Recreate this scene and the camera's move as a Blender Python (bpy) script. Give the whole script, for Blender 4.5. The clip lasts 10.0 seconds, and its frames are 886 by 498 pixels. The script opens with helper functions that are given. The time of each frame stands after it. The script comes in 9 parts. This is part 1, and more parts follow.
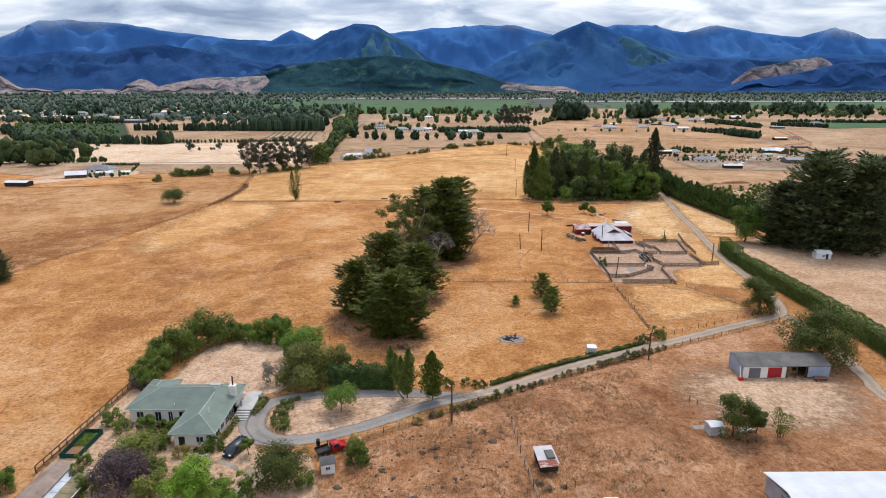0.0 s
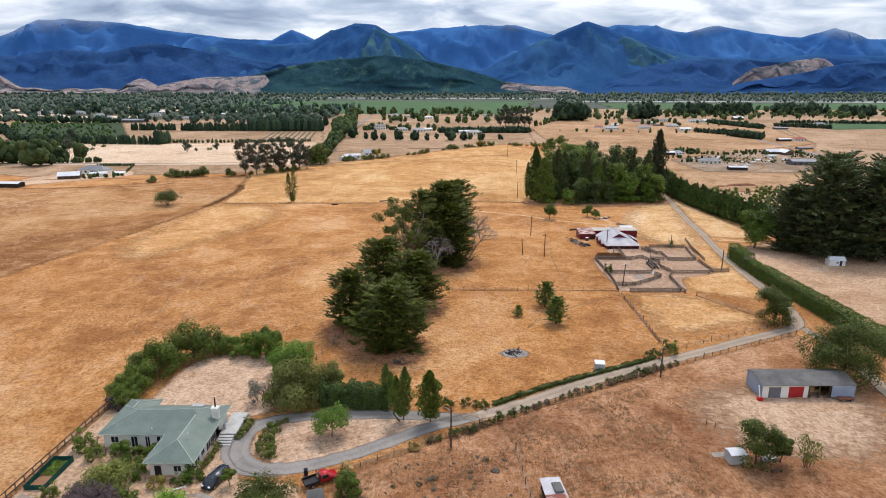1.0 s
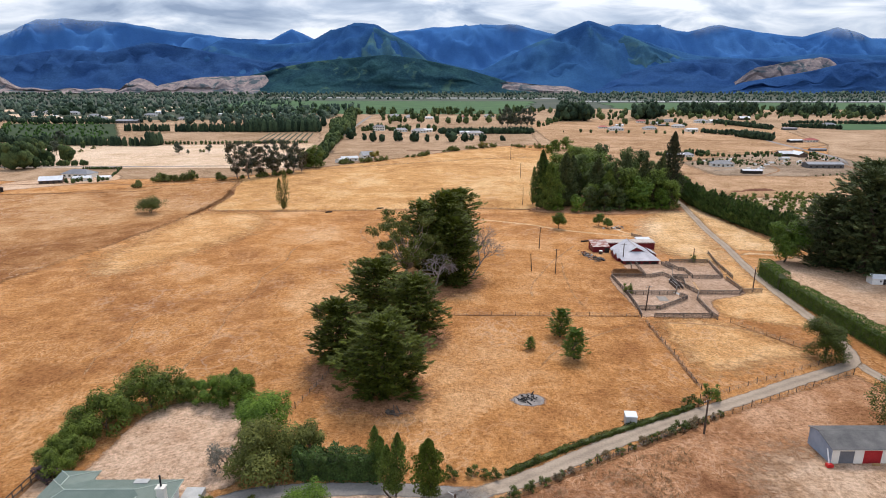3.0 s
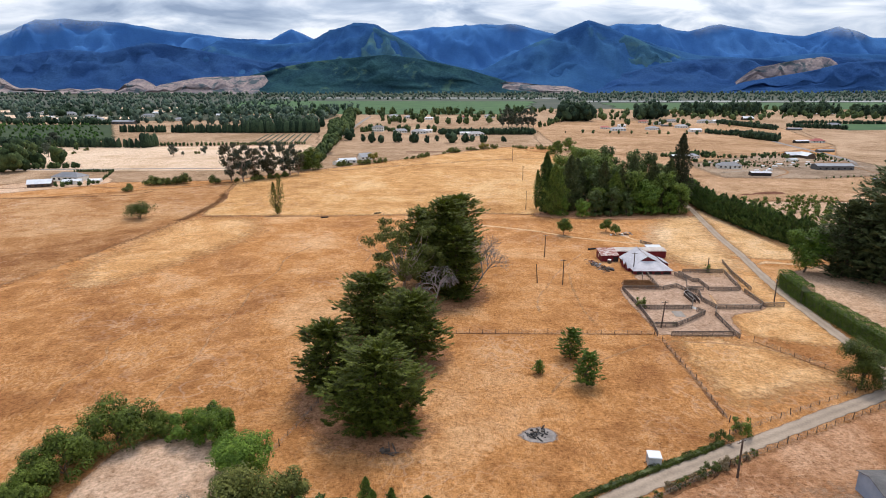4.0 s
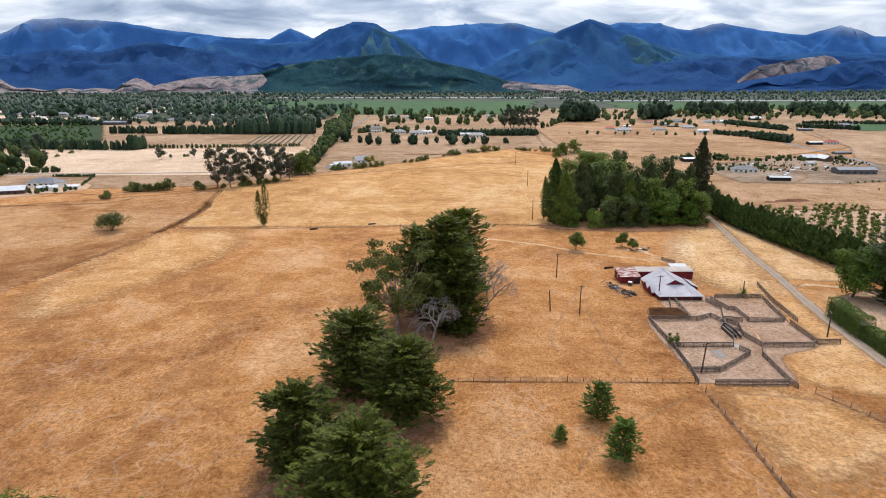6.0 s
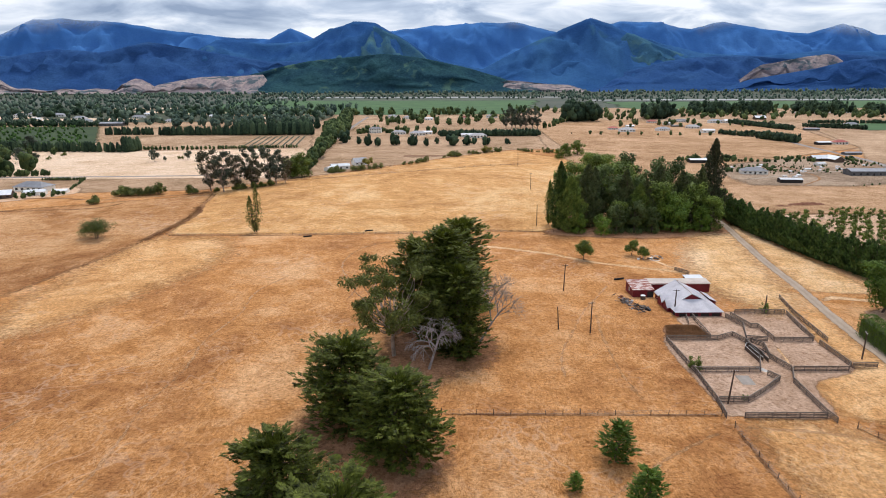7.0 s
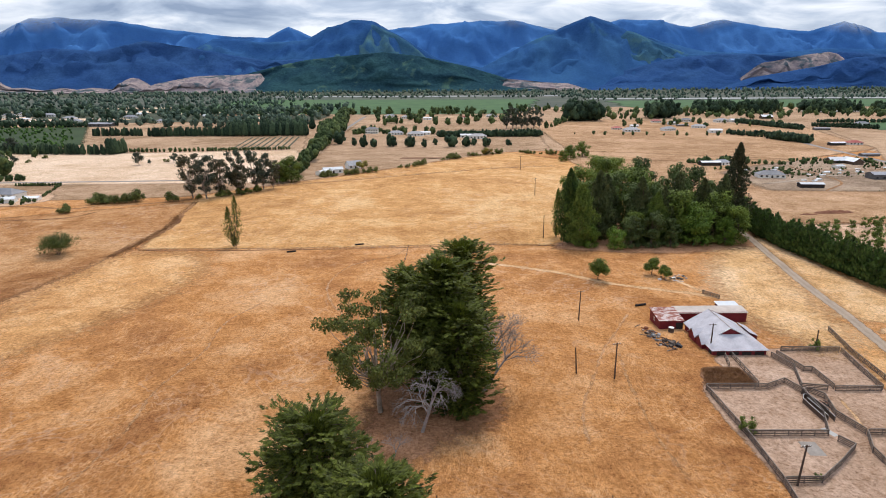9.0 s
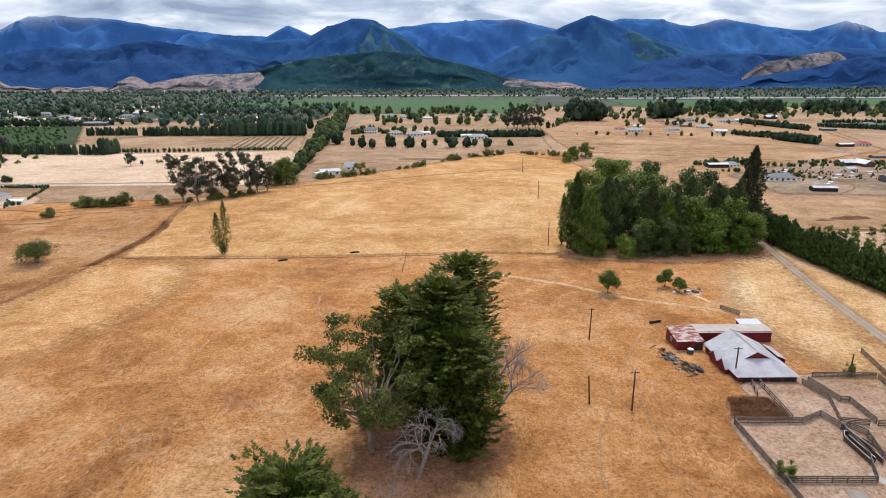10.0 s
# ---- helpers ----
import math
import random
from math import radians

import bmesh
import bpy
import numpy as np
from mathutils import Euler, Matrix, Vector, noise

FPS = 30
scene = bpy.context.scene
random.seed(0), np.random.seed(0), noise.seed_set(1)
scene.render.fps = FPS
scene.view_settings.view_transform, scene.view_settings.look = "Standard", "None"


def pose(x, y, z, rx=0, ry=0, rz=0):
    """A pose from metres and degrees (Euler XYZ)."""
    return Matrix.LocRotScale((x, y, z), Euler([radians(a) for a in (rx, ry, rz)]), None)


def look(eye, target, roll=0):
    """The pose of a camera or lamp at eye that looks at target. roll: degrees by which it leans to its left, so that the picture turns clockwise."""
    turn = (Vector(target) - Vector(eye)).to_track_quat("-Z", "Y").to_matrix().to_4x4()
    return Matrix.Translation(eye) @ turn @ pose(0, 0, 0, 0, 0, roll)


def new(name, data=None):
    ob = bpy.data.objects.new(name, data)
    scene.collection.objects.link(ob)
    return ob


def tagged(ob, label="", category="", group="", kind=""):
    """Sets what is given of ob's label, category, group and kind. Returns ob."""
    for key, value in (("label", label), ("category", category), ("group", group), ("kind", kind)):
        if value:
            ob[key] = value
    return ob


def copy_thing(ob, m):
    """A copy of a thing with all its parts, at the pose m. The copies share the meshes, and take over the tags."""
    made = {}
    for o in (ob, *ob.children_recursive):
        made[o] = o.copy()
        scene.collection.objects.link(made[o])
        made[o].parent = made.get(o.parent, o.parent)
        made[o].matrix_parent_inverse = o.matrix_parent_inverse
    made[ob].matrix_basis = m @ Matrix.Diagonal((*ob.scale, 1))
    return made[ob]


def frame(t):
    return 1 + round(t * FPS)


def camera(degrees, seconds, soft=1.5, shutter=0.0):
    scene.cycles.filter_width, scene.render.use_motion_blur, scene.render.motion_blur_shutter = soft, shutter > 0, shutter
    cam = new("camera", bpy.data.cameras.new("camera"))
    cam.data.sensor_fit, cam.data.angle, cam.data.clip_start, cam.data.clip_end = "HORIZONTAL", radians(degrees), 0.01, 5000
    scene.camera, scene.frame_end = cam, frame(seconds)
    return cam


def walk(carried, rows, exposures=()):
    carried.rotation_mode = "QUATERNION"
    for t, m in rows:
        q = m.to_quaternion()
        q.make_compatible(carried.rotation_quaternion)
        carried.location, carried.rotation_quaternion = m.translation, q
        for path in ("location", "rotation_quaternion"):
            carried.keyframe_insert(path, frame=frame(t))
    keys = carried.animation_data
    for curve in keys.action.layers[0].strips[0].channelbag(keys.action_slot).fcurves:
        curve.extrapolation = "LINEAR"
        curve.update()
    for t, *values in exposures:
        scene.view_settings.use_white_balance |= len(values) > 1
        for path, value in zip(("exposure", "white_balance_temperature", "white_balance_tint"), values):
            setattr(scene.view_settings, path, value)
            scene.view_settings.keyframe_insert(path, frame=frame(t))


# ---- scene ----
cam = camera(73.1, 10.0, 1.0)
PATH = [
    (0, (-1.286, -42.069, 56.705), (-1.274, -40.141, 56.173), -0.1),
    (0.5, (-1.157, -38.23, 56.628), (-1.145, -36.303, 56.096), -0.1),
    (1, (-1.06, -33.97, 56.589), (-1.048, -32.042, 56.057), -0.0),
    (1.5, (-1.013, -29.371, 56.5), (-1.001, -27.444, 55.967), -0.0),
    (2, (-1.066, -24.204, 56.474), (-1.054, -22.277, 55.94), -0.0),
    (2.5, (-1.084, -18.758, 56.52), (-1.073, -16.83, 55.987), -0.0),
    (4, (-1.116, -1.045, 56.712), (-1.106, 0.882, 56.179), -0.1),
    (4.5, (-1.108, 5.047, 56.735), (-1.098, 6.974, 56.202), -0.1),
    (5, (-1.089, 11.399, 56.778), (-1.078, 13.326, 56.245), -0.1),
    (5.5, (-0.971, 17.797, 56.797), (-0.96, 19.724, 56.263), -0.1),
    (7, (-0.27, 37.182, 56.994), (-0.264, 39.108, 56.458), -0.3),
    (7.5, (-0.005, 43.573, 56.995), (0.002, 45.5, 56.458), -0.3),
    (8, (0.239, 49.894, 57.037), (0.246, 51.82, 56.498), -0.3),
    (8.5, (0.391, 56.09, 57.07), (0.399, 58.015, 56.53), -0.3),
    (9, (0.469, 62.379, 57.117), (0.477, 64.304, 56.577), -0.4),
    (9.5, (0.584, 68.754, 57.154), (0.593, 70.679, 56.611), -0.3),
    (10, (0.643, 75.323, 57.234), (0.651, 77.248, 56.691), -0.3),
]
walk(cam, [(t, look(eye, target, roll)) for t, eye, target, roll in PATH])

# ---- daylight: broken cloud with a soft sun high ahead of the camera ----
SUN_EL, SUN_ROT = 58.0, 14.0
world = bpy.data.worlds.new("overcast_sky")
scene.world = world
world.use_nodes = True
wn, wl = world.node_tree.nodes, world.node_tree.links
wn.clear()


def wnode(kind, **kw):
    n = wn.new(kind)
    for k, v in kw.items():
        n.inputs[k].default_value = v
    return n


sky = wn.new("ShaderNodeTexSky")
sky.sky_type = "NISHITA"
sky.sun_disc = False
sky.sun_elevation, sky.sun_rotation = radians(SUN_EL), radians(SUN_ROT)
tc = wn.new("ShaderNodeTexCoord")
sep = wn.new("ShaderNodeSeparateXYZ")
wl.new(tc.outputs["Generated"], sep.inputs[0])
zz = wn.new("ShaderNodeMath"); zz.operation = "MAXIMUM"; zz.inputs[1].default_value = 0.0
wl.new(sep.outputs[2], zz.inputs[0])
za = wn.new("ShaderNodeMath"); za.operation = "ADD"; za.inputs[1].default_value = 0.26
wl.new(zz.outputs[0], za.inputs[0])
dx = wn.new("ShaderNodeMath"); dx.operation = "DIVIDE"
dy = wn.new("ShaderNodeMath"); dy.operation = "DIVIDE"
wl.new(sep.outputs[0], dx.inputs[0]); wl.new(za.outputs[0], dx.inputs[1])
wl.new(sep.outputs[1], dy.inputs[0]); wl.new(za.outputs[0], dy.inputs[1])
comb = wn.new("ShaderNodeCombineXYZ")
wl.new(dx.outputs[0], comb.inputs[0]); wl.new(dy.outputs[0], comb.inputs[1])
stretch = wn.new("ShaderNodeMapping")
stretch.inputs["Location"].default_value = (2.3, 0.9, 0.0)
stretch.inputs["Scale"].default_value = (1.0, 1.3, 1.0)
wl.new(comb.outputs[0], stretch.inputs[0])
cl1 = wnode("ShaderNodeTexNoise", Scale=2.3, Detail=7.0, Roughness=0.52, Distortion=0.5)
wl.new(stretch.outputs[0], cl1.inputs["Vector"])
ramp = wn.new("ShaderNodeValToRGB")
ramp.color_ramp.elements[0].position, ramp.color_ramp.elements[0].color = 0.36, (0.27, 0.35, 0.52, 1)
ramp.color_ramp.elements[1].position, ramp.color_ramp.elements[1].color = 0.62, (0.97, 1.01, 1.10, 1)
e = ramp.color_ramp.elements.new(0.48); e.color = (0.52, 0.61, 0.78, 1)
wl.new(cl1.outputs["Fac"], ramp.inputs[0])
mulsky = wn.new("ShaderNodeMix"); mulsky.data_type = "RGBA"; mulsky.blend_type = "MULTIPLY"
mulsky.inputs[0].default_value = 1.0
mulsky.inputs[7].default_value = (0.1, 0.1, 0.1, 1)
wl.new(sky.outputs[0], mulsky.inputs[6])
mixs = wn.new("ShaderNodeMix"); mixs.data_type = "RGBA"
mixs.inputs[0].default_value = 0.88
wl.new(mulsky.outputs[2], mixs.inputs[6]); wl.new(ramp.outputs[0], mixs.inputs[7])
# cloud is brighter overhead than at the horizon
zen = wn.new("ShaderNodeMath"); zen.operation = "MULTIPLY_ADD"; zen.inputs[1].default_value, zen.inputs[2].default_value = 0.50, 0.99
wl.new(zz.outputs[0], zen.inputs[0])
bg = wnode("ShaderNodeBackground")
wl.new(zen.outputs[0], bg.inputs["Strength"])
wl.new(mixs.outputs[2], bg.inputs[0])
wout = wn.new("ShaderNodeOutputWorld")
wl.new(bg.outputs[0], wout.inputs[0])

sun_data = bpy.data.lights.new("sun", "SUN")
sun_data.energy, sun_data.angle, sun_data.color = 2.45, radians(20), (1.0, 0.925, 0.83)
sun = new("sun", sun_data)
sun.matrix_world = pose(0, 0, 300, SUN_EL - 90, 0, -SUN_ROT)


# ---- materials ----
def mat(name, rough=0.8, metal=0.0):
    m = bpy.data.materials.new(name)
    m.use_nodes = True
    b = m.node_tree.nodes["Principled BSDF"]
    b.inputs["Roughness"].default_value = rough
    b.inputs["Metallic"].default_value = metal
    b.inputs["Specular IOR Level"].default_value = 0.25
    return m, m.node_tree.nodes, m.node_tree.links, b


def nd(n, kind, op=None, **kw):
    x = n.new(kind)
    if op:
        x.operation = op
    for k, v in kw.items():
        x.inputs[k].default_value = v
    return x


def ramp_node(n, stops):
    r = n.new("ShaderNodeValToRGB")
    els = r.color_ramp.elements
    while len(els) < len(stops):
        els.new(0.5)
    for el, (p, c) in zip(els, stops):
        el.position, el.color = p, (*c, 1)
    return r


def mix_col(n, l, fac, a, b, blend="MIX"):
    m = n.new("ShaderNodeMix")
    m.data_type, m.blend_type = "RGBA", blend
    for sock, val in ((m.inputs[0], fac), (m.inputs[6], a), (m.inputs[7], b)):
        if isinstance(val, (int, float)):
            sock.default_value = val
        elif isinstance(val, tuple):
            sock.default_value = (*val, 1)
        else:
            l.new(val, sock)
    return m.outputs[2]


def coords(n, l, scale=(1, 1, 1), rot=0.0, world_space=True):
    src = n.new("ShaderNodeNewGeometry").outputs["Position"] if world_space else n.new("ShaderNodeTexCoord").outputs["Object"]
    mp = n.new("ShaderNodeMapping")
    mp.inputs["Scale"].default_value = scale
    mp.inputs["Rotation"].default_value = (0, 0, radians(rot))
    l.new(src, mp.inputs[0])
    return mp.outputs[0]


def noise_node(n, l, vec, scale, detail=4, rough=0.6, dist=0.0):
    x = nd(n, "ShaderNodeTexNoise", Scale=scale, Detail=detail, Roughness=rough, Distortion=dist)
    l.new(vec, x.inputs["Vector"])
    return x.outputs["Fac"]


def bump(n, l, b, height, strength=0.5, distance=0.1):
    x = nd(n, "ShaderNodeBump", Strength=strength, Distance=distance)
    l.new(height, x.inputs["Height"])
    l.new(x.outputs[0], b.inputs["Normal"])


def two_tone(name, c0, c1, scale=1.0, rough=0.8, fine=12.0, metal=0.0, bstr=0.3, bdist=0.02, rand=0.0, local=True):
    """A surface of two close tones: broad stains and fine grain."""
    m, n, l, b = mat(name, rough, metal)
    v = coords(n, l, world_space=not local)
    a = noise_node(n, l, v, scale, 5)
    f = noise_node(n, l, v, fine, 3)
    s = nd(n, "ShaderNodeMath", "MULTIPLY_ADD"); s.inputs[1].default_value = 0.35
    l.new(f, s.inputs[0]); l.new(a, s.inputs[2])
    r = ramp_node(n, [(0.48, c0), (0.88, c1)])
    l.new(s.outputs[0], r.inputs[0])
    col = r.outputs[0]
    if rand:
        oi = n.new("ShaderNodeObjectInfo")
        k = nd(n, "ShaderNodeMapRange"); k.inputs[3].default_value = 1 - rand; k.inputs[4].default_value = 1 + rand
        l.new(oi.outputs["Random"], k.inputs[0])
        hs = nd(n, "ShaderNodeHueSaturation"); l.new(k.outputs[0], hs.inputs["Value"]); l.new(col, hs.inputs["Color"])
        col = hs.outputs[0]
    l.new(col, b.inputs["Base Color"])
    if bstr:
        bump(n, l, b, f, bstr, bdist)
    return m


def leaf_mat(name, dark, light, clump=0.7, tint=0.12):
    """Foliage: each leaf its own tone, broader light and dark masses, light let through."""
    m, n, l, b = mat(name, 0.65)
    geo = n.new("ShaderNodeNewGeometry")
    v = coords(n, l, world_space=True)
    a = noise_node(n, l, v, clump, 3)
    s = nd(n, "ShaderNodeMath", "MULTIPLY_ADD"); s.inputs[1].default_value = 0.26
    l.new(geo.outputs["Random Per Island"], s.inputs[0]); l.new(a, s.inputs[2])
    r = ramp_node(n, [(0.36, dark), (0.86, light)])
    l.new(s.outputs[0], r.inputs[0])
    oi = n.new("ShaderNodeObjectInfo")
    k = nd(n, "ShaderNodeMapRange"); k.inputs[3].default_value = 1 - tint; k.inputs[4].default_value = 1 + tint
    l.new(oi.outputs["Random"], k.inputs[0])
    hs = nd(n, "ShaderNodeHueSaturation"); l.new(k.outputs[0], hs.inputs["Value"]); l.new(r.outputs[0], hs.inputs["Color"])
    l.new(hs.outputs[0], b.inputs["Base Color"])
    tr = n.new("ShaderNodeBsdfTranslucent"); l.new(hs.outputs[0], tr.inputs[0])
    mx = n.new("ShaderNodeMixShader"); mx.inputs[0].default_value = 0.24
    l.new(b.outputs[0], mx.inputs[1]); l.new(tr.outputs[0], mx.inputs[2])
    l.new(mx.outputs[0], n["Material Output"].inputs[0])
    return m


def canopy_mat(name, dark, light, grain=0.45):
    """Crowns seen from far off: each clump its own tone, with the shade between leaf masses painted dark."""
    m, n, l, b = mat(name, 0.9)
    b.inputs["Specular IOR Level"].default_value = 0.1
    geo = n.new("ShaderNodeNewGeometry")
    v = coords(n, l, world_space=True)
    a = noise_node(n, l, v, grain, 5, 0.7)
    s = nd(n, "ShaderNodeMath", "MULTIPLY_ADD"); s.inputs[1].default_value = 0.5
    l.new(geo.outputs["Random Per Island"], s.inputs[0]); l.new(a, s.inputs[2])
    r = ramp_node(n, [(0.42, tuple(q * 0.45 for q in dark)), (0.62, dark), (1.0, light)])
    l.new(s.outputs[0], r.inputs[0])
    l.new(r.outputs[0], b.inputs["Base Color"])
    bump(n, l, b, a, 1.0, 1.6)
    return m


def dry_grass(name, pale, gold, brown, seed=0.0, track=0.5, streaks=1.0, mow=0.0):
    """Sun-dried pasture: broad tone patches, combed lying grass in two directions, tufts, thin winding stock tracks."""
    m, n, l, b = mat(name, 0.95)
    b.inputs["Specular IOR Level"].default_value = 0.05
    v = coords(n, l)
    off = nd(n, "ShaderNodeVectorMath", "ADD"); off.inputs[1].default_value = (seed, seed * 1.7, 0)
    l.new(v, off.inputs[0]); v = off.outputs[0]
    big = noise_node(n, l, v, 0.013, 4, 0.55, 0.8)
    mid = noise_node(n, l, v, 0.09, 5, 0.65, 0.6)
    tuft = noise_node(n, l, v, 1.5, 6, 0.78)
    sa = noise_node(n, l, coords(n, l, (2.6, 0.5, 1.0), 28), 1.0, 6, 0.75, 1.6)
    sb = noise_node(n, l, coords(n, l, (0.5, 2.2, 1.0), 12), 1.0, 6, 0.75, 1.8)
    lay = noise_node(n, l, v, 0.035, 2, 0.5, 1.0)
    lr = nd(n, "ShaderNodeMapRange"); lr.inputs[1].default_value = 0.42; lr.inputs[2].default_value = 0.58; l.new(lay, lr.inputs[0])
    st = nd(n, "ShaderNodeMix"); l.new(lr.outputs[0], st.inputs[0]); l.new(sa, st.inputs[2]); l.new(sb, st.inputs[3])
    streak = st.outputs[0]
    s1 = nd(n, "ShaderNodeMath", "MULTIPLY_ADD"); s1.inputs[1].default_value = 0.6
    l.new(mid, s1.inputs[0]); l.new(big, s1.inputs[2])
    s2 = nd(n, "ShaderNodeMath", "SUBTRACT"); s2.inputs[1].default_value = 0.30
    l.new(s1.outputs[0], s2.inputs[0])
    r1 = ramp_node(n, [(0.32, brown), (0.5, gold), (0.70, pale)])
    l.new(s2.outputs[0], r1.inputs[0])
    r2 = ramp_node(n, [(0.34, (0.46, 0.41, 0.36)), (0.48, (1, 1, 1)), (0.68, (1.34, 1.36, 1.38))])
    l.new(tuft, r2.inputs[0])
    c = mix_col(n, l, 0.95, r1.outputs[0], r2.outputs[0], "MULTIPLY")
    clod = noise_node(n, l, v, 0.42, 5, 0.72, 1.4)
    rc = ramp_node(n, [(0.38, (0.70, 0.62, 0.54)), (0.5, (1, 1, 1)), (0.62, (1.20, 1.23, 1.27))])
    l.new(clod, rc.inputs[0])
    c = mix_col(n, l, 0.62, c, rc.outputs[0], "MULTIPLY")
    r3 = ramp_node(n, [(0.34, (0.60, 0.54, 0.48)), (0.5, (1, 1, 1)), (0.64, (1.30, 1.36, 1.46))])
    l.new(streak, r3.inputs[0])
    c = mix_col(n, l, 0.8 * streaks, c, r3.outputs[0], "MULTIPLY")
    if mow:
        wv = nd(n, "ShaderNodeTexWave", Scale=mow, Distortion=1.5)
        l.new(coords(n, l, (1, 1, 1), 62), wv.inputs["Vector"])
        rm = ramp_node(n, [(0.2, (0.94, 0.93, 0.92)), (0.8, (1.04, 1.05, 1.05))]); l.new(wv.outputs["Fac"], rm.inputs[0])
        c = mix_col(n, l, 0.8, c, rm.outputs[0], "MULTIPLY")
    # thin pale lines worn by stock: where a slow field of values passes its middle
    total = None
    for sc, wd, sd in ((0.045, 0.011, 3.1), (0.028, 0.008, 9.7)):
        o2 = nd(n, "ShaderNodeVectorMath", "ADD"); o2.inputs[1].default_value = (sd * 31, sd * 17, 0); l.new(v, o2.inputs[0])
        w = noise_node(n, l, o2.outputs[0], sc, 4, 0.62, 0.3)
        d = nd(n, "ShaderNodeMath", "SUBTRACT"); d.inputs[1].default_value = 0.5; l.new(w, d.inputs[0])
        e = nd(n, "ShaderNodeMath", "ABSOLUTE"); l.new(d.outputs[0], e.inputs[0])
        k = nd(n, "ShaderNodeMapRange"); k.inputs[1].default_value = 0.001; k.inputs[2].default_value = wd; k.inputs[3].default_value = 1; k.inputs[4].default_value = 0
        l.new(e.outputs[0], k.inputs[0])
        if total is None:
            total = k.outputs[0]
        else:
            mx = nd(n, "ShaderNodeMath", "MAXIMUM"); l.new(total, mx.inputs[0]); l.new(k.outputs[0], mx.inputs[1]); total = mx.outputs[0]
    gate = noise_node(n, l, v, 0.022, 3)
    gr = nd(n, "ShaderNodeMapRange"); gr.inputs[1].default_value = 0.44; gr.inputs[2].default_value = 0.60; gr.inputs[4].default_value = track
    l.new(gate, gr.inputs[0])
    t1 = nd(n, "ShaderNodeMath", "MULTIPLY"); l.new(total, t1.inputs[0]); l.new(gr.outputs[0], t1.inputs[1])
    c = mix_col(n, l, t1.outputs[0], c, (0.68, 0.50, 0.37))
    # wisps of bleached straw lying about
    for sc, wd, sd, amt in ((0.22, 0.020, 5.3, 0.72), (0.50, 0.034, 2.9, 0.55)):
        o3 = nd(n, "ShaderNodeVectorMath", "MULTIPLY_ADD"); o3.inputs[1].default_value = (1.0, 0.62, 1.0); o3.inputs[2].default_value = (sd * 23, sd * 41, 0); l.new(v, o3.inputs[0])
        w = noise_node(n, l, o3.outputs[0], sc, 3, 0.6, 1.2)
        d = nd(n, "ShaderNodeMath", "SUBTRACT"); d.inputs[1].default_value = 0.5; l.new(w, d.inputs[0])
        e = nd(n, "ShaderNodeMath", "ABSOLUTE"); l.new(d.outputs[0], e.inputs[0])
        k = nd(n, "ShaderNodeMapRange"); k.inputs[2].default_value = wd; k.inputs[3].default_value = amt * streaks; k.inputs[4].default_value = 0; l.new(e.outputs[0], k.inputs[0])
        gg = nd(n, "ShaderNodeMapRange"); gg.inputs[1].default_value = 0.40; gg.inputs[2].default_value = 0.62; l.new(mid, gg.inputs[0])
        kk = nd(n, "ShaderNodeMath", "MULTIPLY"); l.new(k.outputs[0], kk.inputs[0]); l.new(gg.outputs[0], kk.inputs[1])
        c = mix_col(n, l, kk.outputs[0], c, tuple(min(0.9, p * 1.18 + 0.03) for p in pale))
    l.new(c, b.inputs["Base Color"])
    hsum = nd(n, "ShaderNodeMath", "ADD"); l.new(tuft, hsum.inputs[0]); l.new(streak, hsum.inputs[1])
    bump(n, l, b, hsum.outputs[0], 0.9, 0.35)
    return m


M = {}
M["pasture"] = dry_grass("dry_pasture", (0.605, 0.343, 0.166), (0.475, 0.220, 0.077), (0.33, 0.143, 0.053), track=0.28)
M["rough_pasture"] = dry_grass("rough_pasture", (0.55, 0.325, 0.195), (0.40, 0.197, 0.096), (0.255, 0.115, 0.056), 40, 0.2)
M["lawn"] = dry_grass("dry_lawn", (0.66, 0.47, 0.335), (0.57, 0.38, 0.25), (0.47, 0.29, 0.175), 80, 0.1, 0.6)
M["mown"] = dry_grass("mown_dry_lawn", (0.72, 0.52, 0.38), (0.63, 0.43, 0.30), (0.53, 0.34, 0.225), 95, 0.0, 0.5, 0.35)
M["upper"] = dry_grass("yellow_upper_pasture", (0.67, 0.425, 0.21), (0.555, 0.295, 0.113), (0.42, 0.21, 0.078), 510, 0.35)
M["trodden"] = dry_grass("trodden_yard_earth", (0.54, 0.375, 0.275), (0.44, 0.29, 0.20), (0.36, 0.225, 0.145), 130, 0.5, 0.6)
M["far_pale"] = dry_grass("pale_far_paddock", (0.74, 0.57, 0.42), (0.66, 0.48, 0.335), (0.55, 0.38, 0.245), 210, 0.1, 0.6)
M["far_gold"] = dry_grass("gold_far_paddock", (0.50, 0.345, 0.225), (0.385, 0.25, 0.155), (0.275, 0.175, 0.10), 330, 0.1, 0.6)
M["earth"] = two_tone("brown_bare_earth", (0.17, 0.085, 0.045), (0.30, 0.16, 0.09), 0.5, 0.95, 6, bdist=0.1, local=False)
M["orchard_grass"] = two_tone("green_orchard_grass", (0.018, 0.036, 0.010), (0.040, 0.066, 0.018), 0.02, 0.9, 0.25, local=False)
M["green_crop"] = two_tone("green_vine_rows", (0.035, 0.085, 0.030), (0.075, 0.145, 0.048), 0.02, 0.9, 0.25, local=False)
M["river_bed"] = two_tone("pale_river_gravel", (0.26, 0.27, 0.27), (0.46, 0.46, 0.45), 0.01, 0.9, 0.2, local=False)
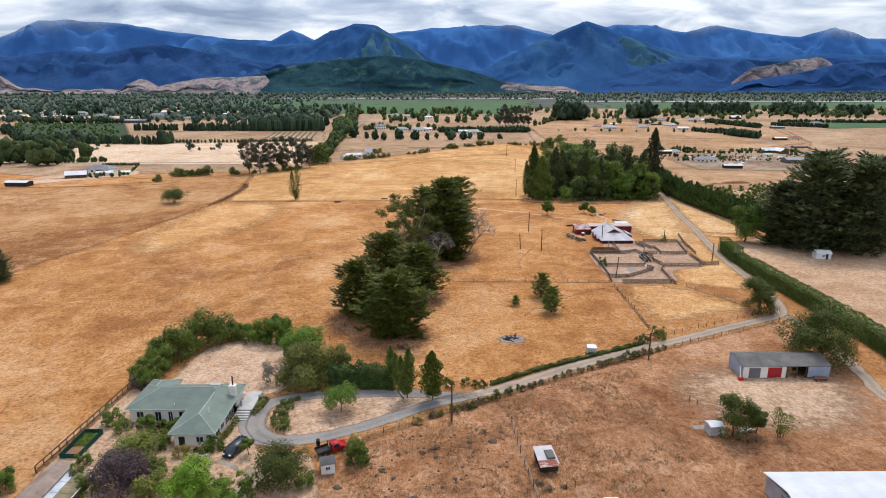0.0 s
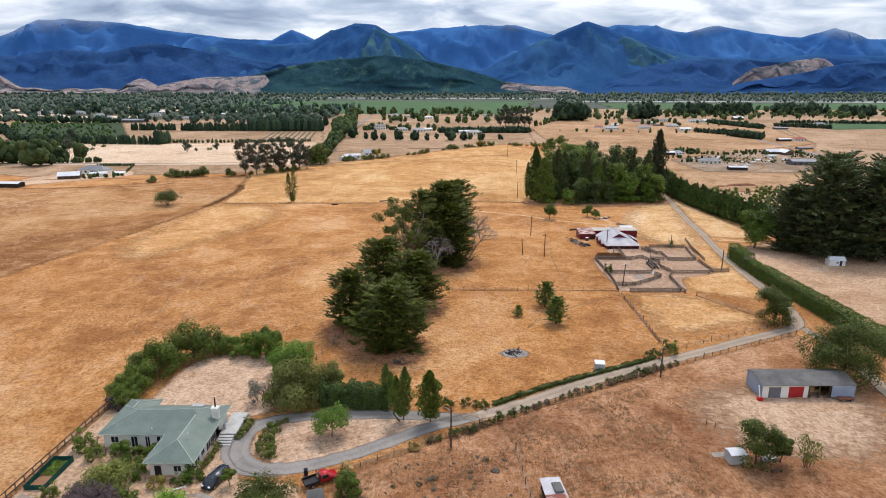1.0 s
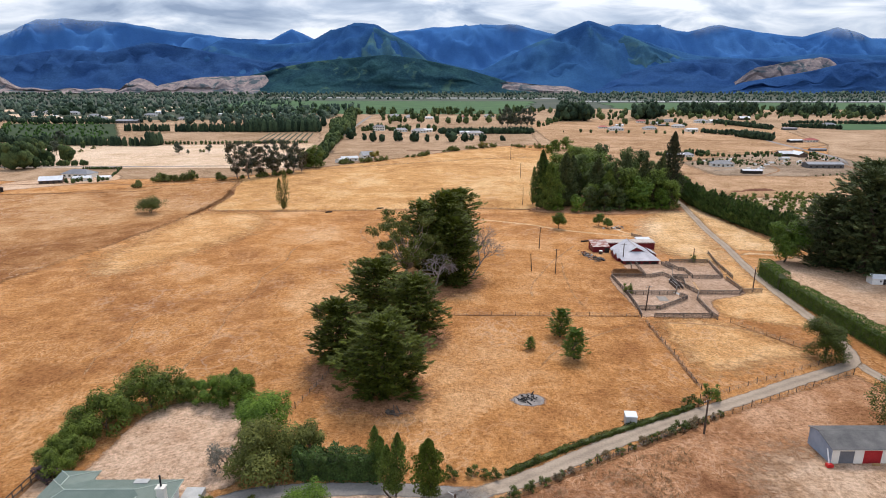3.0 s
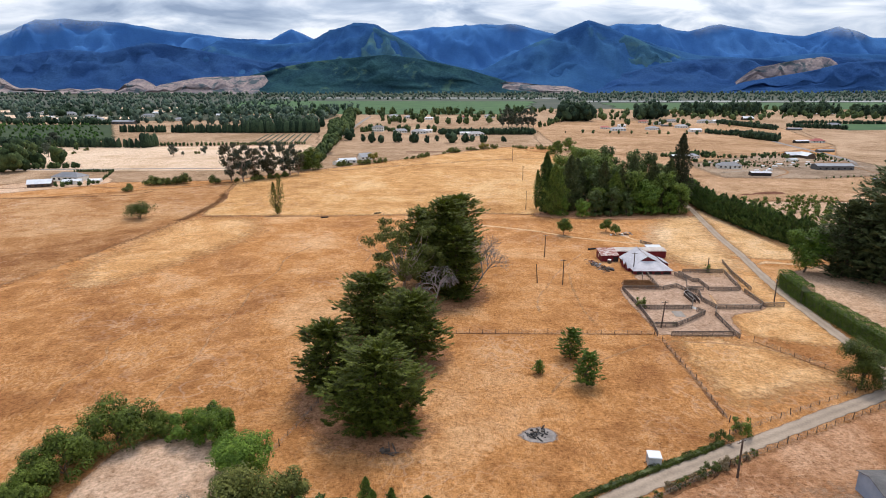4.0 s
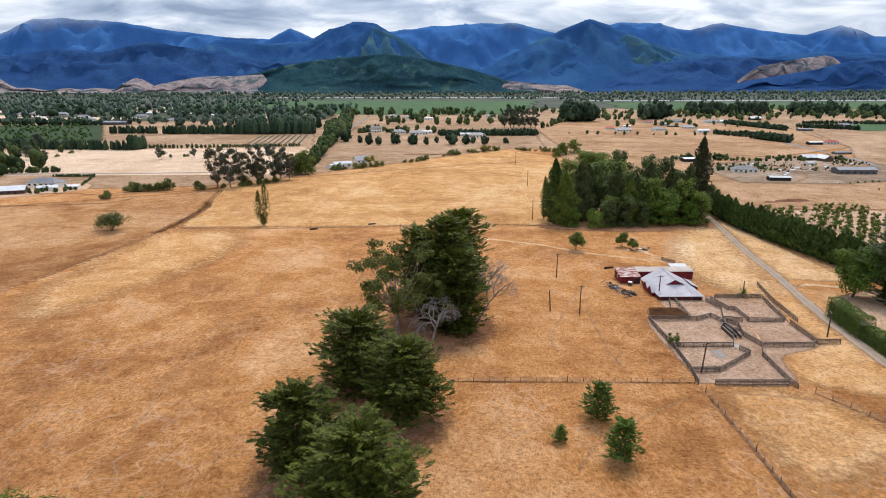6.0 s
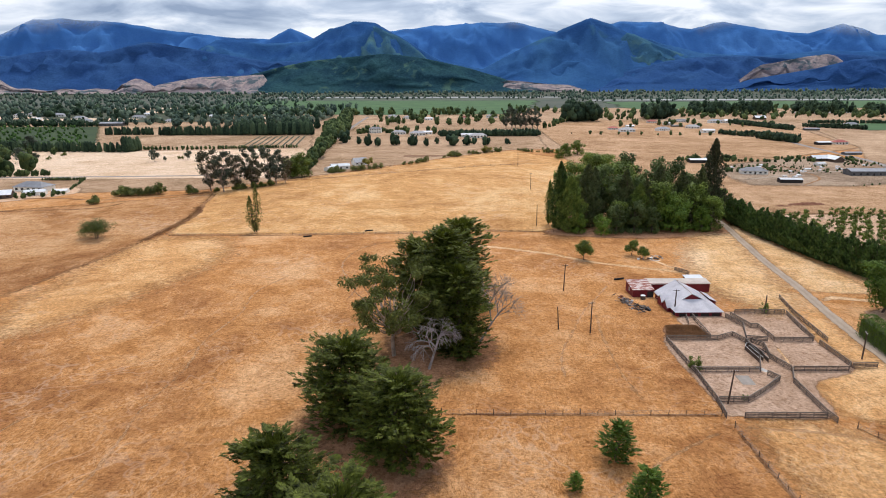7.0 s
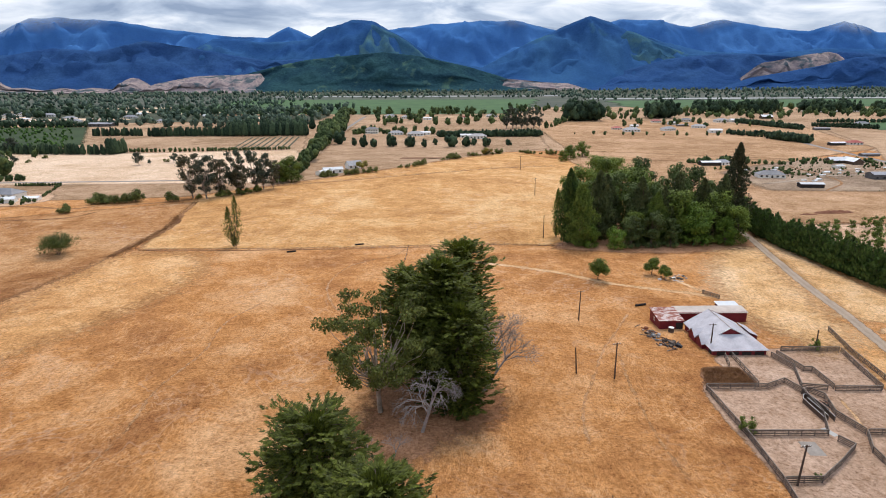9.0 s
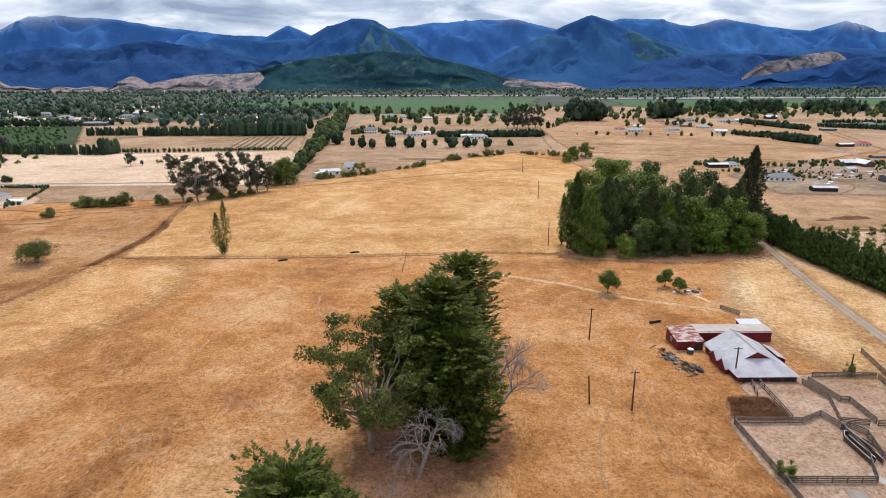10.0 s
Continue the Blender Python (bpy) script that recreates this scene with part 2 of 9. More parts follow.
M["bark"] = two_tone("brown_bark", (0.07, 0.05, 0.035), (0.16, 0.12, 0.09), 1.5, 0.9, 9, bstr=0.6, bdist=0.05)
M["gum_bark"] = two_tone("pale_gum_bark", (0.21, 0.16, 0.12), (0.38, 0.31, 0.25), 0.7, 0.85, 5, bstr=0.4)
M["dead_wood"] = two_tone("grey_dead_wood", (0.22, 0.19, 0.175), (0.42, 0.37, 0.345), 1.0, 0.9, 8)
M["grey_timber"] = two_tone("weathered_grey_timber", (0.075, 0.055, 0.045), (0.19, 0.148, 0.12), 0.9, 0.9, 7, rand=0.2)
M["dark_timber"] = two_tone("dark_pole_timber", (0.055, 0.035, 0.026), (0.13, 0.09, 0.065), 0.9, 0.85, 7, rand=0.15)
M["wire"] = two_tone("galvanised_wire", (0.16, 0.15, 0.14), (0.28, 0.27, 0.26), 1.0, 0.5, 5, metal=0.6, bstr=0)
M["roof_green"] = None
M["cypress"] = leaf_mat("cypress_foliage", (0.018, 0.024, 0.004), (0.150, 0.180, 0.020))
M["dark_pine"] = leaf_mat("dark_pine_foliage", (0.030, 0.044, 0.018), (0.135, 0.162, 0.060))
M["broad"] = leaf_mat("broadleaf_foliage", (0.026, 0.044, 0.006), (0.185, 0.245, 0.034))
M["bright"] = leaf_mat("bright_green_foliage", (0.034, 0.078, 0.008), (0.195, 0.300, 0.036))
M["olive"] = leaf_mat("olive_green_foliage", (0.042, 0.052, 0.010), (0.230, 0.240, 0.055))
M["gum_leaf"] = leaf_mat("gum_foliage", (0.032, 0.042, 0.010), (0.185, 0.208, 0.044))
M["poplar_leaf"] = leaf_mat("poplar_foliage", (0.045, 0.075, 0.014), (0.215, 0.295, 0.058))
M["purple"] = leaf_mat("purple_foliage", (0.040, 0.026, 0.030), (0.140, 0.098, 0.105))
M["pale_olive"] = leaf_mat("pale_olive_foliage", (0.065, 0.085, 0.014), (0.270, 0.290, 0.060))
M["dry_shrub"] = leaf_mat("brown_dry_shrub_foliage", (0.08, 0.055, 0.028), (0.24, 0.18, 0.095))
M["lime"] = leaf_mat("lime_green_foliage", (0.055, 0.130, 0.008), (0.290, 0.470, 0.045))
M["walnut_leaf"] = leaf_mat("dark_broadleaf_foliage", (0.020, 0.030, 0.005), (0.115, 0.145, 0.022))
M["redwood"] = leaf_mat("brown_green_redwood_foliage", (0.022, 0.028, 0.013), (0.095, 0.100, 0.048))
M["grey_gum"] = leaf_mat("grey_green_far_gum_foliage", (0.042, 0.054, 0.038), (0.125, 0.145, 0.095), 0.05)
M["undergrowth"] = two_tone("shaded_green_undergrowth", (0.026, 0.040, 0.022), (0.085, 0.085, 0.05), 0.02, 0.95, 0.3, local=False)
M["hedge_leaf"] = leaf_mat("clipped_hedge_foliage", (0.022, 0.044, 0.006), (0.150, 0.225, 0.022))
M["shelter_leaf"] = leaf_mat("shelterbelt_foliage", (0.020, 0.042, 0.011), (0.120, 0.195, 0.045))
M["clipped"] = leaf_mat("clipped_yellow_green_foliage", (0.024, 0.056, 0.006), (0.135, 0.215, 0.022))
M["far_tree"] = canopy_mat("far_tree_foliage", (0.038, 0.062, 0.024), (0.115, 0.150, 0.052))
# paler, bluer greens that carry the distance haze
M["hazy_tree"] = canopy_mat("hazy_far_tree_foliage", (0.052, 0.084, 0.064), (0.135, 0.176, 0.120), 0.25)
M["far_dark"] = canopy_mat("far_dark_tree_foliage", (0.024, 0.044, 0.026), (0.062, 0.095, 0.048))
M["far_orchard"] = canopy_mat("green_far_orchard_foliage", (0.040, 0.085, 0.022), (0.105, 0.190, 0.045))
M["grove_green"] = leaf_mat("lit_green_grove_foliage", (0.032, 0.056, 0.008), (0.215, 0.290, 0.045), 0.12)
M["grove_olive"] = leaf_mat("olive_grove_foliage", (0.028, 0.046, 0.012), (0.150, 0.200, 0.058), 0.12)
M["yellow_leaf"] = leaf_mat("yellow_autumn_foliage", (0.14, 0.12, 0.02), (0.36, 0.30, 0.06))
M["grey_twig"] = leaf_mat("grey_brown_twiggy_foliage", (0.10, 0.095, 0.08), (0.28, 0.26, 0.21))
M["brown_gum"] = leaf_mat("brownish_gum_foliage", (0.040, 0.038, 0.022), (0.125, 0.120, 0.068))
M["straw"] = leaf_mat("straw_tussock", (0.34, 0.20, 0.07), (0.62, 0.44, 0.18))


def gravel(name, ca, cb, cc):
    m, n, l, b = mat(name, 0.95)
    uv = n.new("ShaderNodeUVMap")
    sx = n.new("ShaderNodeSeparateXYZ"); l.new(uv.outputs[0], sx.inputs[0])
    # two pale wheel tracks either side of the crown
    a = nd(n, "ShaderNodeMath", "SUBTRACT"); a.inputs[1].default_value = 0.5; l.new(sx.outputs[0], a.inputs[0])
    ab = nd(n, "ShaderNodeMath", "ABSOLUTE"); l.new(a.outputs[0], ab.inputs[0])
    d = nd(n, "ShaderNodeMath", "SUBTRACT"); d.inputs[1].default_value = 0.24; l.new(ab.outputs[0], d.inputs[0])
    d2 = nd(n, "ShaderNodeMath", "ABSOLUTE"); l.new(d.outputs[0], d2.inputs[0])
    w = nd(n, "ShaderNodeMapRange"); w.inputs[1].default_value = 0.05; w.inputs[2].default_value = 0.2
    w.inputs[3].default_value = 1; w.inputs[4].default_value = 0; l.new(d2.outputs[0], w.inputs[0])
    v = coords(n, l)
    p = noise_node(n, l, v, 0.18, 4)
    f = noise_node(n, l, v, 3.0, 4)
    r = ramp_node(n, [(0.35, ca), (0.65, cb)]); l.new(p, r.inputs[0])
    wm = nd(n, "ShaderNodeMath", "MULTIPLY"); l.new(w.outputs[0], wm.inputs[0]); l.new(p, wm.inputs[1])
    c = mix_col(n, l, wm.outputs[0], r.outputs[0], cc)
    rf = ramp_node(n, [(0.3, (0.75, 0.75, 0.75)), (0.7, (1.2, 1.2, 1.2))]); l.new(f, rf.inputs[0])
    c = mix_col(n, l, 0.7, c, rf.outputs[0], "MULTIPLY")
    l.new(c, b.inputs["Base Color"])
    bump(n, l, b, f, 0.5, 0.05)
    return m


M["gravel"] = gravel("tan_gravel_drive", (0.265, 0.205, 0.155), (0.35, 0.272, 0.205), (0.44, 0.345, 0.265))
M["grey_gravel"] = gravel("grey_gravel_turning_loop", (0.19, 0.175, 0.165), (0.27, 0.245, 0.225), (0.31, 0.28, 0.255))


def hill_mat(name, forest0, forest1, bare, bare_at, scale=0.004, fade=0.05, grain=0.45, relief=18):
    """Far forested slopes: bush in broad soft tones tinted blue for haze, fine crown grain, lighter clearings and
    sunlit patches where the noise says.
    """
    m, n, l, b = mat(name, 1.0)
    b.inputs["Specular IOR Level"].default_value = 0.0
    v = coords(n, l, (1, 1, 1.6))
    a = noise_node(n, l, v, scale, 5, 0.5, 0.4)
    f = noise_node(n, l, v, scale * 9, 5, 0.7)
    t_ = noise_node(n, l, v, 0.07, 3, 0.6)
    r = ramp_node(n, [(0.32, forest0), (0.68, forest1)]); l.new(a, r.inputs[0])
    rf = ramp_node(n, [(0.3, (0.72, 0.74, 0.78)), (0.7, (1.22, 1.2, 1.16))]); l.new(f, rf.inputs[0])
    c = mix_col(n, l, grain, r.outputs[0], rf.outputs[0], "MULTIPLY")
    rt = ramp_node(n, [(0.35, (0.66, 0.68, 0.74)), (0.65, (1.3, 1.28, 1.2))]); l.new(t_, rt.inputs[0])
    c = mix_col(n, l, grain, c, rt.outputs[0], "MULTIPLY")
    g = noise_node(n, l, v, scale * 0.75, 5, 0.6, 1.0)
    k = nd(n, "ShaderNodeMapRange"); k.inputs[1].default_value = bare_at; k.inputs[2].default_value = bare_at + fade
    l.new(g, k.inputs[0])
    c = mix_col(n, l, k.outputs[0], c, bare)
    l.new(c, b.inputs["Base Color"])
    bump(n, l, b, f, 0.5, relief)
    return m


# distance haze is painted into these hill colours as blue
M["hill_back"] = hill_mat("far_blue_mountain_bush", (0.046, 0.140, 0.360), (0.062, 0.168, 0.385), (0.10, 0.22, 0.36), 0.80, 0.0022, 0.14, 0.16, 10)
# its soft lighter patches paint sunlit slopes
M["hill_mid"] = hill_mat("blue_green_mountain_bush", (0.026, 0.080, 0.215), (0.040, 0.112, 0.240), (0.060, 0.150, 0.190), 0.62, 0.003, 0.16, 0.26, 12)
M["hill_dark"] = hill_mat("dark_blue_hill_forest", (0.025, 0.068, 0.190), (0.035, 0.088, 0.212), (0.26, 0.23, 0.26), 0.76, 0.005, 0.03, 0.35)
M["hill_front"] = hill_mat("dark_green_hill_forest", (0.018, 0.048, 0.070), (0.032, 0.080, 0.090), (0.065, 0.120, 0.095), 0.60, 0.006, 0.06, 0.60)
# sunlight on the spurs is put into this lighter green
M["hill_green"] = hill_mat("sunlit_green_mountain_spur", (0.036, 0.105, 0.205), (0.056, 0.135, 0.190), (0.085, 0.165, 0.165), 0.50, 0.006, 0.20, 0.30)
# clay greyed towards blue, so the haze sits in its colour
M["hill_bare"] = hill_mat("bare_clay_hillside", (0.25, 0.205, 0.215), (0.37, 0.295, 0.275), (0.09, 0.115, 0.13), 0.50, 0.014, 0.10, 0.65, 8)
M["road_seal"] = two_tone("sealed_road", (0.20, 0.18, 0.17), (0.32, 0.29, 0.27), 0.1, 0.9, 2, local=False)


def soft(m):
    """The same surface, thinning out at the edge of its patch where its cover fades."""
    c = m.copy()
    c.name = m.name + "_patch"
    n, l = c.node_tree.nodes, c.node_tree.links
    out = n["Material Output"]
    shader = out.inputs[0].links[0].from_socket
    at = n.new("ShaderNodeAttribute"); at.attribute_name = "cover"
    v = n.new("ShaderNodeNewGeometry").outputs["Position"]
    a = noise_node(n, l, v, 0.55, 5, 0.68)
    s1 = nd(n, "ShaderNodeMath", "MULTIPLY_ADD"); s1.inputs[1].default_value = 1.5; s1.inputs[2].default_value = -0.75; l.new(a, s1.inputs[0])
    s2 = nd(n, "ShaderNodeMath", "ADD"); l.new(at.outputs["Fac"], s2.inputs[0]); l.new(s1.outputs[0], s2.inputs[1])
    k = nd(n, "ShaderNodeMapRange"); k.inputs[1].default_value = 0.18; k.inputs[2].default_value = 0.86; l.new(s2.outputs[0], k.inputs[0])
    tr = n.new("ShaderNodeBsdfTransparent")
    mx = n.new("ShaderNodeMixShader")
    l.new(k.outputs[0], mx.inputs[0]); l.new(tr.outputs[0], mx.inputs[1]); l.new(shader, mx.inputs[2]); l.new(mx.outputs[0], out.inputs[0])
    return c


def cloud_capped(m, low, high):
    """Tops that vanish into the cloud base."""
    n, l = m.node_tree.nodes, m.node_tree.links
    out = n["Material Output"]
    shader = out.inputs[0].links[0].from_socket
    pos = n.new("ShaderNodeNewGeometry").outputs["Position"]
    sp = n.new("ShaderNodeSeparateXYZ"); l.new(pos, sp.inputs[0])
    a = noise_node(n, l, pos, 0.0016, 4, 0.55)
    h = nd(n, "ShaderNodeMath", "MULTIPLY_ADD"); h.inputs[1].default_value = 420.0; l.new(a, h.inputs[0]); l.new(sp.outputs[2], h.inputs[2])
    k = nd(n, "ShaderNodeMapRange"); k.inputs[1].default_value = low + 210; k.inputs[2].default_value = high + 210; l.new(h.outputs[0], k.inputs[0])
    tr = n.new("ShaderNodeBsdfTransparent")
    mx = n.new("ShaderNodeMixShader")
    l.new(k.outputs[0], mx.inputs[0]); l.new(shader, mx.inputs[1]); l.new(tr.outputs[0], mx.inputs[2]); l.new(mx.outputs[0], out.inputs[0])


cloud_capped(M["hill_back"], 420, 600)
SOFT = {}
M["far_mixed"] = two_tone("far_wooded_plain", (0.036, 0.054, 0.042), (0.115, 0.115, 0.085), 0.006, 0.95, 0.05, bstr=0, local=False)


# ---- geometry helpers ----
def ground_z(y):
    """The land falls gently from the house to the far fence, then lies level and rises slowly to the hills."""
    return float(np.interp(y, [-400, 0, 230, 300, 700, 1100, 3600, 6000], [11.6, 0, -6.67, -7.7, -7.6, -4, 0, 0]))


def fbm(x, y, octaves=4):
    return noise.fractal(Vector((x, y, 0.37)), 1.0, 2.0, octaves)


class Shape:
    """Gathers vertices and faces, and links them as one mesh object."""

    def __init__(self):
        self.v, self.f = [], []

    def add(self, verts, faces):
        k = len(self.v)
        self.v += [tuple(p) for p in verts]
        self.f += [tuple(i + k for i in q) for q in faces]
        return self

    def box(self, x0, y0, z0, x1, y1, z1, m=None):
        p = [Vector((x, y, z)) for z in (z0, z1) for x, y in ((x0, y0), (x1, y0), (x1, y1), (x0, y1))]
        if m is not None:
            p = [m @ q for q in p]
        return self.add(p, [(3, 2, 1, 0), (4, 5, 6, 7), (0, 1, 5, 4), (1, 2, 6, 5), (2, 3, 7, 6), (3, 0, 4, 7)])

    def tube(self, a, b, r0, r1=None, n=7, cap=True):
        a, b = Vector(a), Vector(b)
        r1 = r0 if r1 is None else r1
        d = (b - a).normalized()
        u = d.orthogonal().normalized()
        w = d.cross(u)
        ring = [(math.cos(2 * math.pi * i / n), math.sin(2 * math.pi * i / n)) for i in range(n)]
        p = [a + (u * c + w * s) * r0 for c, s in ring] + [b + (u * c + w * s) * r1 for c, s in ring]
        f = [(i, (i + 1) % n, n + (i + 1) % n, n + i) for i in range(n)]
        if cap:
            f += [tuple(range(n - 1, -1, -1)), tuple(range(n, 2 * n))]
        return self.add(p, f)

    def beam(self, a, b, w, h):
        """A square-sawn bar from a to b, w wide and h deep, kept upright."""
        a, b = Vector(a), Vector(b)
        d = (b - a).normalized()
        side = d.cross(Vector((0, 0, 1)))
        side = side.normalized() if side.length > 1e-4 else Vector((1, 0, 0))
        up = side.cross(d)
        p = [q + side * sx * w / 2 + up * sz * h / 2 for q in (a, b) for sx, sz in ((-1, -1), (1, -1), (1, 1), (-1, 1))]
        return self.add(p, [(3, 2, 1, 0), (4, 5, 6, 7), (0, 1, 5, 4), (1, 2, 6, 5), (2, 3, 7, 6), (3, 0, 4, 7)])

    def mesh(self, name, material, smooth=False):
        me = bpy.data.meshes.new(name)
        me.from_pydata(self.v, [], self.f)
        me.materials.append(material)
        if smooth:
            me.polygons.foreach_set("use_smooth", [True] * len(me.polygons))
        return me


def thing(name, x, y, rz=0.0, label="", category="", group="", kind="", z=None):
    ob = new(name)
    ob.matrix_basis = pose(x, y, ground_z(y) if z is None else z, 0, 0, rz)
    return tagged(ob, label, category, group, kind)


def part(name, shape, material, parent, label="", smooth=False):
    me = shape.mesh(name, material, smooth) if isinstance(shape, Shape) else shape
    ob = new(name, me)
    ob.parent = parent
    return tagged(ob, label) if label else ob


def bevelled(shape, width=0.03, segments=2):
    """The shape with its sharp edges rounded, as a new Shape."""
    bm = bmesh.new()
    vs = [bm.verts.new(p) for p in shape.v]
    for q in shape.f:
        bm.faces.new([vs[i] for i in q])
    bmesh.ops.recalc_face_normals(bm, faces=bm.faces)
    es = [e for e in bm.edges if len(e.link_faces) == 2 and e.calc_face_angle(0) > 0.5]
    bmesh.ops.bevel(bm, geom=es, offset=width, segments=segments, affect="EDGES", clamp_overlap=True)
    bm.verts.index_update()
    out = Shape()
    out.v = [tuple(v.co) for v in bm.verts]
    out.f = [tuple(v.index for v in q.verts) for q in bm.faces]
    bm.free()
    return out


def quads_mesh(name, centre, along, across, material):
    """A mesh of loose leaf quads: each a kite from its centre along one way, with a width across."""
    n = len(centre)
    v = np.empty((n, 4, 3))
    v[:, 0], v[:, 1] = centre - along, centre - along * 0.1 + across
    v[:, 2], v[:, 3] = centre + along, centre - along * 0.1 - across
    me = bpy.data.meshes.new(name)
    me.vertices.add(n * 4); me.loops.add(n * 4); me.polygons.add(n)
    me.vertices.foreach_set("co", v.reshape(-1))
    me.loops.foreach_set("vertex_index", np.arange(n * 4))
    me.polygons.foreach_set("loop_start", np.arange(0, n * 4, 4))
    me.update(calc_edges=True)
    me.materials.append(material)
    return me


def unit(a):
    return a / np.maximum(np.linalg.norm(a, axis=-1, keepdims=True), 1e-9)


def frames_for(normal, rng, spread):
    """Two axes for leaves whose faces look about along normal, tipped at random."""
    nn = unit(normal + rng.normal(0, spread, normal.shape))
    t = unit(np.cross(nn, rng.normal(0, 1, normal.shape)))
    return t, np.cross(nn, t)


# ---- trees ----
def limbs(shape, base, tip, r0, r1, rng, bends=3, n=6):
    """A bent tapering branch; returns its points."""
    pts = [Vector(base)]
    for i in range(1, bends + 1):
        k = i / bends
        p = Vector(base).lerp(Vector(tip), k)
        if i < bends:
            ln = (Vector(tip) - Vector(base)).length
            p += Vector(rng.normal(0, 0.05, 3)) * ln
        pts.append(p)
    for i in range(bends):
        a = r0 + (r1 - r0) * i / bends
        b = r0 + (r1 - r0) * (i + 1) / bends
        shape.tube(pts[i], pts[i + 1], a, b, n, cap=(i == bends - 1))
    return pts


def crown_lobes(rng, height, radius, base, count, top=0.62, flat=1.0):
    """Centres and radii of leaf masses filling an uneven egg over the trunk."""
    out = []
    cz, rz = (height + base) / 2, (height - base) / 2
    for i in range(count):
        d = unit(rng.normal(0, 1, 3))
        k = rng.uniform(0.35, 0.82)
        z = cz + d[2] * rz * k * flat
        squeeze = math.sqrt(max(0.15, 1 - ((z - cz) / rz) ** 2 * top))
        out.append((d[0] * radius * k * squeeze, d[1] * radius * k * squeeze, z, radius * rng.uniform(0.20, 0.42)))
        if i % 3 == 0:      # a spray that stands out of the outline
            out.append((d[0] * radius * (k + 0.22) * squeeze, d[1] * radius * (k + 0.22) * squeeze, z + radius * rng.uniform(-0.05, 0.2), radius * rng.uniform(0.12, 0.2)))
    return out


def broadleaf(name, seed, height, radius, base, leaves, leaf, material, bark="bark", lobes=22, trunk_r=None, stems=1, label="", category="tree"):
    rng = np.random.default_rng(seed)
    root = tagged(new(name), label, category)
    lb = crown_lobes(rng, height, radius, base, lobes)
    if base < 0.9:
        for k in range(max(4, lobes // 4)):
            an = k * 2.4 + seed
            lb.append((math.cos(an) * radius * 0.62, math.sin(an) * radius * 0.62, radius * 0.26 + base * 0.5, radius * rng.uniform(0.24, 0.34)))
    sh = Shape()
    tr = trunk_r or height * 0.022
    for s in range(stems):
        off = rng.normal(0, 0.35 * (stems > 1), 2)
        fork = Vector((off[0] * 2, off[1] * 2, base + (height - base) * 0.3))
        limbs(sh, (off[0], off[1], -0.3), fork, tr, tr * 0.62, rng, 3, 7)
        for q in lb[s::stems * 2]:
            limbs(sh, fork.lerp(Vector((off[0], off[1], base * 0.8)), rng.uniform(0, 0.8)), (q[0] * 0.8, q[1] * 0.8, q[2]), tr * 0.34, tr * 0.07, rng, 3 if height > 5 else 2, 5 if height > 5 else 3)
    part("trunk", sh, M[bark], root, smooth=True)
    c, nrm = [], []
    w = np.array([q[3] ** 2 for q in lb]); w /= w.sum()
    for q, k in zip(lb, w):
        m = max(6, int(leaves * k))
        d = unit(rng.normal(0, 1, (m, 3)) + (0, 0, 0.35))
        r = q[3] * (1 - 0.55 * rng.random((m, 1)) ** 2.2) * (1 + 0.16 * np.sin(d[:, :1] * 7 + q[0]) * np.cos(d[:, 1:2] * 6))
        c.append(np.array(q[:3]) + d * r * (1, 1, 0.86)); nrm.append(d + (0, 0, 0.5))
    c, nrm = np.concatenate(c), np.concatenate(nrm)
    keep = c[:, 2] > base * 0.35 + 0.15
    c, nrm = c[keep], nrm[keep]
    t, u = frames_for(nrm, rng, 0.34)
    s = leaf * rng.uniform(0.55, 1.15, (len(c), 1))
    part("crown", quads_mesh("crown", c, t * s, u * s * 0.55, M[material]), None, root)
    return root


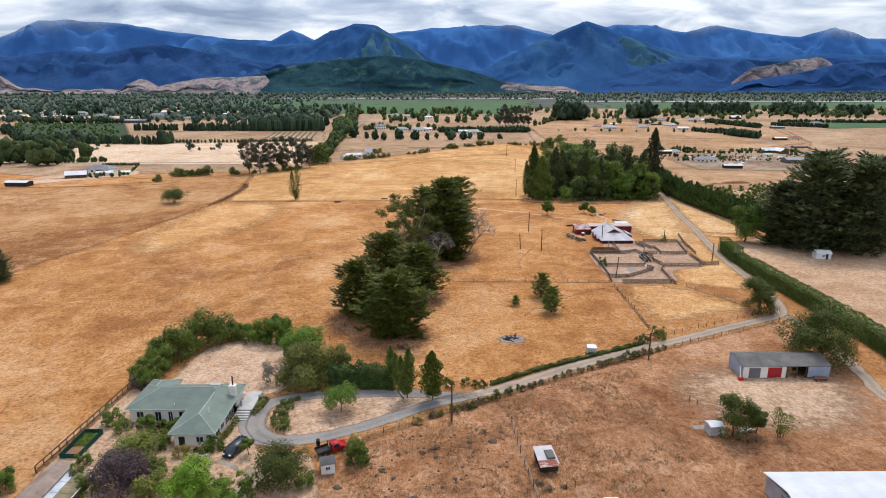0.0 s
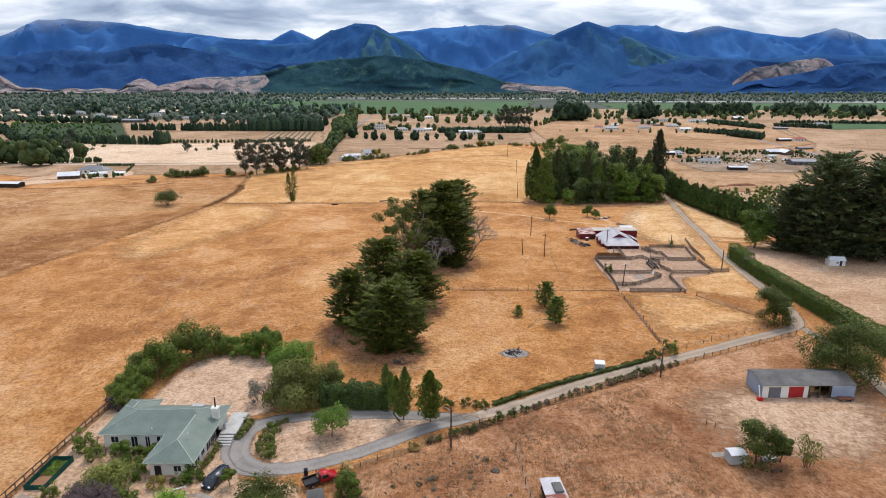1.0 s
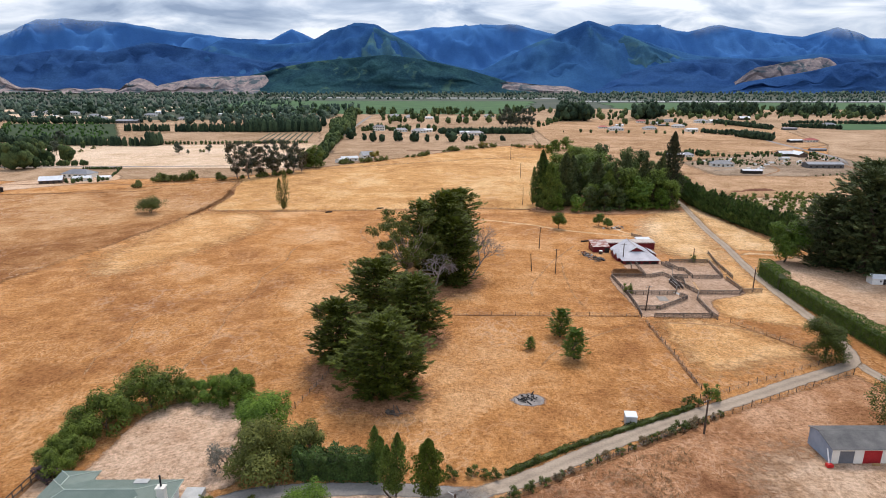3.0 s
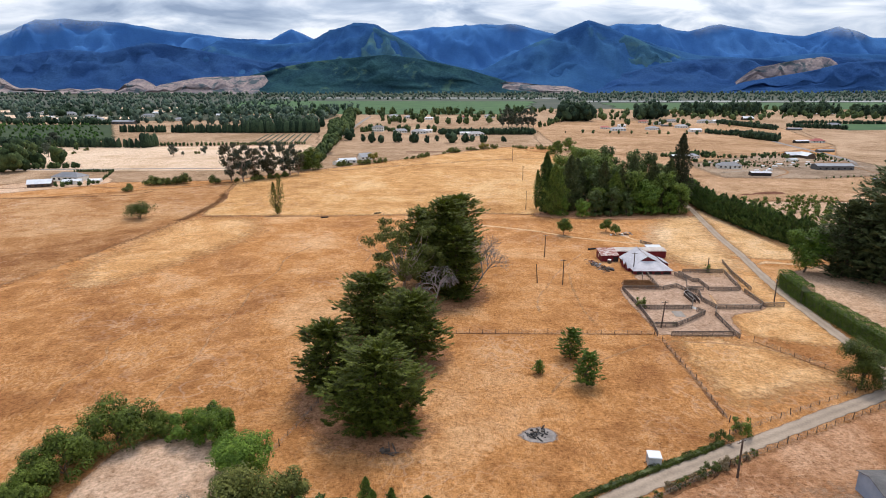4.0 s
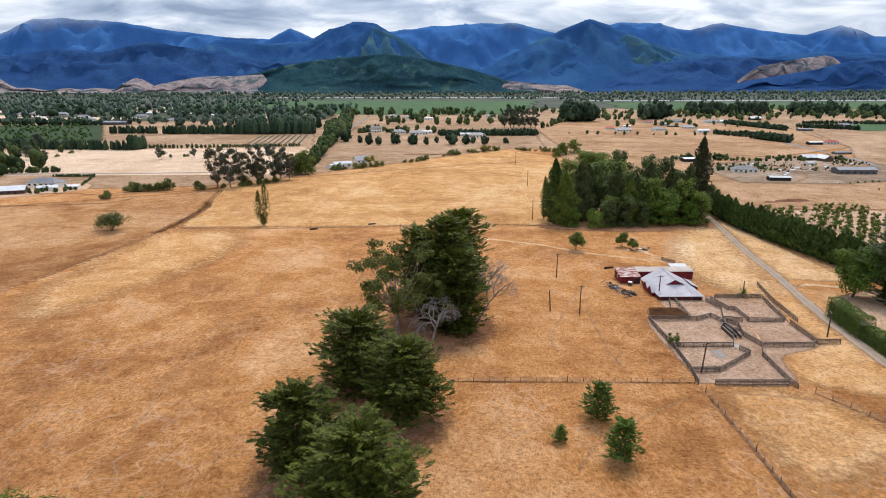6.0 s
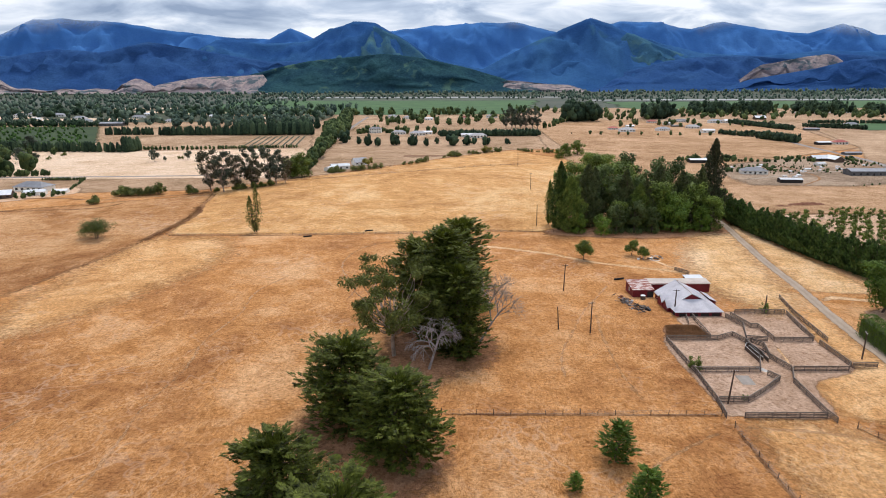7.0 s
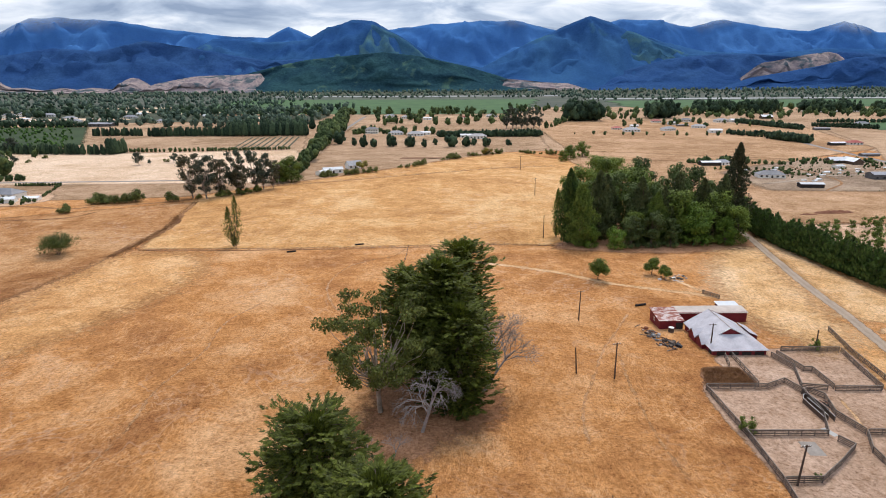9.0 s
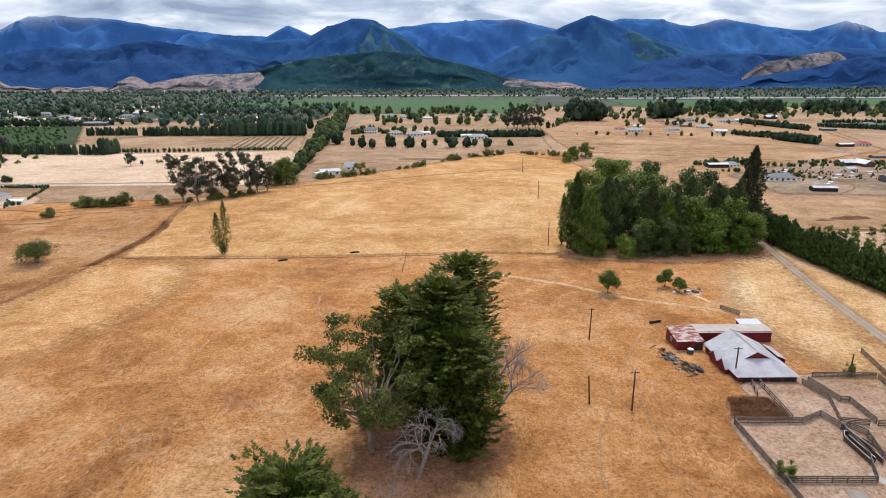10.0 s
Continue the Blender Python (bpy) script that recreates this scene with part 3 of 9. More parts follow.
def cypress(name, seed, height, radius, base, sprays, leaf, material="cypress", shape=1.0, lean=(0, 0), label="", category="tree", bark="bark", flat_top=0.55):
    """A macrocarpa: tiers of long level boughs, each ending in flat feathery plumes, with a broken outline."""
    rng = np.random.default_rng(seed)
    root = tagged(new(name), label, category)
    sh = Shape()
    top = Vector((lean[0], lean[1], height * 0.93))
    limbs(sh, (0, 0, -0.3), top, height * 0.032, height * 0.004, rng, 5, 8)
    boughs = int(46 + height * 5.5)
    per = 15                                  # leaves of one plume
    plumes = max(4, sprays // (boughs * per))
    step = np.linspace(0.12, 1.0, per)[None, :, None]
    side_sign = np.where(np.arange(per) % 2, 1.0, -1.0)[None, :, None]
    C, A, W = [], [], []
    for i in range(boughs):
        k = (i + 0.5) / boughs
        z = base + (height * 0.97 - base) * k
        ang = i * 2.39996 + rng.normal(0, 0.3)
        env = (1 - max(0.0, (k - flat_top) / (1 - flat_top)) ** 2.1 * 0.72) * (0.64 + 0.36 * math.sin(min(1, k / 0.34) * math.pi / 2))
        env *= 1 + 0.13 * math.sin(ang * 2 + seed) + 0.12 * math.sin(ang * 3 + k * 9 + seed * 2)
        ln = radius * env * shape * (rng.uniform(0.62, 0.95) if rng.random() < 0.75 else rng.uniform(0.95, 1.18))
        out = np.array((math.cos(ang), math.sin(ang), 0.0))
        side = np.array((-out[1], out[0], 0.0))
        rise = rng.uniform(-0.12, 0.22) + 0.55 * max(0, k - 0.62)
        start = np.array((lean[0] * k, lean[1] * k, z - ln * 0.10))
        end = start + out * ln + np.array((0, 0, rise * ln))
        if i % 3 == 0:
            limbs(sh, start, start + (end - start) * 0.8, height * 0.007, height * 0.0015, rng, 2, 3)
        m = max(3, int(plumes * (0.45 + 0.75 * ln / radius)))
        q = 1 - rng.random((m, 1)) ** 1.35 * 0.62
        fan = rng.normal(0, 1, (m, 1)) * ln * 0.22 * (1.3 - 0.75 * q)
        drop = rng.normal(0, 0.045, (m, 1)) * ln * (1.4 - q)
        foot = start + (end - start) * q + side * fan + np.concatenate([np.zeros((m, 2)), drop], 1)
        foot[:, 2] = np.maximum(foot[:, 2], 0.2)
        # a plume runs outwards, lies nearly flat and lifts at its tip
        d = unit(out + side * fan / (0.4 * ln) + rng.normal(0, 0.20, (m, 3)) + np.array((0, 0, 0.16 + 0.5 * max(0, k - 0.7))))
        flat = unit(np.cross(np.array((0, 0, 1.0)) + rng.normal(0, 0.22, (m, 3)), d))
        size = leaf * rng.uniform(2.6, 4.4, (m, 1))
        c = foot[:, None] + d[:, None] * step * size[:, None] + flat[:, None] * side_sign * (1.05 - step) * size[:, None] * 0.26
        c = c + np.concatenate([np.zeros((m, per, 2)), (step ** 2 * size[:, None] * 0.12)], 2) + rng.normal(0, leaf * 0.12, (m, per, 3))
        a = unit(d[:, None] + flat[:, None] * side_sign * 0.75 + rng.normal(0, 0.22, (m, per, 3)))
        up = unit(np.cross(d, flat))[:, None] + rng.normal(0, 0.32, (m, per, 3))
        C.append(c.reshape(-1, 3)); A.append(a.reshape(-1, 3)); W.append(unit(np.cross(up, a)).reshape(-1, 3))
    # close inner growth that shuts out the light
    m = sprays // 7
    k = rng.random((m, 1))
    an = rng.random((m, 1)) * 6.2832
    rad = radius * shape * np.sqrt(rng.random((m, 1))) * 0.62 * np.minimum(1, 1.5 * (1 - k) ** 0.6) * np.minimum(1, 0.6 + k)
    d = np.concatenate([np.cos(an), np.sin(an), np.zeros((m, 1))], 1)
    C.append(d * rad + np.concatenate([lean[0] * k, lean[1] * k, base + (height * 0.95 - base) * k], 1))
    A.append(unit(d + rng.normal(0, 0.5, (m, 3)))); W.append(1.9 * unit(np.cross(d + rng.normal(0, 0.5, (m, 3)), A[-1])))
    # short dense growth about the stem tops
    m = sprays // 14
    d = unit(rng.normal(0, 1, (m, 3)))
    p = np.array((lean[0], lean[1], height - radius * 0.28)) + d * radius * (0.34, 0.34, 0.28) * rng.random((m, 1)) ** 0.4
    C.append(p); A.append(unit(d + (0, 0, 0.9))); W.append(unit(np.cross(d + rng.normal(0, 0.4, (m, 3)), A[-1])))
    c, a, w = np.concatenate(C), np.concatenate(A), np.concatenate(W)
    s = leaf * rng.uniform(0.7, 1.35, (len(c), 1))
    part("trunk", sh, M[bark], root, smooth=True)
    part("crown", quads_mesh("crown", c, a * s, w * s * 0.30, M[material]), None, root)
    return root


def spire(name, seed, height, radius, base, leaves, leaf, material, spires=1, label="", category="tree", bark="bark", belly=0.4):
    """A columnar tree: one or several close upright leaders, leaves swept upwards."""
    rng = np.random.default_rng(seed)
    root = tagged(new(name), label, category)
    sh = Shape()
    C, A, W = [], [], []
    for i in range(spires):
        ang = i * 2.4 + seed
        o = np.array((math.cos(ang), math.sin(ang), 0)) * (radius * 0.5 * (spires > 1))
        hh = height * (1.0 if i == 0 else rng.uniform(0.78, 0.95))
        limbs(sh, (o[0] * 0.3, o[1] * 0.3, -0.3), (o[0], o[1], hh * 0.95), height * 0.014, height * 0.003, rng, 4, 6)
        m = leaves // spires
        k = rng.random((m, 1))
        env = np.where(k < belly, 0.5 + 0.5 * np.sin(k / belly * math.pi / 2), np.cos((k - belly) / (1 - belly) * math.pi / 2) ** 0.75)
        ang2 = rng.random((m, 1)) * 2 * math.pi
        lump = 1 + 0.32 * np.sin(ang2 * 3 + k * 17 + seed) + 0.18 * np.sin(ang2 * 5 - k * 31)
        rr = radius * (0.62 if spires > 1 else 1.0) * env * lump * (1 - 0.6 * rng.random((m, 1)) ** 2)
        d = np.concatenate([np.cos(ang2), np.sin(ang2), np.zeros((m, 1))], 1)
        C.append(o * np.minimum(1, k * 3) + d * rr + np.concatenate([np.zeros((m, 2)), base + (hh - base) * k], 1))
        a = unit(d * 0.5 + (0, 0, 0.9) + rng.normal(0, 0.35, (m, 3)))
        A.append(a); W.append(unit(np.cross(d + rng.normal(0, 0.5, (m, 3)), a)))
        for j in range(int(height * 0.6)):
            z = base + (hh - base) * rng.random() * 0.8
            an = rng.random() * 6.28
            sh.tube((o[0] * 0.8, o[1] * 0.8, z), (o[0] + math.cos(an) * radius * 0.5, o[1] + math.sin(an) * radius * 0.5, z + radius * 1.2), height * 0.004, height * 0.001, 3, False)
    c, a, w = np.concatenate(C), np.concatenate(A), np.concatenate(W)
    s = leaf * rng.uniform(0.6, 1.4, (len(c), 1))
    part("trunk", sh, M[bark], root, smooth=True)
    part("crown", quads_mesh("crown", c, a * s, w * s * 0.5, M[material]), None, root)
    return root


def gum(name, seed, height, radius, leaves, leaf, material="gum_leaf", label="", bark="gum_bark", clumps=16, start=0.35, category="tree", tuft=0.175):
    """A gum tree: pale bending limbs with leaf tufts held at their ends."""
    rng = np.random.default_rng(seed)
    root = tagged(new(name), label, category)
    sh = Shape()
    tr = height * 0.022
    fork = Vector((rng.normal(0, 0.4), rng.normal(0, 0.4), height * start))
    limbs(sh, (0, 0, -0.3), fork, tr, tr * 0.75, rng, 3, 8)
    C, N = [], []
    for i in range(clumps):
        ang = i * 2.39996 + rng.normal(0, 0.3)
        k = rng.uniform(0.0, 1)
        r = radius * (0.25 + 0.7 * math.sin(math.pi * (0.2 + 0.72 * (1 - k)))) * rng.uniform(0.65, 1.05)
        tip = Vector((math.cos(ang) * r, math.sin(ang) * r, height * (start + 0.08 + (0.9 - start) * k)))
        mid = fork.lerp(tip, 0.5) + Vector((0, 0, -0.04 * height * rng.random()))
        limbs(sh, fork, mid, tr * 0.5, tr * 0.3, rng, 2, 6)
        limbs(sh, mid, tip, tr * 0.26, tr * 0.05, rng, 3, 5)
        for j in range(3):
            cc = np.array(tip) + rng.normal(0, 0.10, 3) * radius * (1, 1, 0.6)
            m = leaves // (clumps * 3)
            d = unit(rng.normal(0, 1, (m, 3)) + (0, 0, 0.2))
            C.append(cc + d * radius * tuft * rng.uniform(0.7, 1.25) * (1 - 0.6 * rng.random((m, 1)) ** 2) * (1, 1, 0.75))
            N.append(d)
    c, nrm = np.concatenate(C), np.concatenate(N)
    t, u = frames_for(nrm, rng, 0.6)
    s = leaf * rng.uniform(0.6, 1.35, (len(c), 1))
    part("trunk", sh, M[bark], root, smooth=True)
    part("crown", quads_mesh("crown", c, t * s, u * s * 0.5, M[material]), None, root)
    return root


def bare_tree(name, seed, height, spread, label, lean=(0, 0), droop=0.0, depth=5, first=1.0):
    """A dead tree: forking grey branches down to twigs."""
    rng = np.random.default_rng(seed)
    root = tagged(new(name), label, "dead tree")
    sh = Shape()

    def grow(p, d, ln, r, k):
        q = p + d * ln
        sh.tube(p - d * r * 2, q, r, r * 0.68, 5 if k > 2 else 3, False)
        if k == 0:
            return
        for _ in range(3 if k < depth else 4):
            e = Vector(rng.normal(0, 1, 3)); e.z = e.z * 0.6 + 0.15 - droop * (depth - k) * 0.35
            nd_ = (d * 1.0 + e.normalized() * spread).normalized()
            grow(p + d * ln * rng.uniform(0.7 if k == depth else 0.55, 1.0), nd_, ln * rng.uniform(0.62, 0.86) * (first if k == depth else 1.0), r * (0.5 if k == depth else 0.62), k - 1)

    grow(Vector((0, 0, -0.3)), Vector((lean[0], lean[1], 1)).normalized(), height * 0.34, height * 0.019, depth)
    part("trunk", sh, M["dead_wood"], root, smooth=True)
    return root


def shrub(name, seed, height, radius, leaves, leaf, material, label="", category="shrub", lobes=9):
    return broadleaf(name, seed, height, radius, height * 0.12, leaves, leaf, material, lobes=lobes, trunk_r=height * 0.03, stems=2, label=label, category=category)


def put(ob, x, y, rz=0.0, scale=1.0, zscale=None):
    zs = scale if zscale is None else zscale
    ob.matrix_basis = pose(x, y, ground_z(y) - 0.02, 0, 0, rz) @ Matrix.Diagonal((scale, scale, zs, 1))
    return ob


def again(ob, x, y, rz=0.0, scale=1.0, zscale=None, label=""):
    zs = scale if zscale is None else zscale
    old = ob.scale.copy()
    ob.scale = (1, 1, 1)
    c = copy_thing(ob, pose(x, y, ground_z(y) - 0.02, 0, 0, rz) @ Matrix.Diagonal((scale, scale, zs, 1)))
    ob.scale = old
    return tagged(c, label) if label else c


def hedge(name, pts, width, height, material, leaves_per_m2, leaf, label, lump=0.15, top_lump=0.1, kind="", category="hedge"):
    """A hedge along a line: a dark inner body and a skin of leaves."""
    rng = np.random.default_rng(len(pts) * 7 + int(height * 10))
    x0, y0 = pts[0]
    root = thing(name, x0, y0, 0, label, category, kind=kind)
    C, N = [], []
    core = Shape()
    z0 = ground_z(y0)
    for (ax, ay), (bx, by) in zip(pts[:-1], pts[1:]):
        a, b = np.array((ax, ay)), np.array((bx, by))
        ln = np.linalg.norm(b - a)
        d = (b - a) / ln
        s = np.array((-d[1], d[0]))
        m = int(ln * (2 * height + width) * leaves_per_m2)
        k, side = rng.random((m, 1)), rng.random(m)
        pick = side < width / (2 * height + width)
        hh = height * (1 + top_lump * np.sin(k * ln * 1.3 + ax) * np.sin(k * ln * 0.37 + 2)) * (1 - top_lump * 0.6 * rng.random((m, 1)))
        wv = np.where(pick[:, None], rng.uniform(-0.5, 0.5, (m, 1)), np.where(side[:, None] > 0.5 + 0.5 * width / (2 * height + width), 0.5, -0.5))
        zz = np.where(pick[:, None], hh, hh * rng.random((m, 1)) ** 0.85)
        bul = 1 + lump * np.sin(k * ln * 1.9 + zz * 1.1) * np.cos(k * ln * 0.8 + 1) - 0.10 * (zz / height) ** 3 - 0.1 * rng.random((m, 1))
        xy = a + (b - a) * k + s * wv * width * bul
        C.append(np.concatenate([xy - (x0, y0), zz + np.interp(xy[:, 1:2], [-400, 0, 230, 300, 700], [11.6, 0, -6.67, -7.7, -7.6]) - z0], 1))
        N.append(np.concatenate([s * wv * 2 * (~pick[:, None]) , np.where(pick[:, None], 1.0, 0.25)], 1))
        mid = (a + b) / 2 - (x0, y0)
        mm = pose(mid[0], mid[1], (ground_z(ay) + ground_z(by)) / 2 - z0, 0, math.degrees(-math.atan2(0, 1)), math.degrees(math.atan2(d[1], d[0])))
        core.box(-ln / 2, -width * 0.30, -0.3, ln / 2, width * 0.30, height * 0.72, mm)
    c, nrm = np.concatenate(C), np.concatenate(N)
    t, u = frames_for(nrm, rng, 0.6)
    sc = leaf * rng.uniform(0.6, 1.35, (len(c), 1))
    part("inner_growth", core, M["dark_pine"], root)
    part("foliage", quads_mesh("foliage", c, t * sc, u * sc * 0.5, M[material]), None, root)
    return root


def spline(pts, step):
    """Points about every step metres on a smooth line through pts."""
    p = [np.array(q, float) for q in pts]
    p = [2 * p[0] - p[1]] + p + [2 * p[-1] - p[-2]]
    out = []
    for i in range(1, len(p) - 2):
        m = max(2, int(np.linalg.norm(p[i + 1] - p[i]) / step))
        for j in range(m):
            t = j / m
            out.append(0.5 * (2 * p[i] + (p[i + 1] - p[i - 1]) * t + (2 * p[i - 1] - 5 * p[i] + 4 * p[i + 1] - p[i + 2]) * t * t
                              + (3 * p[i] - 3 * p[i + 1] + p[i + 2] - p[i - 1]) * t ** 3))
    return out + [p[-2]]


def ribbon(name, pts, width, material, label, lift=0.03, step=2.0, ragged=0.0, kind="structure", category="road", cols=6, softness=0.2):
    """A strip laid on the ground along a smooth line, with skirts down into it."""
    rng = random.Random(len(pts))
    line = spline(pts, step)
    v, f, uv = [], [], []
    n = len(line)
    for i, p in enumerate(line):
        d = line[min(n - 1, i + 1)] - line[max(0, i - 1)]
        d = d / np.linalg.norm(d)
        s = np.array((-d[1], d[0]))
        wl_ = width / 2 * (1 + rng.uniform(-ragged, ragged))
        wr_ = width / 2 * (1 + rng.uniform(-ragged, ragged))
        for j in range(cols + 1):
            k = j / cols
            q = p + s * (-wl_ + (wl_ + wr_) * k)
            v.append((q[0], q[1], ground_z(q[1]) + lift))
            uv.append((k, i))
    c = cols + 1
    for i in range(n - 1):
        for j in range(cols):
            a = i * c + j
            f.append((a + 1, a, a + c, a + c + 1))
    me = bpy.data.meshes.new(name)
    me.from_pydata(v, [], f)
    lay = me.uv_layers.new(name="UVMap")
    for lp in me.loops:
        lay.data[lp.index].uv = uv[lp.vertex_index]
    if softness:
        cov = me.attributes.new("cover", "FLOAT", "POINT")
        cov.data.foreach_set("value", [(0.12 if j in (0, cols) else 1.0 + softness) * min(1.0, 0.15 + 0.22 * min(i, n - 1 - i)) for i in range(n) for j in range(cols + 1)])
        if material.name not in SOFT:
            SOFT[material.name] = soft(material)
        material = SOFT[material.name]
    me.materials.append(material)
    me.update()
    return tagged(new(name, me), label, category, kind=kind)


def patch(name, pts, material, label, lift=0.05, kind="structure", category="paddock", feather=0.0, cell=2.0):
    """Ground cover inside an outline, draped on the land; with a feather its edge frays out over that width."""
    if feather:
        around = sum(math.dist(a, b) for a, b in zip(pts, list(pts[1:]) + [pts[0]]))
        line = np.array(spline(list(pts) + [pts[0]], 2.0)[:-1]) if around < 260 else np.array(pts, float)
        x0, y0 = line.min(0) - feather
        x1, y1 = line.max(0) + feather
        xs, ys = np.arange(x0, x1 + cell, cell), np.arange(y0, y1 + cell, cell)
        X, Y = np.meshgrid(xs, ys)
        P = np.column_stack([X.ravel(), Y.ravel()])
        inside = np.zeros(len(P), bool)
        dist = np.full(len(P), 1e9)
        for a, b in zip(line, np.roll(line, -1, 0)):
            cr = (a[1] > P[:, 1]) != (b[1] > P[:, 1])
            inside ^= cr & (P[:, 0] < (b[0] - a[0]) * (P[:, 1] - a[1]) / (b[1] - a[1] + 1e-12) + a[0])
            ab = b - a
            t_ = np.clip(((P - a) @ ab) / (ab @ ab + 1e-12), 0, 1)
            dist = np.minimum(dist, np.linalg.norm(P - a - t_[:, None] * ab, axis=1))
        cover = 0.5 + np.where(inside, dist, -dist) / (2 * feather) * 1.6
        nx_, ny_ = len(xs), len(ys)
        ok = (cover > -0.5).reshape(ny_, nx_)
        me = bpy.data.meshes.new(name)
        v = [(p[0], p[1], ground_z(p[1]) + lift) for p in P]
        f = [(j * nx_ + i, j * nx_ + i + 1, (j + 1) * nx_ + i + 1, (j + 1) * nx_ + i) for j in range(ny_ - 1) for i in range(nx_ - 1) if ok[j:j + 2, i:i + 2].any()]
        used = sorted({k for q in f for k in q})
        to = {k: i for i, k in enumerate(used)}
        me.from_pydata([v[k] for k in used], [], [tuple(to[k] for k in q) for q in f])
        cov = me.attributes.new("cover", "FLOAT", "POINT")
        cov.data.foreach_set("value", np.clip(cover[used], -0.5, 1.6))
        if material.name not in SOFT:
            SOFT[material.name] = soft(material)
        me.materials.append(SOFT[material.name])
        return tagged(new(name, me), label, category, kind=kind)
    bm = bmesh.new()
    face = bm.faces.new([bm.verts.new((p[0], p[1], 0)) for p in pts])
    face.normal_update()
    if face.normal.z < 0:
        face.normal_flip()
    for yy in [y for y in (0, 230, 300, 700, 1100) if min(p[1] for p in pts) < y < max(p[1] for p in pts)]:
        bmesh.ops.bisect_plane(bm, geom=bm.verts[:] + bm.edges[:] + bm.faces[:], plane_co=(0, yy, 0), plane_no=(0, 1, 0))
    for q in bm.verts:
        q.co.z = ground_z(q.co.y) + lift
    me = bpy.data.meshes.new(name)
    bm.to_mesh(me)
    bm.free()
    me.materials.append(material)
    return tagged(new(name, me), label, category, kind=kind)


# ---- the land ----
gx = np.concatenate([[-6000, -4200, -3000, -2000, -1300, -900, -600, -400], np.arange(-300, 301, 12), [400, 600, 900, 1300, 2000, 3000, 4200, 6000]])
gy = np.concatenate([[-900, -400, -200], np.arange(-100, 320, 10), [330, 400, 500, 600, 700, 850, 1100, 1500, 2200, 3600, 4985]])
land = Shape()
land.v = [(x, y, ground_z(y)) for y in gy for x in gx]
nx = len(gx)
land.f = [(j * nx + i, j * nx + i + 1, (j + 1) * nx + i + 1, (j + 1) * nx + i) for j in range(len(gy) - 1) for i in range(nx - 1)]
gm = land.mesh("ground", M["pasture"])
gm.materials.append(M["far_gold"])
gm.materials.append(M["far_mixed"])
for pg in gm.polygons:
    cy = pg.center.y
    pg.material_index = 2 if cy > 1500 else 1 if cy > 850 or (abs(pg.center.x) > 400 and cy > 400) else 0
tagged(new("ground", gm), "golden dry grass pasture with pale stock tracks", "ground", kind="structure")


def range_of_hills(name, dist, depth, summits, material, label, spurs, rough, ends=False, seed=0.0):
    """A chain of hills: a crest through its summits, spurs running down to the plain, a far side."""
    xs = np.linspace(summits[0][0] - 200, summits[-1][0] + 200, int((summits[-1][0] - summits[0][0] + 400) / 15))
    sx = [s[0] for s in summits]
    sh_ = [s[1] for s in summits]
    if ends:
        sx, sh_ = [sx[0] - 200] + sx + [sx[-1] + 200], [-20] + sh_ + [-20]
    rows = 40
    sh = Shape()
    for j in range(rows):
        k = j / (rows - 1) * 1.3
        for x in xs:
            h = float(np.interp(x, sx, sh_))
            h += rough * h * fbm(x / 260 + seed, dist / 100, 5) * 0.28
            sp = noise.ridged_multi_fractal(Vector((x / spurs + seed, k * 1.6 + seed, 0.5)), 0.9, 2.1, 4, 1.0, 2.0)
            if k <= 1:
                z = h * (k ** 1.1) * (1 + (sp - 1.1) * 0.42 * math.sin(math.pi * min(1, k)) ** 0.8)
            else:
                z = h * (1 - (k - 1) * 1.5)
            y = dist - depth * (1 - k) + 70 * fbm(x / 500, k * 2 + seed, 3)
            sh.v.append((x, min(y, 4980), z + (-3 if j == 0 else 0)))
    n = len(xs)
    sh.f = [(j * n + i, j * n + i + 1, (j + 1) * n + i + 1, (j + 1) * n + i) for j in range(rows - 1) for i in range(n - 1)]
    return tagged(new(name, sh.mesh(name, material, True)), label, "mountains", kind="structure")


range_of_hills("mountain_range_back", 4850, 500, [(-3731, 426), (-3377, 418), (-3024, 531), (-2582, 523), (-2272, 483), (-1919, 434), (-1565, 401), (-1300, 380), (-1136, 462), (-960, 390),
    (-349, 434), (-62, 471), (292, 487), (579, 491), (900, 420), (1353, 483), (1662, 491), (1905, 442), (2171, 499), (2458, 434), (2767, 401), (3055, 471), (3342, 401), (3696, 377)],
    M["hill_back"], "distant forested mountain range under cloud, coloured haze blue", 300, 0.10, seed=3.0)
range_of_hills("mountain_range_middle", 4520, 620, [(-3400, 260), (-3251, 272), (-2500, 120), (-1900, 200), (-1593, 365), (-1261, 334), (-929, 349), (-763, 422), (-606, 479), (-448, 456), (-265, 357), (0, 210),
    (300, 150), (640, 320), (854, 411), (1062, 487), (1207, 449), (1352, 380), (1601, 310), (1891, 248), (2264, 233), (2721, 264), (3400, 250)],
    M["hill_mid"], "bush-clad mountains with steep spurs, tinted blue for haze", 240, 0.10, seed=7.0)
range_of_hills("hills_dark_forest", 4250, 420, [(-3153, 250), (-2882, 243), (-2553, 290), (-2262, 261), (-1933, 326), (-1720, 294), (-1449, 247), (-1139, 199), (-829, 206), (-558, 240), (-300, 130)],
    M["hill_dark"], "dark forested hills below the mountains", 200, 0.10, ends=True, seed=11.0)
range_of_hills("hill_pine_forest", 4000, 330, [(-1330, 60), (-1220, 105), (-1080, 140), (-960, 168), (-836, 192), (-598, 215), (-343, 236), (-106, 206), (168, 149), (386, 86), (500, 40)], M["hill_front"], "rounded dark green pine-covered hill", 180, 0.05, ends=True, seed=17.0)
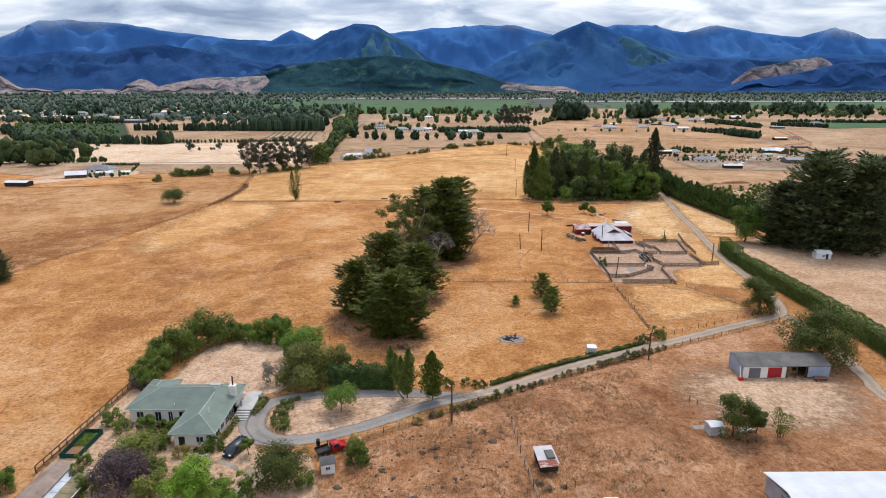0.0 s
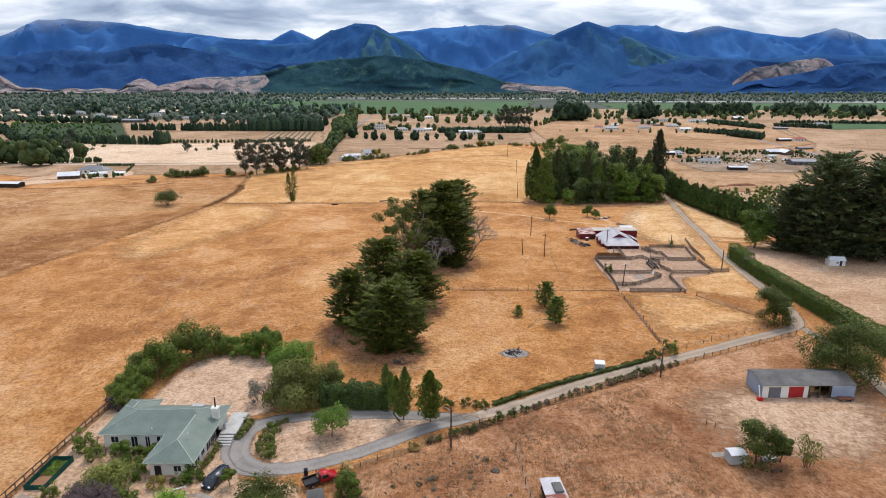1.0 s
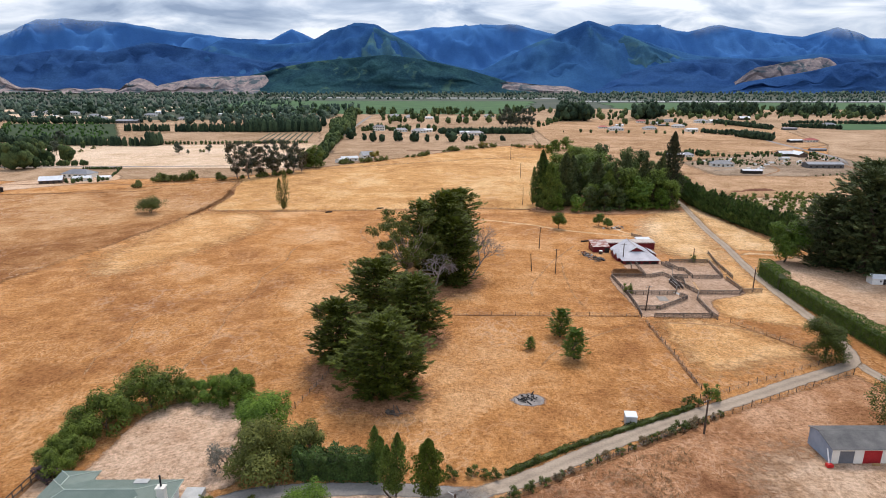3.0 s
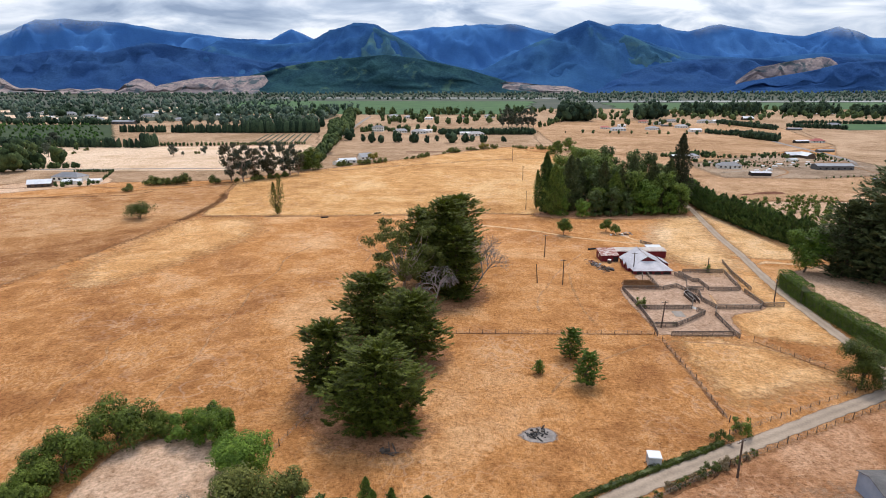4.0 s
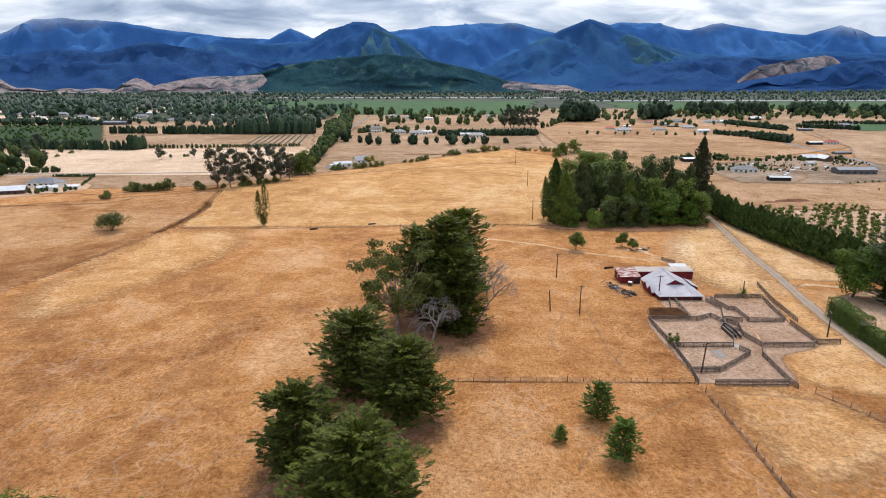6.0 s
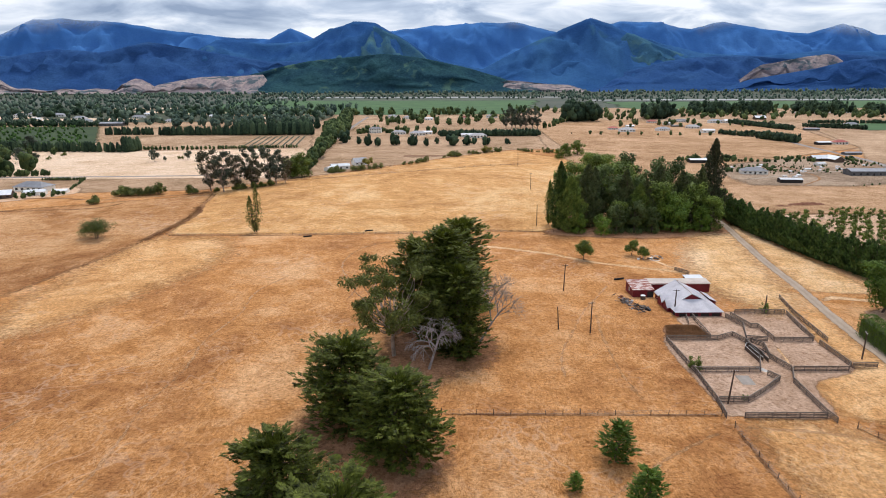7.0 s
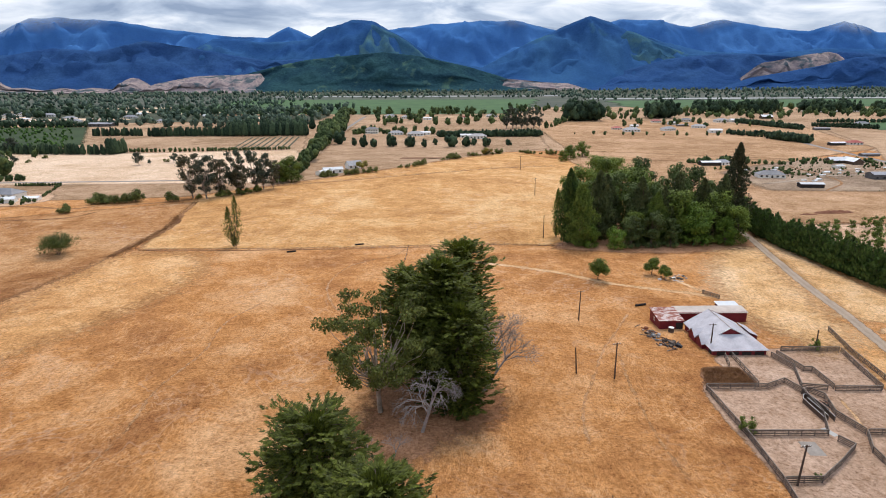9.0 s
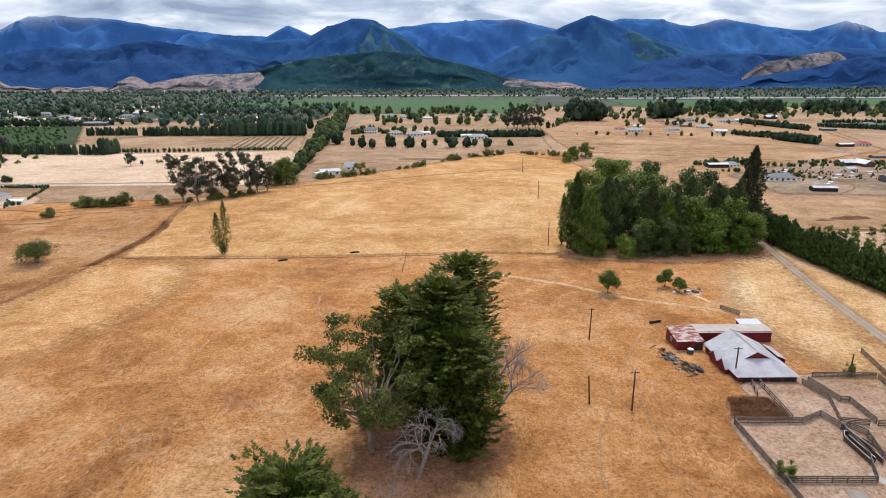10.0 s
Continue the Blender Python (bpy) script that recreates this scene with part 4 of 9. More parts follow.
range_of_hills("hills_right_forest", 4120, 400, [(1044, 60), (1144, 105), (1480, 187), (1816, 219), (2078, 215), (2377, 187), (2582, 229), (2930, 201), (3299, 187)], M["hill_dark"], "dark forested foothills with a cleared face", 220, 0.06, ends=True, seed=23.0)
range_of_hills("hill_green_spur", 4390, 380, [(-950, 120), (-800, 215), (-680, 300), (-560, 375), (-455, 436), (-390, 405), (-301, 372), (-220, 325), (-146, 270), (-60, 190)], M["hill_green"], "green mountain spur with sunlight put into its colour", 150, 0.06, ends=True, seed=53.0)
range_of_hills("hill_green_shoulder", 4400, 320, [(1110, 210), (1200, 300), (1290, 385), (1340, 372), (1422, 330), (1500, 300), (1600, 262), (1720, 225), (1850, 180)], M["hill_green"], "green mountain shoulder with sunlight put into its colour", 150, 0.08, ends=True, seed=59.0)
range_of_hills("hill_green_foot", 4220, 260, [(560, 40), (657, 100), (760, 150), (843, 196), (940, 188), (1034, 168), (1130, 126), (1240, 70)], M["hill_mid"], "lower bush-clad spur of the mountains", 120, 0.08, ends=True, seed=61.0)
range_of_hills("hills_bare_clay", 3860, 230, [(-1760, 40), (-1723, 55), (-1640, 72), (-1560, 86), (-1492, 95), (-1400, 99), (-1320, 102), (-1247, 105), (-1160, 110), (-1090, 112), (-1060, 70)], M["hill_bare"], "bare pale clay foothills", 70, 0.12, ends=True, seed=31.0)
range_of_hills("hills_bare_clay_west", 3860, 200, [(-1985, 20), (-1945, 40), (-1905, 78), (-1870, 92), (-1830, 84), (-1780, 56), (-1740, 20)], M["hill_bare"], "bare clay face between dark forest", 80, 0.10, ends=True, seed=37.0)
range_of_hills("hills_bare_clay_far", 3840, 160, [(-2850, 110), (-2720, 112), (-2670, 70), (-2600, 34), (-2506, 36), (-2400, 20), (-2300, 34), (-2200, 22), (-2120, 34), (-1960, 20), (-1700, 16)], M["hill_bare"], "bare clay slopes along the hill foot", 90, 0.16, ends=True, seed=38.0)
range_of_hills("hill_cleared_face", 3850, 150, [(1800, 40), (1864, 86), (1915, 130), (1960, 156), (2060, 170), (2164, 189), (2270, 204), (2369, 216), (2425, 205), (2481, 172), (2520, 100)], M["hill_bare"], "cleared tan hillside above the plain", 90, 0.07, ends=True, seed=41.0)
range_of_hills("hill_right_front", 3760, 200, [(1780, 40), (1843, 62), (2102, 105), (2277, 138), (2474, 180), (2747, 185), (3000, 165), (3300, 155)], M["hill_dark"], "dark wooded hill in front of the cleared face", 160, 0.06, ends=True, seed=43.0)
range_of_hills("hill_saddle_bare", 3880, 120, [(330, 45), (420, 70), (520, 62), (640, 48), (800, 40)], M["hill_bare"], "low tan spur at the hill foot", 90, 0.10, ends=True, seed=47.0)


# ---- ground cover, drives and far paddocks ----
patch("rough_paddock", [(-14, 46), (-6, 52.2), (2, 57.4), (14, 64.2), (44, 81.2), (70, 93.8), (87, 101.6), (89, 88), (86, 70), (83, 40), (82, -60), (-40, -60), (-30, 10), (-22, 36)], M["rough_pasture"], "brown dry rough paddock with tussock", 0.012, category="paddock", feather=2.0, cell=2.0)
patch("lawn_loop", [(-27, 48.4), (-31.5, 51), (-32.5, 56), (-30, 61.0), (-27, 62.8), (-10, 63.2), (1, 62.0), (-8, 56.2), (-15, 51.6), (-22, 48.6)], M["mown"], "dry mown lawn inside the drive loop", 0.03, category="lawn", feather=0.7, cell=0.7)
patch("lawn_north", [(-57, 68), (-54, 88), (-40, 91), (-33, 82), (-32, 66), (-38, 63.5), (-48, 65)], M["mown"], "dry mown lawn behind the house", 0.024, category="lawn", feather=1.6, cell=1.2)
patch("house_yard", [(-62.5, 30), (-62.5, 66), (-38, 64), (-33, 56), (-31, 44), (-22, 42), (-20, 20), (-45, 14)], M["lawn"], "dry garden ground round the house", 0.020, category="lawn", feather=1.2, cell=1.0)
patch("yard_ground", [(53.8, 137.4), (73, 136.6), (78, 150), (91, 157), (92, 172), (96.5, 193), (78, 194), (64, 189), (66, 176), (55.2, 175)], M["trodden"], "bare trodden earth of the stock yards", 0.014, category="yard", feather=1.0, cell=1.0)
patch("neighbour_yard", [(103, 122), (108, 150), (117, 192), (132, 200), (175, 190), (200, 150), (180, 100), (140, 60), (104, 50)], M["lawn"], "dry bare ground behind the hedge", 0.014, category="yard", feather=3, cell=3)
patch("burnt_patch", [(12.5, 91), (15, 93.4), (18, 93.2), (19.6, 91), (18, 88.9), (14.5, 88.8)], two_tone("grey_ash", (0.16, 0.14, 0.13), (0.36, 0.31, 0.28), 0.6, 0.95, 3, local=False), "grey ash ring of a burn pile", 0.018, category="ash", feather=0.8, cell=0.4)

M["rough_gold"] = dry_grass("rough_brown_paddock", (0.53, 0.31, 0.155), (0.40, 0.195, 0.078), (0.27, 0.118, 0.045), 810, 0.5)
M["bleached_gold"] = dry_grass("grazed_pale_gold_grass", (0.70, 0.44, 0.225), (0.58, 0.31, 0.125), (0.46, 0.225, 0.085), 860, 0.3)
M["tan_gold"] = dry_grass("tan_orange_paddock", (0.52, 0.330, 0.20), (0.40, 0.240, 0.130), (0.29, 0.165, 0.085), 940, 0.1)
# bare soil, with tree shadow also put into its darker tones
M["bare_soil"] = dry_grass("bare_pinkish_soil", (0.50, 0.27, 0.155), (0.39, 0.19, 0.095), (0.275, 0.138, 0.073), 170, 0.2, 0.9)
patch("bare_soil_row", [(-20, 88), (-8, 86), (-4, 95), (-9, 108), (-1, 118), (0, 128), (-8, 142), (2, 156), (11, 162), (12, 176), (0, 184), (-13, 176), (-14, 160), (-22, 146), (-26, 132), (-16, 120), (-29, 112), (-28, 100)], M["bare_soil"], "bare reddish soil under the macrocarpa row, darkened for tree shade", 0.015, category="ground", feather=6, cell=1.5)
patch("bare_soil_grove", [(46, 292), (60, 288), (90, 284), (122, 290), (131, 300), (134, 330), (60, 340), (48, 318)], M["bare_soil"], "bare soil under the grove, its colour darkened for shade", 0.016, category="ground", feather=4, cell=2)
patch("upper_pasture", [(-122, 297), (-66, 296), (-14, 298.5), (17, 301), (48, 298), (70, 345), (100, 420), (112, 560), (66, 625), (10, 575), (-60, 496), (-142, 412), (-128, 340)], M["upper"], "paler yellow pasture beyond the far fence", 0.02, category="paddock", feather=3, cell=5)
M["bleached_soil"] = dry_grass("bare_greyish_yard_soil", (0.58, 0.40, 0.275), (0.47, 0.29, 0.175), (0.36, 0.20, 0.11), 175, 0.2, 0.9)
M["bleached"] = dry_grass("bleached_straw_grass", (0.74, 0.51, 0.30), (0.64, 0.385, 0.18), (0.50, 0.28, 0.115), 720, 0.2)
M["fence_grass"] = dry_grass("brown_fence_line_grass", (0.36, 0.20, 0.10), (0.26, 0.13, 0.06), (0.17, 0.08, 0.04), 610, 0.0)
patch("bleached_strip", [(92, 192), (104, 200), (112, 225), (120, 258), (127, 288), (112, 288), (98, 268), (88, 240), (85, 215)], M["bleached"], "bleached pale straw grass beside the drive", 0.022, category="paddock", feather=13, cell=2)
patch("bleached_lane_side", [(75, 137), (95, 130), (98.5, 150), (103, 180), (110, 208), (101, 207), (96.5, 190), (93, 172), (92, 158), (79, 152)], M["bleached_gold"], "bleached straw grass between yards and drive", 0.011, category="paddock", feather=4, cell=1.5)
patch("bleached_gate", [(56, 102), (74, 109), (83, 113), (75, 130), (57, 133)], M["bleached_gold"], "bleached pale straw grass by the gate", 0.019, category="paddock", feather=8, cell=1.5)
patch("bare_ground_shed", [(47, 66), (55, 72.5), (76, 72), (80, 64), (72, 52), (60, 51), (50, 57)], M["bleached_soil"], "bare greyish ground before the implement shed", 0.022, category="yard", feather=10, cell=1.5)
ribbon("fence_line_far", [(-122, 294.2), (-66, 293.6), (-14, 296), (17.4, 299), (50, 296.5)], 1.5, M["fence_grass"], "brown unmown grass under the far fence", 0.03, 4, 0.4, category="verge")
ribbon("fence_line_middle", [(-0.4, 138.6), (26, 138.2), (52.6, 137.4)], 0.9, M["fence_grass"], "brown unmown grass under the fence", 0.03, 2, 0.4, category="verge")
ribbon("fence_line_gate", [(53.0, 133.0), (52.4, 112), (51.4, 95.0)], 0.9, M["fence_grass"], "brown unmown grass under the paddock fence", 0.03, 2, 0.4, category="verge")
ribbon("fence_line_cross", [(75.1, 132.6), (84.4, 114.4)], 0.7, M["fence_grass"], "brown unmown grass under the side fence", 0.03, 2, 0.4, category="verge")
ribbon("fence_line_drive", [(-16.0, 46.0), (-6.0, 52.4), (6, 59.6), (24, 69.8), (45, 81.4)], 1.5, M["fence_grass"], "brown rank grass along the drive fence", 0.03, 2, 0.5, category="verge")
ribbon("fence_line_house", [(-63.7, 36.0), (-63.1, 69.0)], 1.0, M["fence_grass"], "brown rank grass along the garden fence", 0.03, 2, 0.4, category="verge")
ribbon("fence_line_field", [(-120, 440), (-60, 470), (40, 520), (90, 530)], 1.6, M["fence_grass"], "brown grass line across the upper field", 0.06, 6, 0.4, category="verge")
ribbon("drive", [(4.9, 62.9), (-1.6, 62.8), (-8.6, 63.6), (-19.5, 63.5), (-27.4, 62.6), (-32.8, 60.2), (-34.4, 56.5), (-33.8, 51.3), (-30.8, 47.8), (-26.4, 47.0), (-21.9, 47.9), (-15.2, 51.0), (-8.1, 55.6), (-1.6, 59.9), (4.8, 62.6), (9, 64.5)],
    3.6, M["grey_gravel"], "grey gravel drive looping round the lawn", 0.055, 1.4, 0.10)
ribbon("farm_lane", [(3.0, 62.2), (7.5, 63.9), (12.5, 66.2), (19.6, 70.6), (27.2, 75.2), (35.1, 79.6), (43.5, 83.8), (52.2, 88.2), (61.8, 92.9), (71.6, 97.9), (82.2, 102.9), (90.0, 107.4), (94.4, 116), (97.0, 129), (99.6, 146), (103.2, 170), (108, 194), (113.5, 218), (118.5, 246), (126, 281), (131.5, 306), (137, 345)],
    3.6, M["gravel"], "pale gravel farm drive with wheel tracks", 0.06, 1.6, 0.10)
ribbon("drive_west_loop", [(-24, 64.2), (-30, 62.4), (-34.2, 59.6), (-35.8, 55), (-34.9, 50.3), (-31.0, 46.8), (-25, 45.9)], 3.4, M["grey_gravel"], "widened gravel turning circle by the house", 0.045, 1.4, 0.12)
ribbon("drive_south", [(91.0, 109), (91.4, 99.8), (91.2, 90.3), (88.6, 77.3), (86.3, 67.7), (84.8, 61.2), (84.2, 45), (84, 30)], 3.2, M["gravel"], "gravel track past the implement shed", 0.045, 1.6, 0.14)
worn = dry_grass("worn_track", (0.70, 0.48, 0.29), (0.60, 0.38, 0.205), (0.49, 0.29, 0.14), 400, 0.1)
M["worn"] = worn
ribbon("track_to_woolshed", [(117, 213), (104, 221), (92.3, 226.5), (81.8, 235), (67.2, 241.5), (53.5, 249), (41.7, 259.5), (22, 270), (5, 276)], 2.6, worn, "pale worn vehicle track through dry grass", 0.02, 2.5, 0.25, category="track")
ribbon("track_spur", [(84, 234), (80, 245), (76, 256)], 1.6, worn, "pale worn track to the junk heap", 0.018, 2, 0.25, category="track")
ribbon("stock_path", [(80.7, 170.7), (79.9, 166.6), (78.8, 161.9), (77.5, 157.7)], 0.7, worn, "thin pale path trodden by stock", 0.03, 1.0, 0.4, category="path")
def stock_track(pts, width=0.9, material="pale_trod"):
    ribbon("stock_track", pts, width, M[material], "faint pale line trodden by stock", 0.026, 1.2, 0.5, category="path", cols=4, softness=-0.56)


M["pale_trod"] = dry_grass("trodden_pale_straw", (0.72, 0.455, 0.265), (0.61, 0.355, 0.18), (0.49, 0.265, 0.12), 430, 0.0)
for pts in ([(-12.5, 297), (-17.9, 283.1), (-27.3, 276.3), (-33.7, 266.7), (-36.5, 247.0), (-31.4, 228.5), (-27.6, 220.2), (-29, 205)],
            [(-57, 100), (-56.9, 125.6), (-58.9, 140.7), (-58.0, 158.8), (-59.7, 176.7), (-57.2, 195.7), (-58.6, 214.9), (-52, 236)],
            [(-76, 100), (-79, 112), (-77, 122), (-81, 133), (-78, 142)],
            [(54.8, 222.7), (47, 208), (40.2, 195.8), (33.0, 178.6), (27.8, 165.2), (26, 150)],
            [(43.3, 195.8), (40.5, 176.4), (39.1, 154.3), (40, 142)], [(52, 133), (38, 124), (26, 114), (20, 104)]):
    stock_track(pts)
stock_track([(54, 133.6), (72, 130), (84, 122)], 1.2)
ribbon("gate_apron", [(112, 203), (118, 206), (126, 203), (136, 200)], 3.0, worn, "worn turning into the neighbour's yard", 0.02, 2, 0.2, category="track")
patch("verge_strip", [(114, 212), (120, 246), (128, 281), (133, 306), (136.5, 306), (135.5, 281), (136, 246), (133, 212)], M["bleached"], "bleached dry strip beside the shelterbelt", 0.018, category="verge", feather=4, cell=1.5)
patch("orchard_ground", [(147, 214), (225, 222), (228, 330), (146, 332), (142, 270)], M["lawn"], "dry mown ground under the orchard", 0.018, category="ground", feather=5, cell=3)

# far paddocks on the plain
def field(name, pts, m, label, lift=0.12, feather=4.0, cell=10.0):
    return patch(name, pts, M[m], label, lift, category="paddock", feather=feather, cell=cell)


field("plain", [(-700, 900), (-300, 960), (0, 960), (400, 960), (520, 700), (300, 560), (110, 640), (60, 630), (10, 580), (-60, 500), (-150, 412), (-300, 396), (-520, 500)], "far_gold", "wide dry farming plain", 0.06, 5, 6)
field("paddock_pale", [(-480, 645), (-300, 640), (-140, 660), (-112, 560), (-108, 462), (-250, 460), (-480, 464)], "far_pale", "pale bleached paddock")
field("paddock_behind", [(-381, 672), (-136, 668), (-150, 740), (-161, 805), (-355, 812), (-413, 780)], "far_gold", "tan paddock with mown rows", 0.13)
field("paddock_middle", [(-110, 560), (-20, 575), (110, 660), (120, 790), (-120, 790)], "far_gold", "dry paddock beyond the field edge", 0.12)
field("paddock_white_house", [(-120, 800), (130, 805), (150, 1000), (-125, 1000)], "far_gold", "tan paddock round far houses", 0.13)
field("paddock_east", [(125, 640), (300, 560), (420, 640), (500, 900), (240, 1080), (140, 1000)], "tan_gold", "tan paddock to the east", 0.14)
field("paddock_east_near", [(146, 330), (260, 330), (345, 420), (330, 570), (120, 640), (108, 560), (125, 440)], "tan_gold", "tan paddock with dug earth", 0.09)
field("paddock_east_pale", [(330, 380), (560, 480), (700, 900), (520, 900), (420, 640), (345, 520)], "far_gold", "dry paddock by the far road", 0.13)
field("wooded_ground", [(-1300, 1075), (-560, 1050), (-200, 1080), (-205, 1230), (-400, 1240), (-560, 1330), (-640, 1560), (-1700, 1900), (-1700, 1300)], "undergrowth", "shaded ground under the western woods", 0.3, 12, 14)
field("foothill_woodland", [(-3600, 2950), (-600, 2800), (600, 2780), (3600, 2900), (3600, 3780), (-3600, 3780)], "undergrowth", "wooded green ground at the hill foot", 0.8, 40, 80)
field("vineyard_centre", [(-560, 1290), (150, 1230), (330, 2100), (-700, 2250)], "green_crop", "green vineyard rows on the plain", 0.5, 8, 40)
field("vineyard_east", [(430, 1420), (1250, 1420), (1450, 1900), (500, 1900)], "green_crop", "green vineyard rows by the river", 0.5, 8, 40)
field("vineyard_right", [(560, 830), (900, 880), (900, 960), (590, 950)], "green_crop", "green crop strip behind hedges", 0.4)
field("crop_west", [(-693, 975), (-522, 970), (-390, 723), (-464, 650), (-600, 800)], "orchard_grass", "green orchard block", 0.4)
field("paddock_north_west", [(-530, 1019), (-445, 1017), (-395, 902), (-466, 904)], "far_gold", "tan paddock behind the shelter row", 0.2)
field("gravel_east", [(700, 1225), (1000, 1212), (1000, 1262), (700, 1268)], "river_bed", "pale gravel strip on the eastern plain", 0.5)
for k in range(9):
    ribbon("mown_row", [(-212 + k * 7, 684), (-226 + k * 7, 798)], 2.2, M["undergrowth"], "dull green line of a mown row", 0.25, 12, 0.1, category="row", softness=0)
field("river_bed_east", [(480, 2050), (1700, 1960), (2600, 2060), (2600, 2170), (1500, 2080), (500, 2150)], "river_bed", "pale braided river gravel", 0.7, 8, 40)
field("river_bed_centre", [(-700, 2600), (500, 2450), (500, 2560), (-700, 2720)], "river_bed", "pale river gravel far across the plain", 0.7, 8, 40)
ribbon("far_lane", [(-113, 560), (-118, 600), (-122, 655), (-130, 937), (-135, 1200)], 6, M["road_seal"], "grey lane between trees", 0.2, 20, 0.05)
ribbon("far_road_east", [(330, 470), (356, 530), (376, 664), (400, 760)], 6, M["road_seal"], "grey road on the plain", 0.2, 15, 0.05)
ribbon("far_road_west", [(-520, 470), (-380, 466), (-250, 470), (-140, 474)], 5, M["road_seal"], "pale road across the plain", 0.2, 20, 0.05)

# ditch bank of taller brown growth at the paddock edge
field("west_paddock", [(-134, 230), (-130, 262), (-128, 285), (-128.5, 303), (-126.5, 321), (-128, 343), (-134, 367), (-139, 396), (-160, 386), (-190, 372), (-235, 350), (-300, 340), (-420, 330), (-420, 120), (-150, 120)], "rough_gold", "rough brown dry paddock west of the ditch", 0.03, 5, 4)
field("bleached_ditch_side", [(-128, 200), (-127, 266), (-122.5, 288), (-96, 288), (-84, 262), (-92, 222), (-112, 180)], "bleached_gold", "pale grazed strip beside the ditch", 0.024, 14, 3)
ribbon("ditch_line", [(-136, 215), (-132.2, 245), (-128.1, 265.6), (-127.2, 284.1)], 0.9, M["fence_grass"], "brown weedy line of the old ditch", 0.09, 3, 0.5, category="ditch")
ribbon("ditch_bank", [(-127.4, 282), (-127.6, 302.8), (-125.4, 320.8), (-126.5, 342.9), (-132.8, 366.6), (-137.4, 399)], 2.6, M["fence_grass"], "brown weedy ditch between paddocks", 0.10, 3, 0.5, category="ditch")
ribbon("terrace_edge", [(-137, 410), (-148, 399.5), (-170, 390), (-189, 386), (-200, 379), (-233, 386), (-300, 378)], 2.2, M["fence_grass"], "brown weedy bank along the terrace", 0.15, 4, 0.5, category="ditch")
ribbon("terrace_foot", [(-179, 372), (-187, 356), (-209, 352), (-260, 345), (-330, 340)], 2.0, M["fence_grass"], "brown weedy line at the terrace foot", 0.13, 4, 0.6, category="ditch")


# ---- trees and hedges, nearest first ----
t = cypress("macrocarpa", 1, 16.4, 8.2, 0.4, 25000, 0.37, label="dense dark green macrocarpa with upswept boughs", flat_top=0.62)
put(t, -12.2, 94.0)
t2 = cypress("macrocarpa", 2, 15.6, 6.9, 0.8, 19000, 0.37, label="dark green macrocarpa leaning outwards in the row", flat_top=0.62, lean=(-1.2, 0))
put(t2, -21.8, 106.5)
t3 = cypress("macrocarpa", 3, 15.8, 7.6, 1.6, 21000, 0.37, label="bushy dark green macrocarpa with bare lower trunk", flat_top=0.62)
put(t3, -7.4, 124.0)
t4 = cypress("macrocarpa", 4, 16.6, 8.8, 0.6, 23000, 0.38, label="broad dark green macrocarpa in the row", flat_top=0.62)
put(t4, -17.6, 137.0)
t5 = cypress("macrocarpa", 5, 28.5, 9.0, 0.3, 30000, 0.47, label="very tall dense dark green macrocarpa", flat_top=0.66)
put(t5, 0.6, 176.0)
t5b = cypress("macrocarpa", 46, 22.0, 7.6, 0.3, 19000, 0.45, label="dense dark macrocarpa behind the dead tree", flat_top=0.62)
put(t5b, 3.4, 167.5)
t6 = cypress("macrocarpa", 6, 25.8, 8.2, 1.0, 22000, 0.46, label="tall flat-topped dark macrocarpa at the row's end", flat_top=0.78)
put(t6, 5.8, 203.0)
t7 = cypress("macrocarpa", 48, 24.5, 7.6, 1.0, 15000, 0.50, label="tall dark macrocarpa behind the gum tree", flat_top=0.7)
put(t7, -6.5, 183.0)
g1 = gum("gum_tree", 7, 23.5, 11.5, 15000, 0.30, label="gum tree with pale trunk and tufted olive foliage", clumps=40, start=0.24, tuft=0.125)
put(g1, -11.5, 166.0)
put(bare_tree("dead_tree", 8, 19.0, 0.8, "grey dead tree with drooping bare branches", (0.28, -0.1), 0.85, 6, 0.66), -3.2, 158.6)
put(bare_tree("dead_tree", 9, 19.0, 0.75, "grey leafless tree leaning out of the shelter row", (0.55, -0.05), 0.06, 6), 9.0, 174.0)
put(bare_tree("dead_tree", 10, 7.0, 0.8, "small grey dead tree between the macrocarpas", (0.1, 0.0), 0.0, 4), -12.6, 149.0)
put(bare_tree("dead_tree", 19, 6.0, 0.9, "fallen grey dead branches by the row", (0.7, 0.1), 0.0, 4), -8.0, 150.0, 40)

# garden belt
b1 = broadleaf("garden_tree", 11, 8.2, 6.2, 0.6, 7600, 0.26, "broad", lobes=26, stems=3, label="bushy dark green garden tree")
put(b1, -56.0, 89.0)
b1b = broadleaf("garden_tree", 12, 8.0, 5.2, 0.5, 6400, 0.26, "broad", lobes=22, stems=3, label="rounded green garden tree")
put(b1b, -60.0, 79.5)
again(b1b, -61.0, 73.0, 70, 0.72)
again(b1b, -60.5, 67.5, 150, 0.55)
b2 = broadleaf("garden_tree", 13, 7.4, 4.2, 0.3, 7980, 0.22, "hedge_leaf", lobes=20, stems=2, label="dense dark green rounded garden tree")
put(b2, -39.8, 89.5)
b3 = shrub("garden_shrub", 14, 5.4, 3.2, 3000, 0.22, "bright", label="bright green garden shrub")
put(b3, -45.8, 90.0)
b4 = broadleaf("garden_tree", 15, 10.0, 5.0, 0.4, 9880, 0.22, "bright", lobes=24, stems=2, label="light green weeping garden tree")
put(b4, -31.0, 77.0)
b5 = broadleaf("garden_tree", 16, 9.0, 6.6, 0.4, 12350, 0.24, "olive", lobes=28, stems=3, label="spreading olive green garden tree")
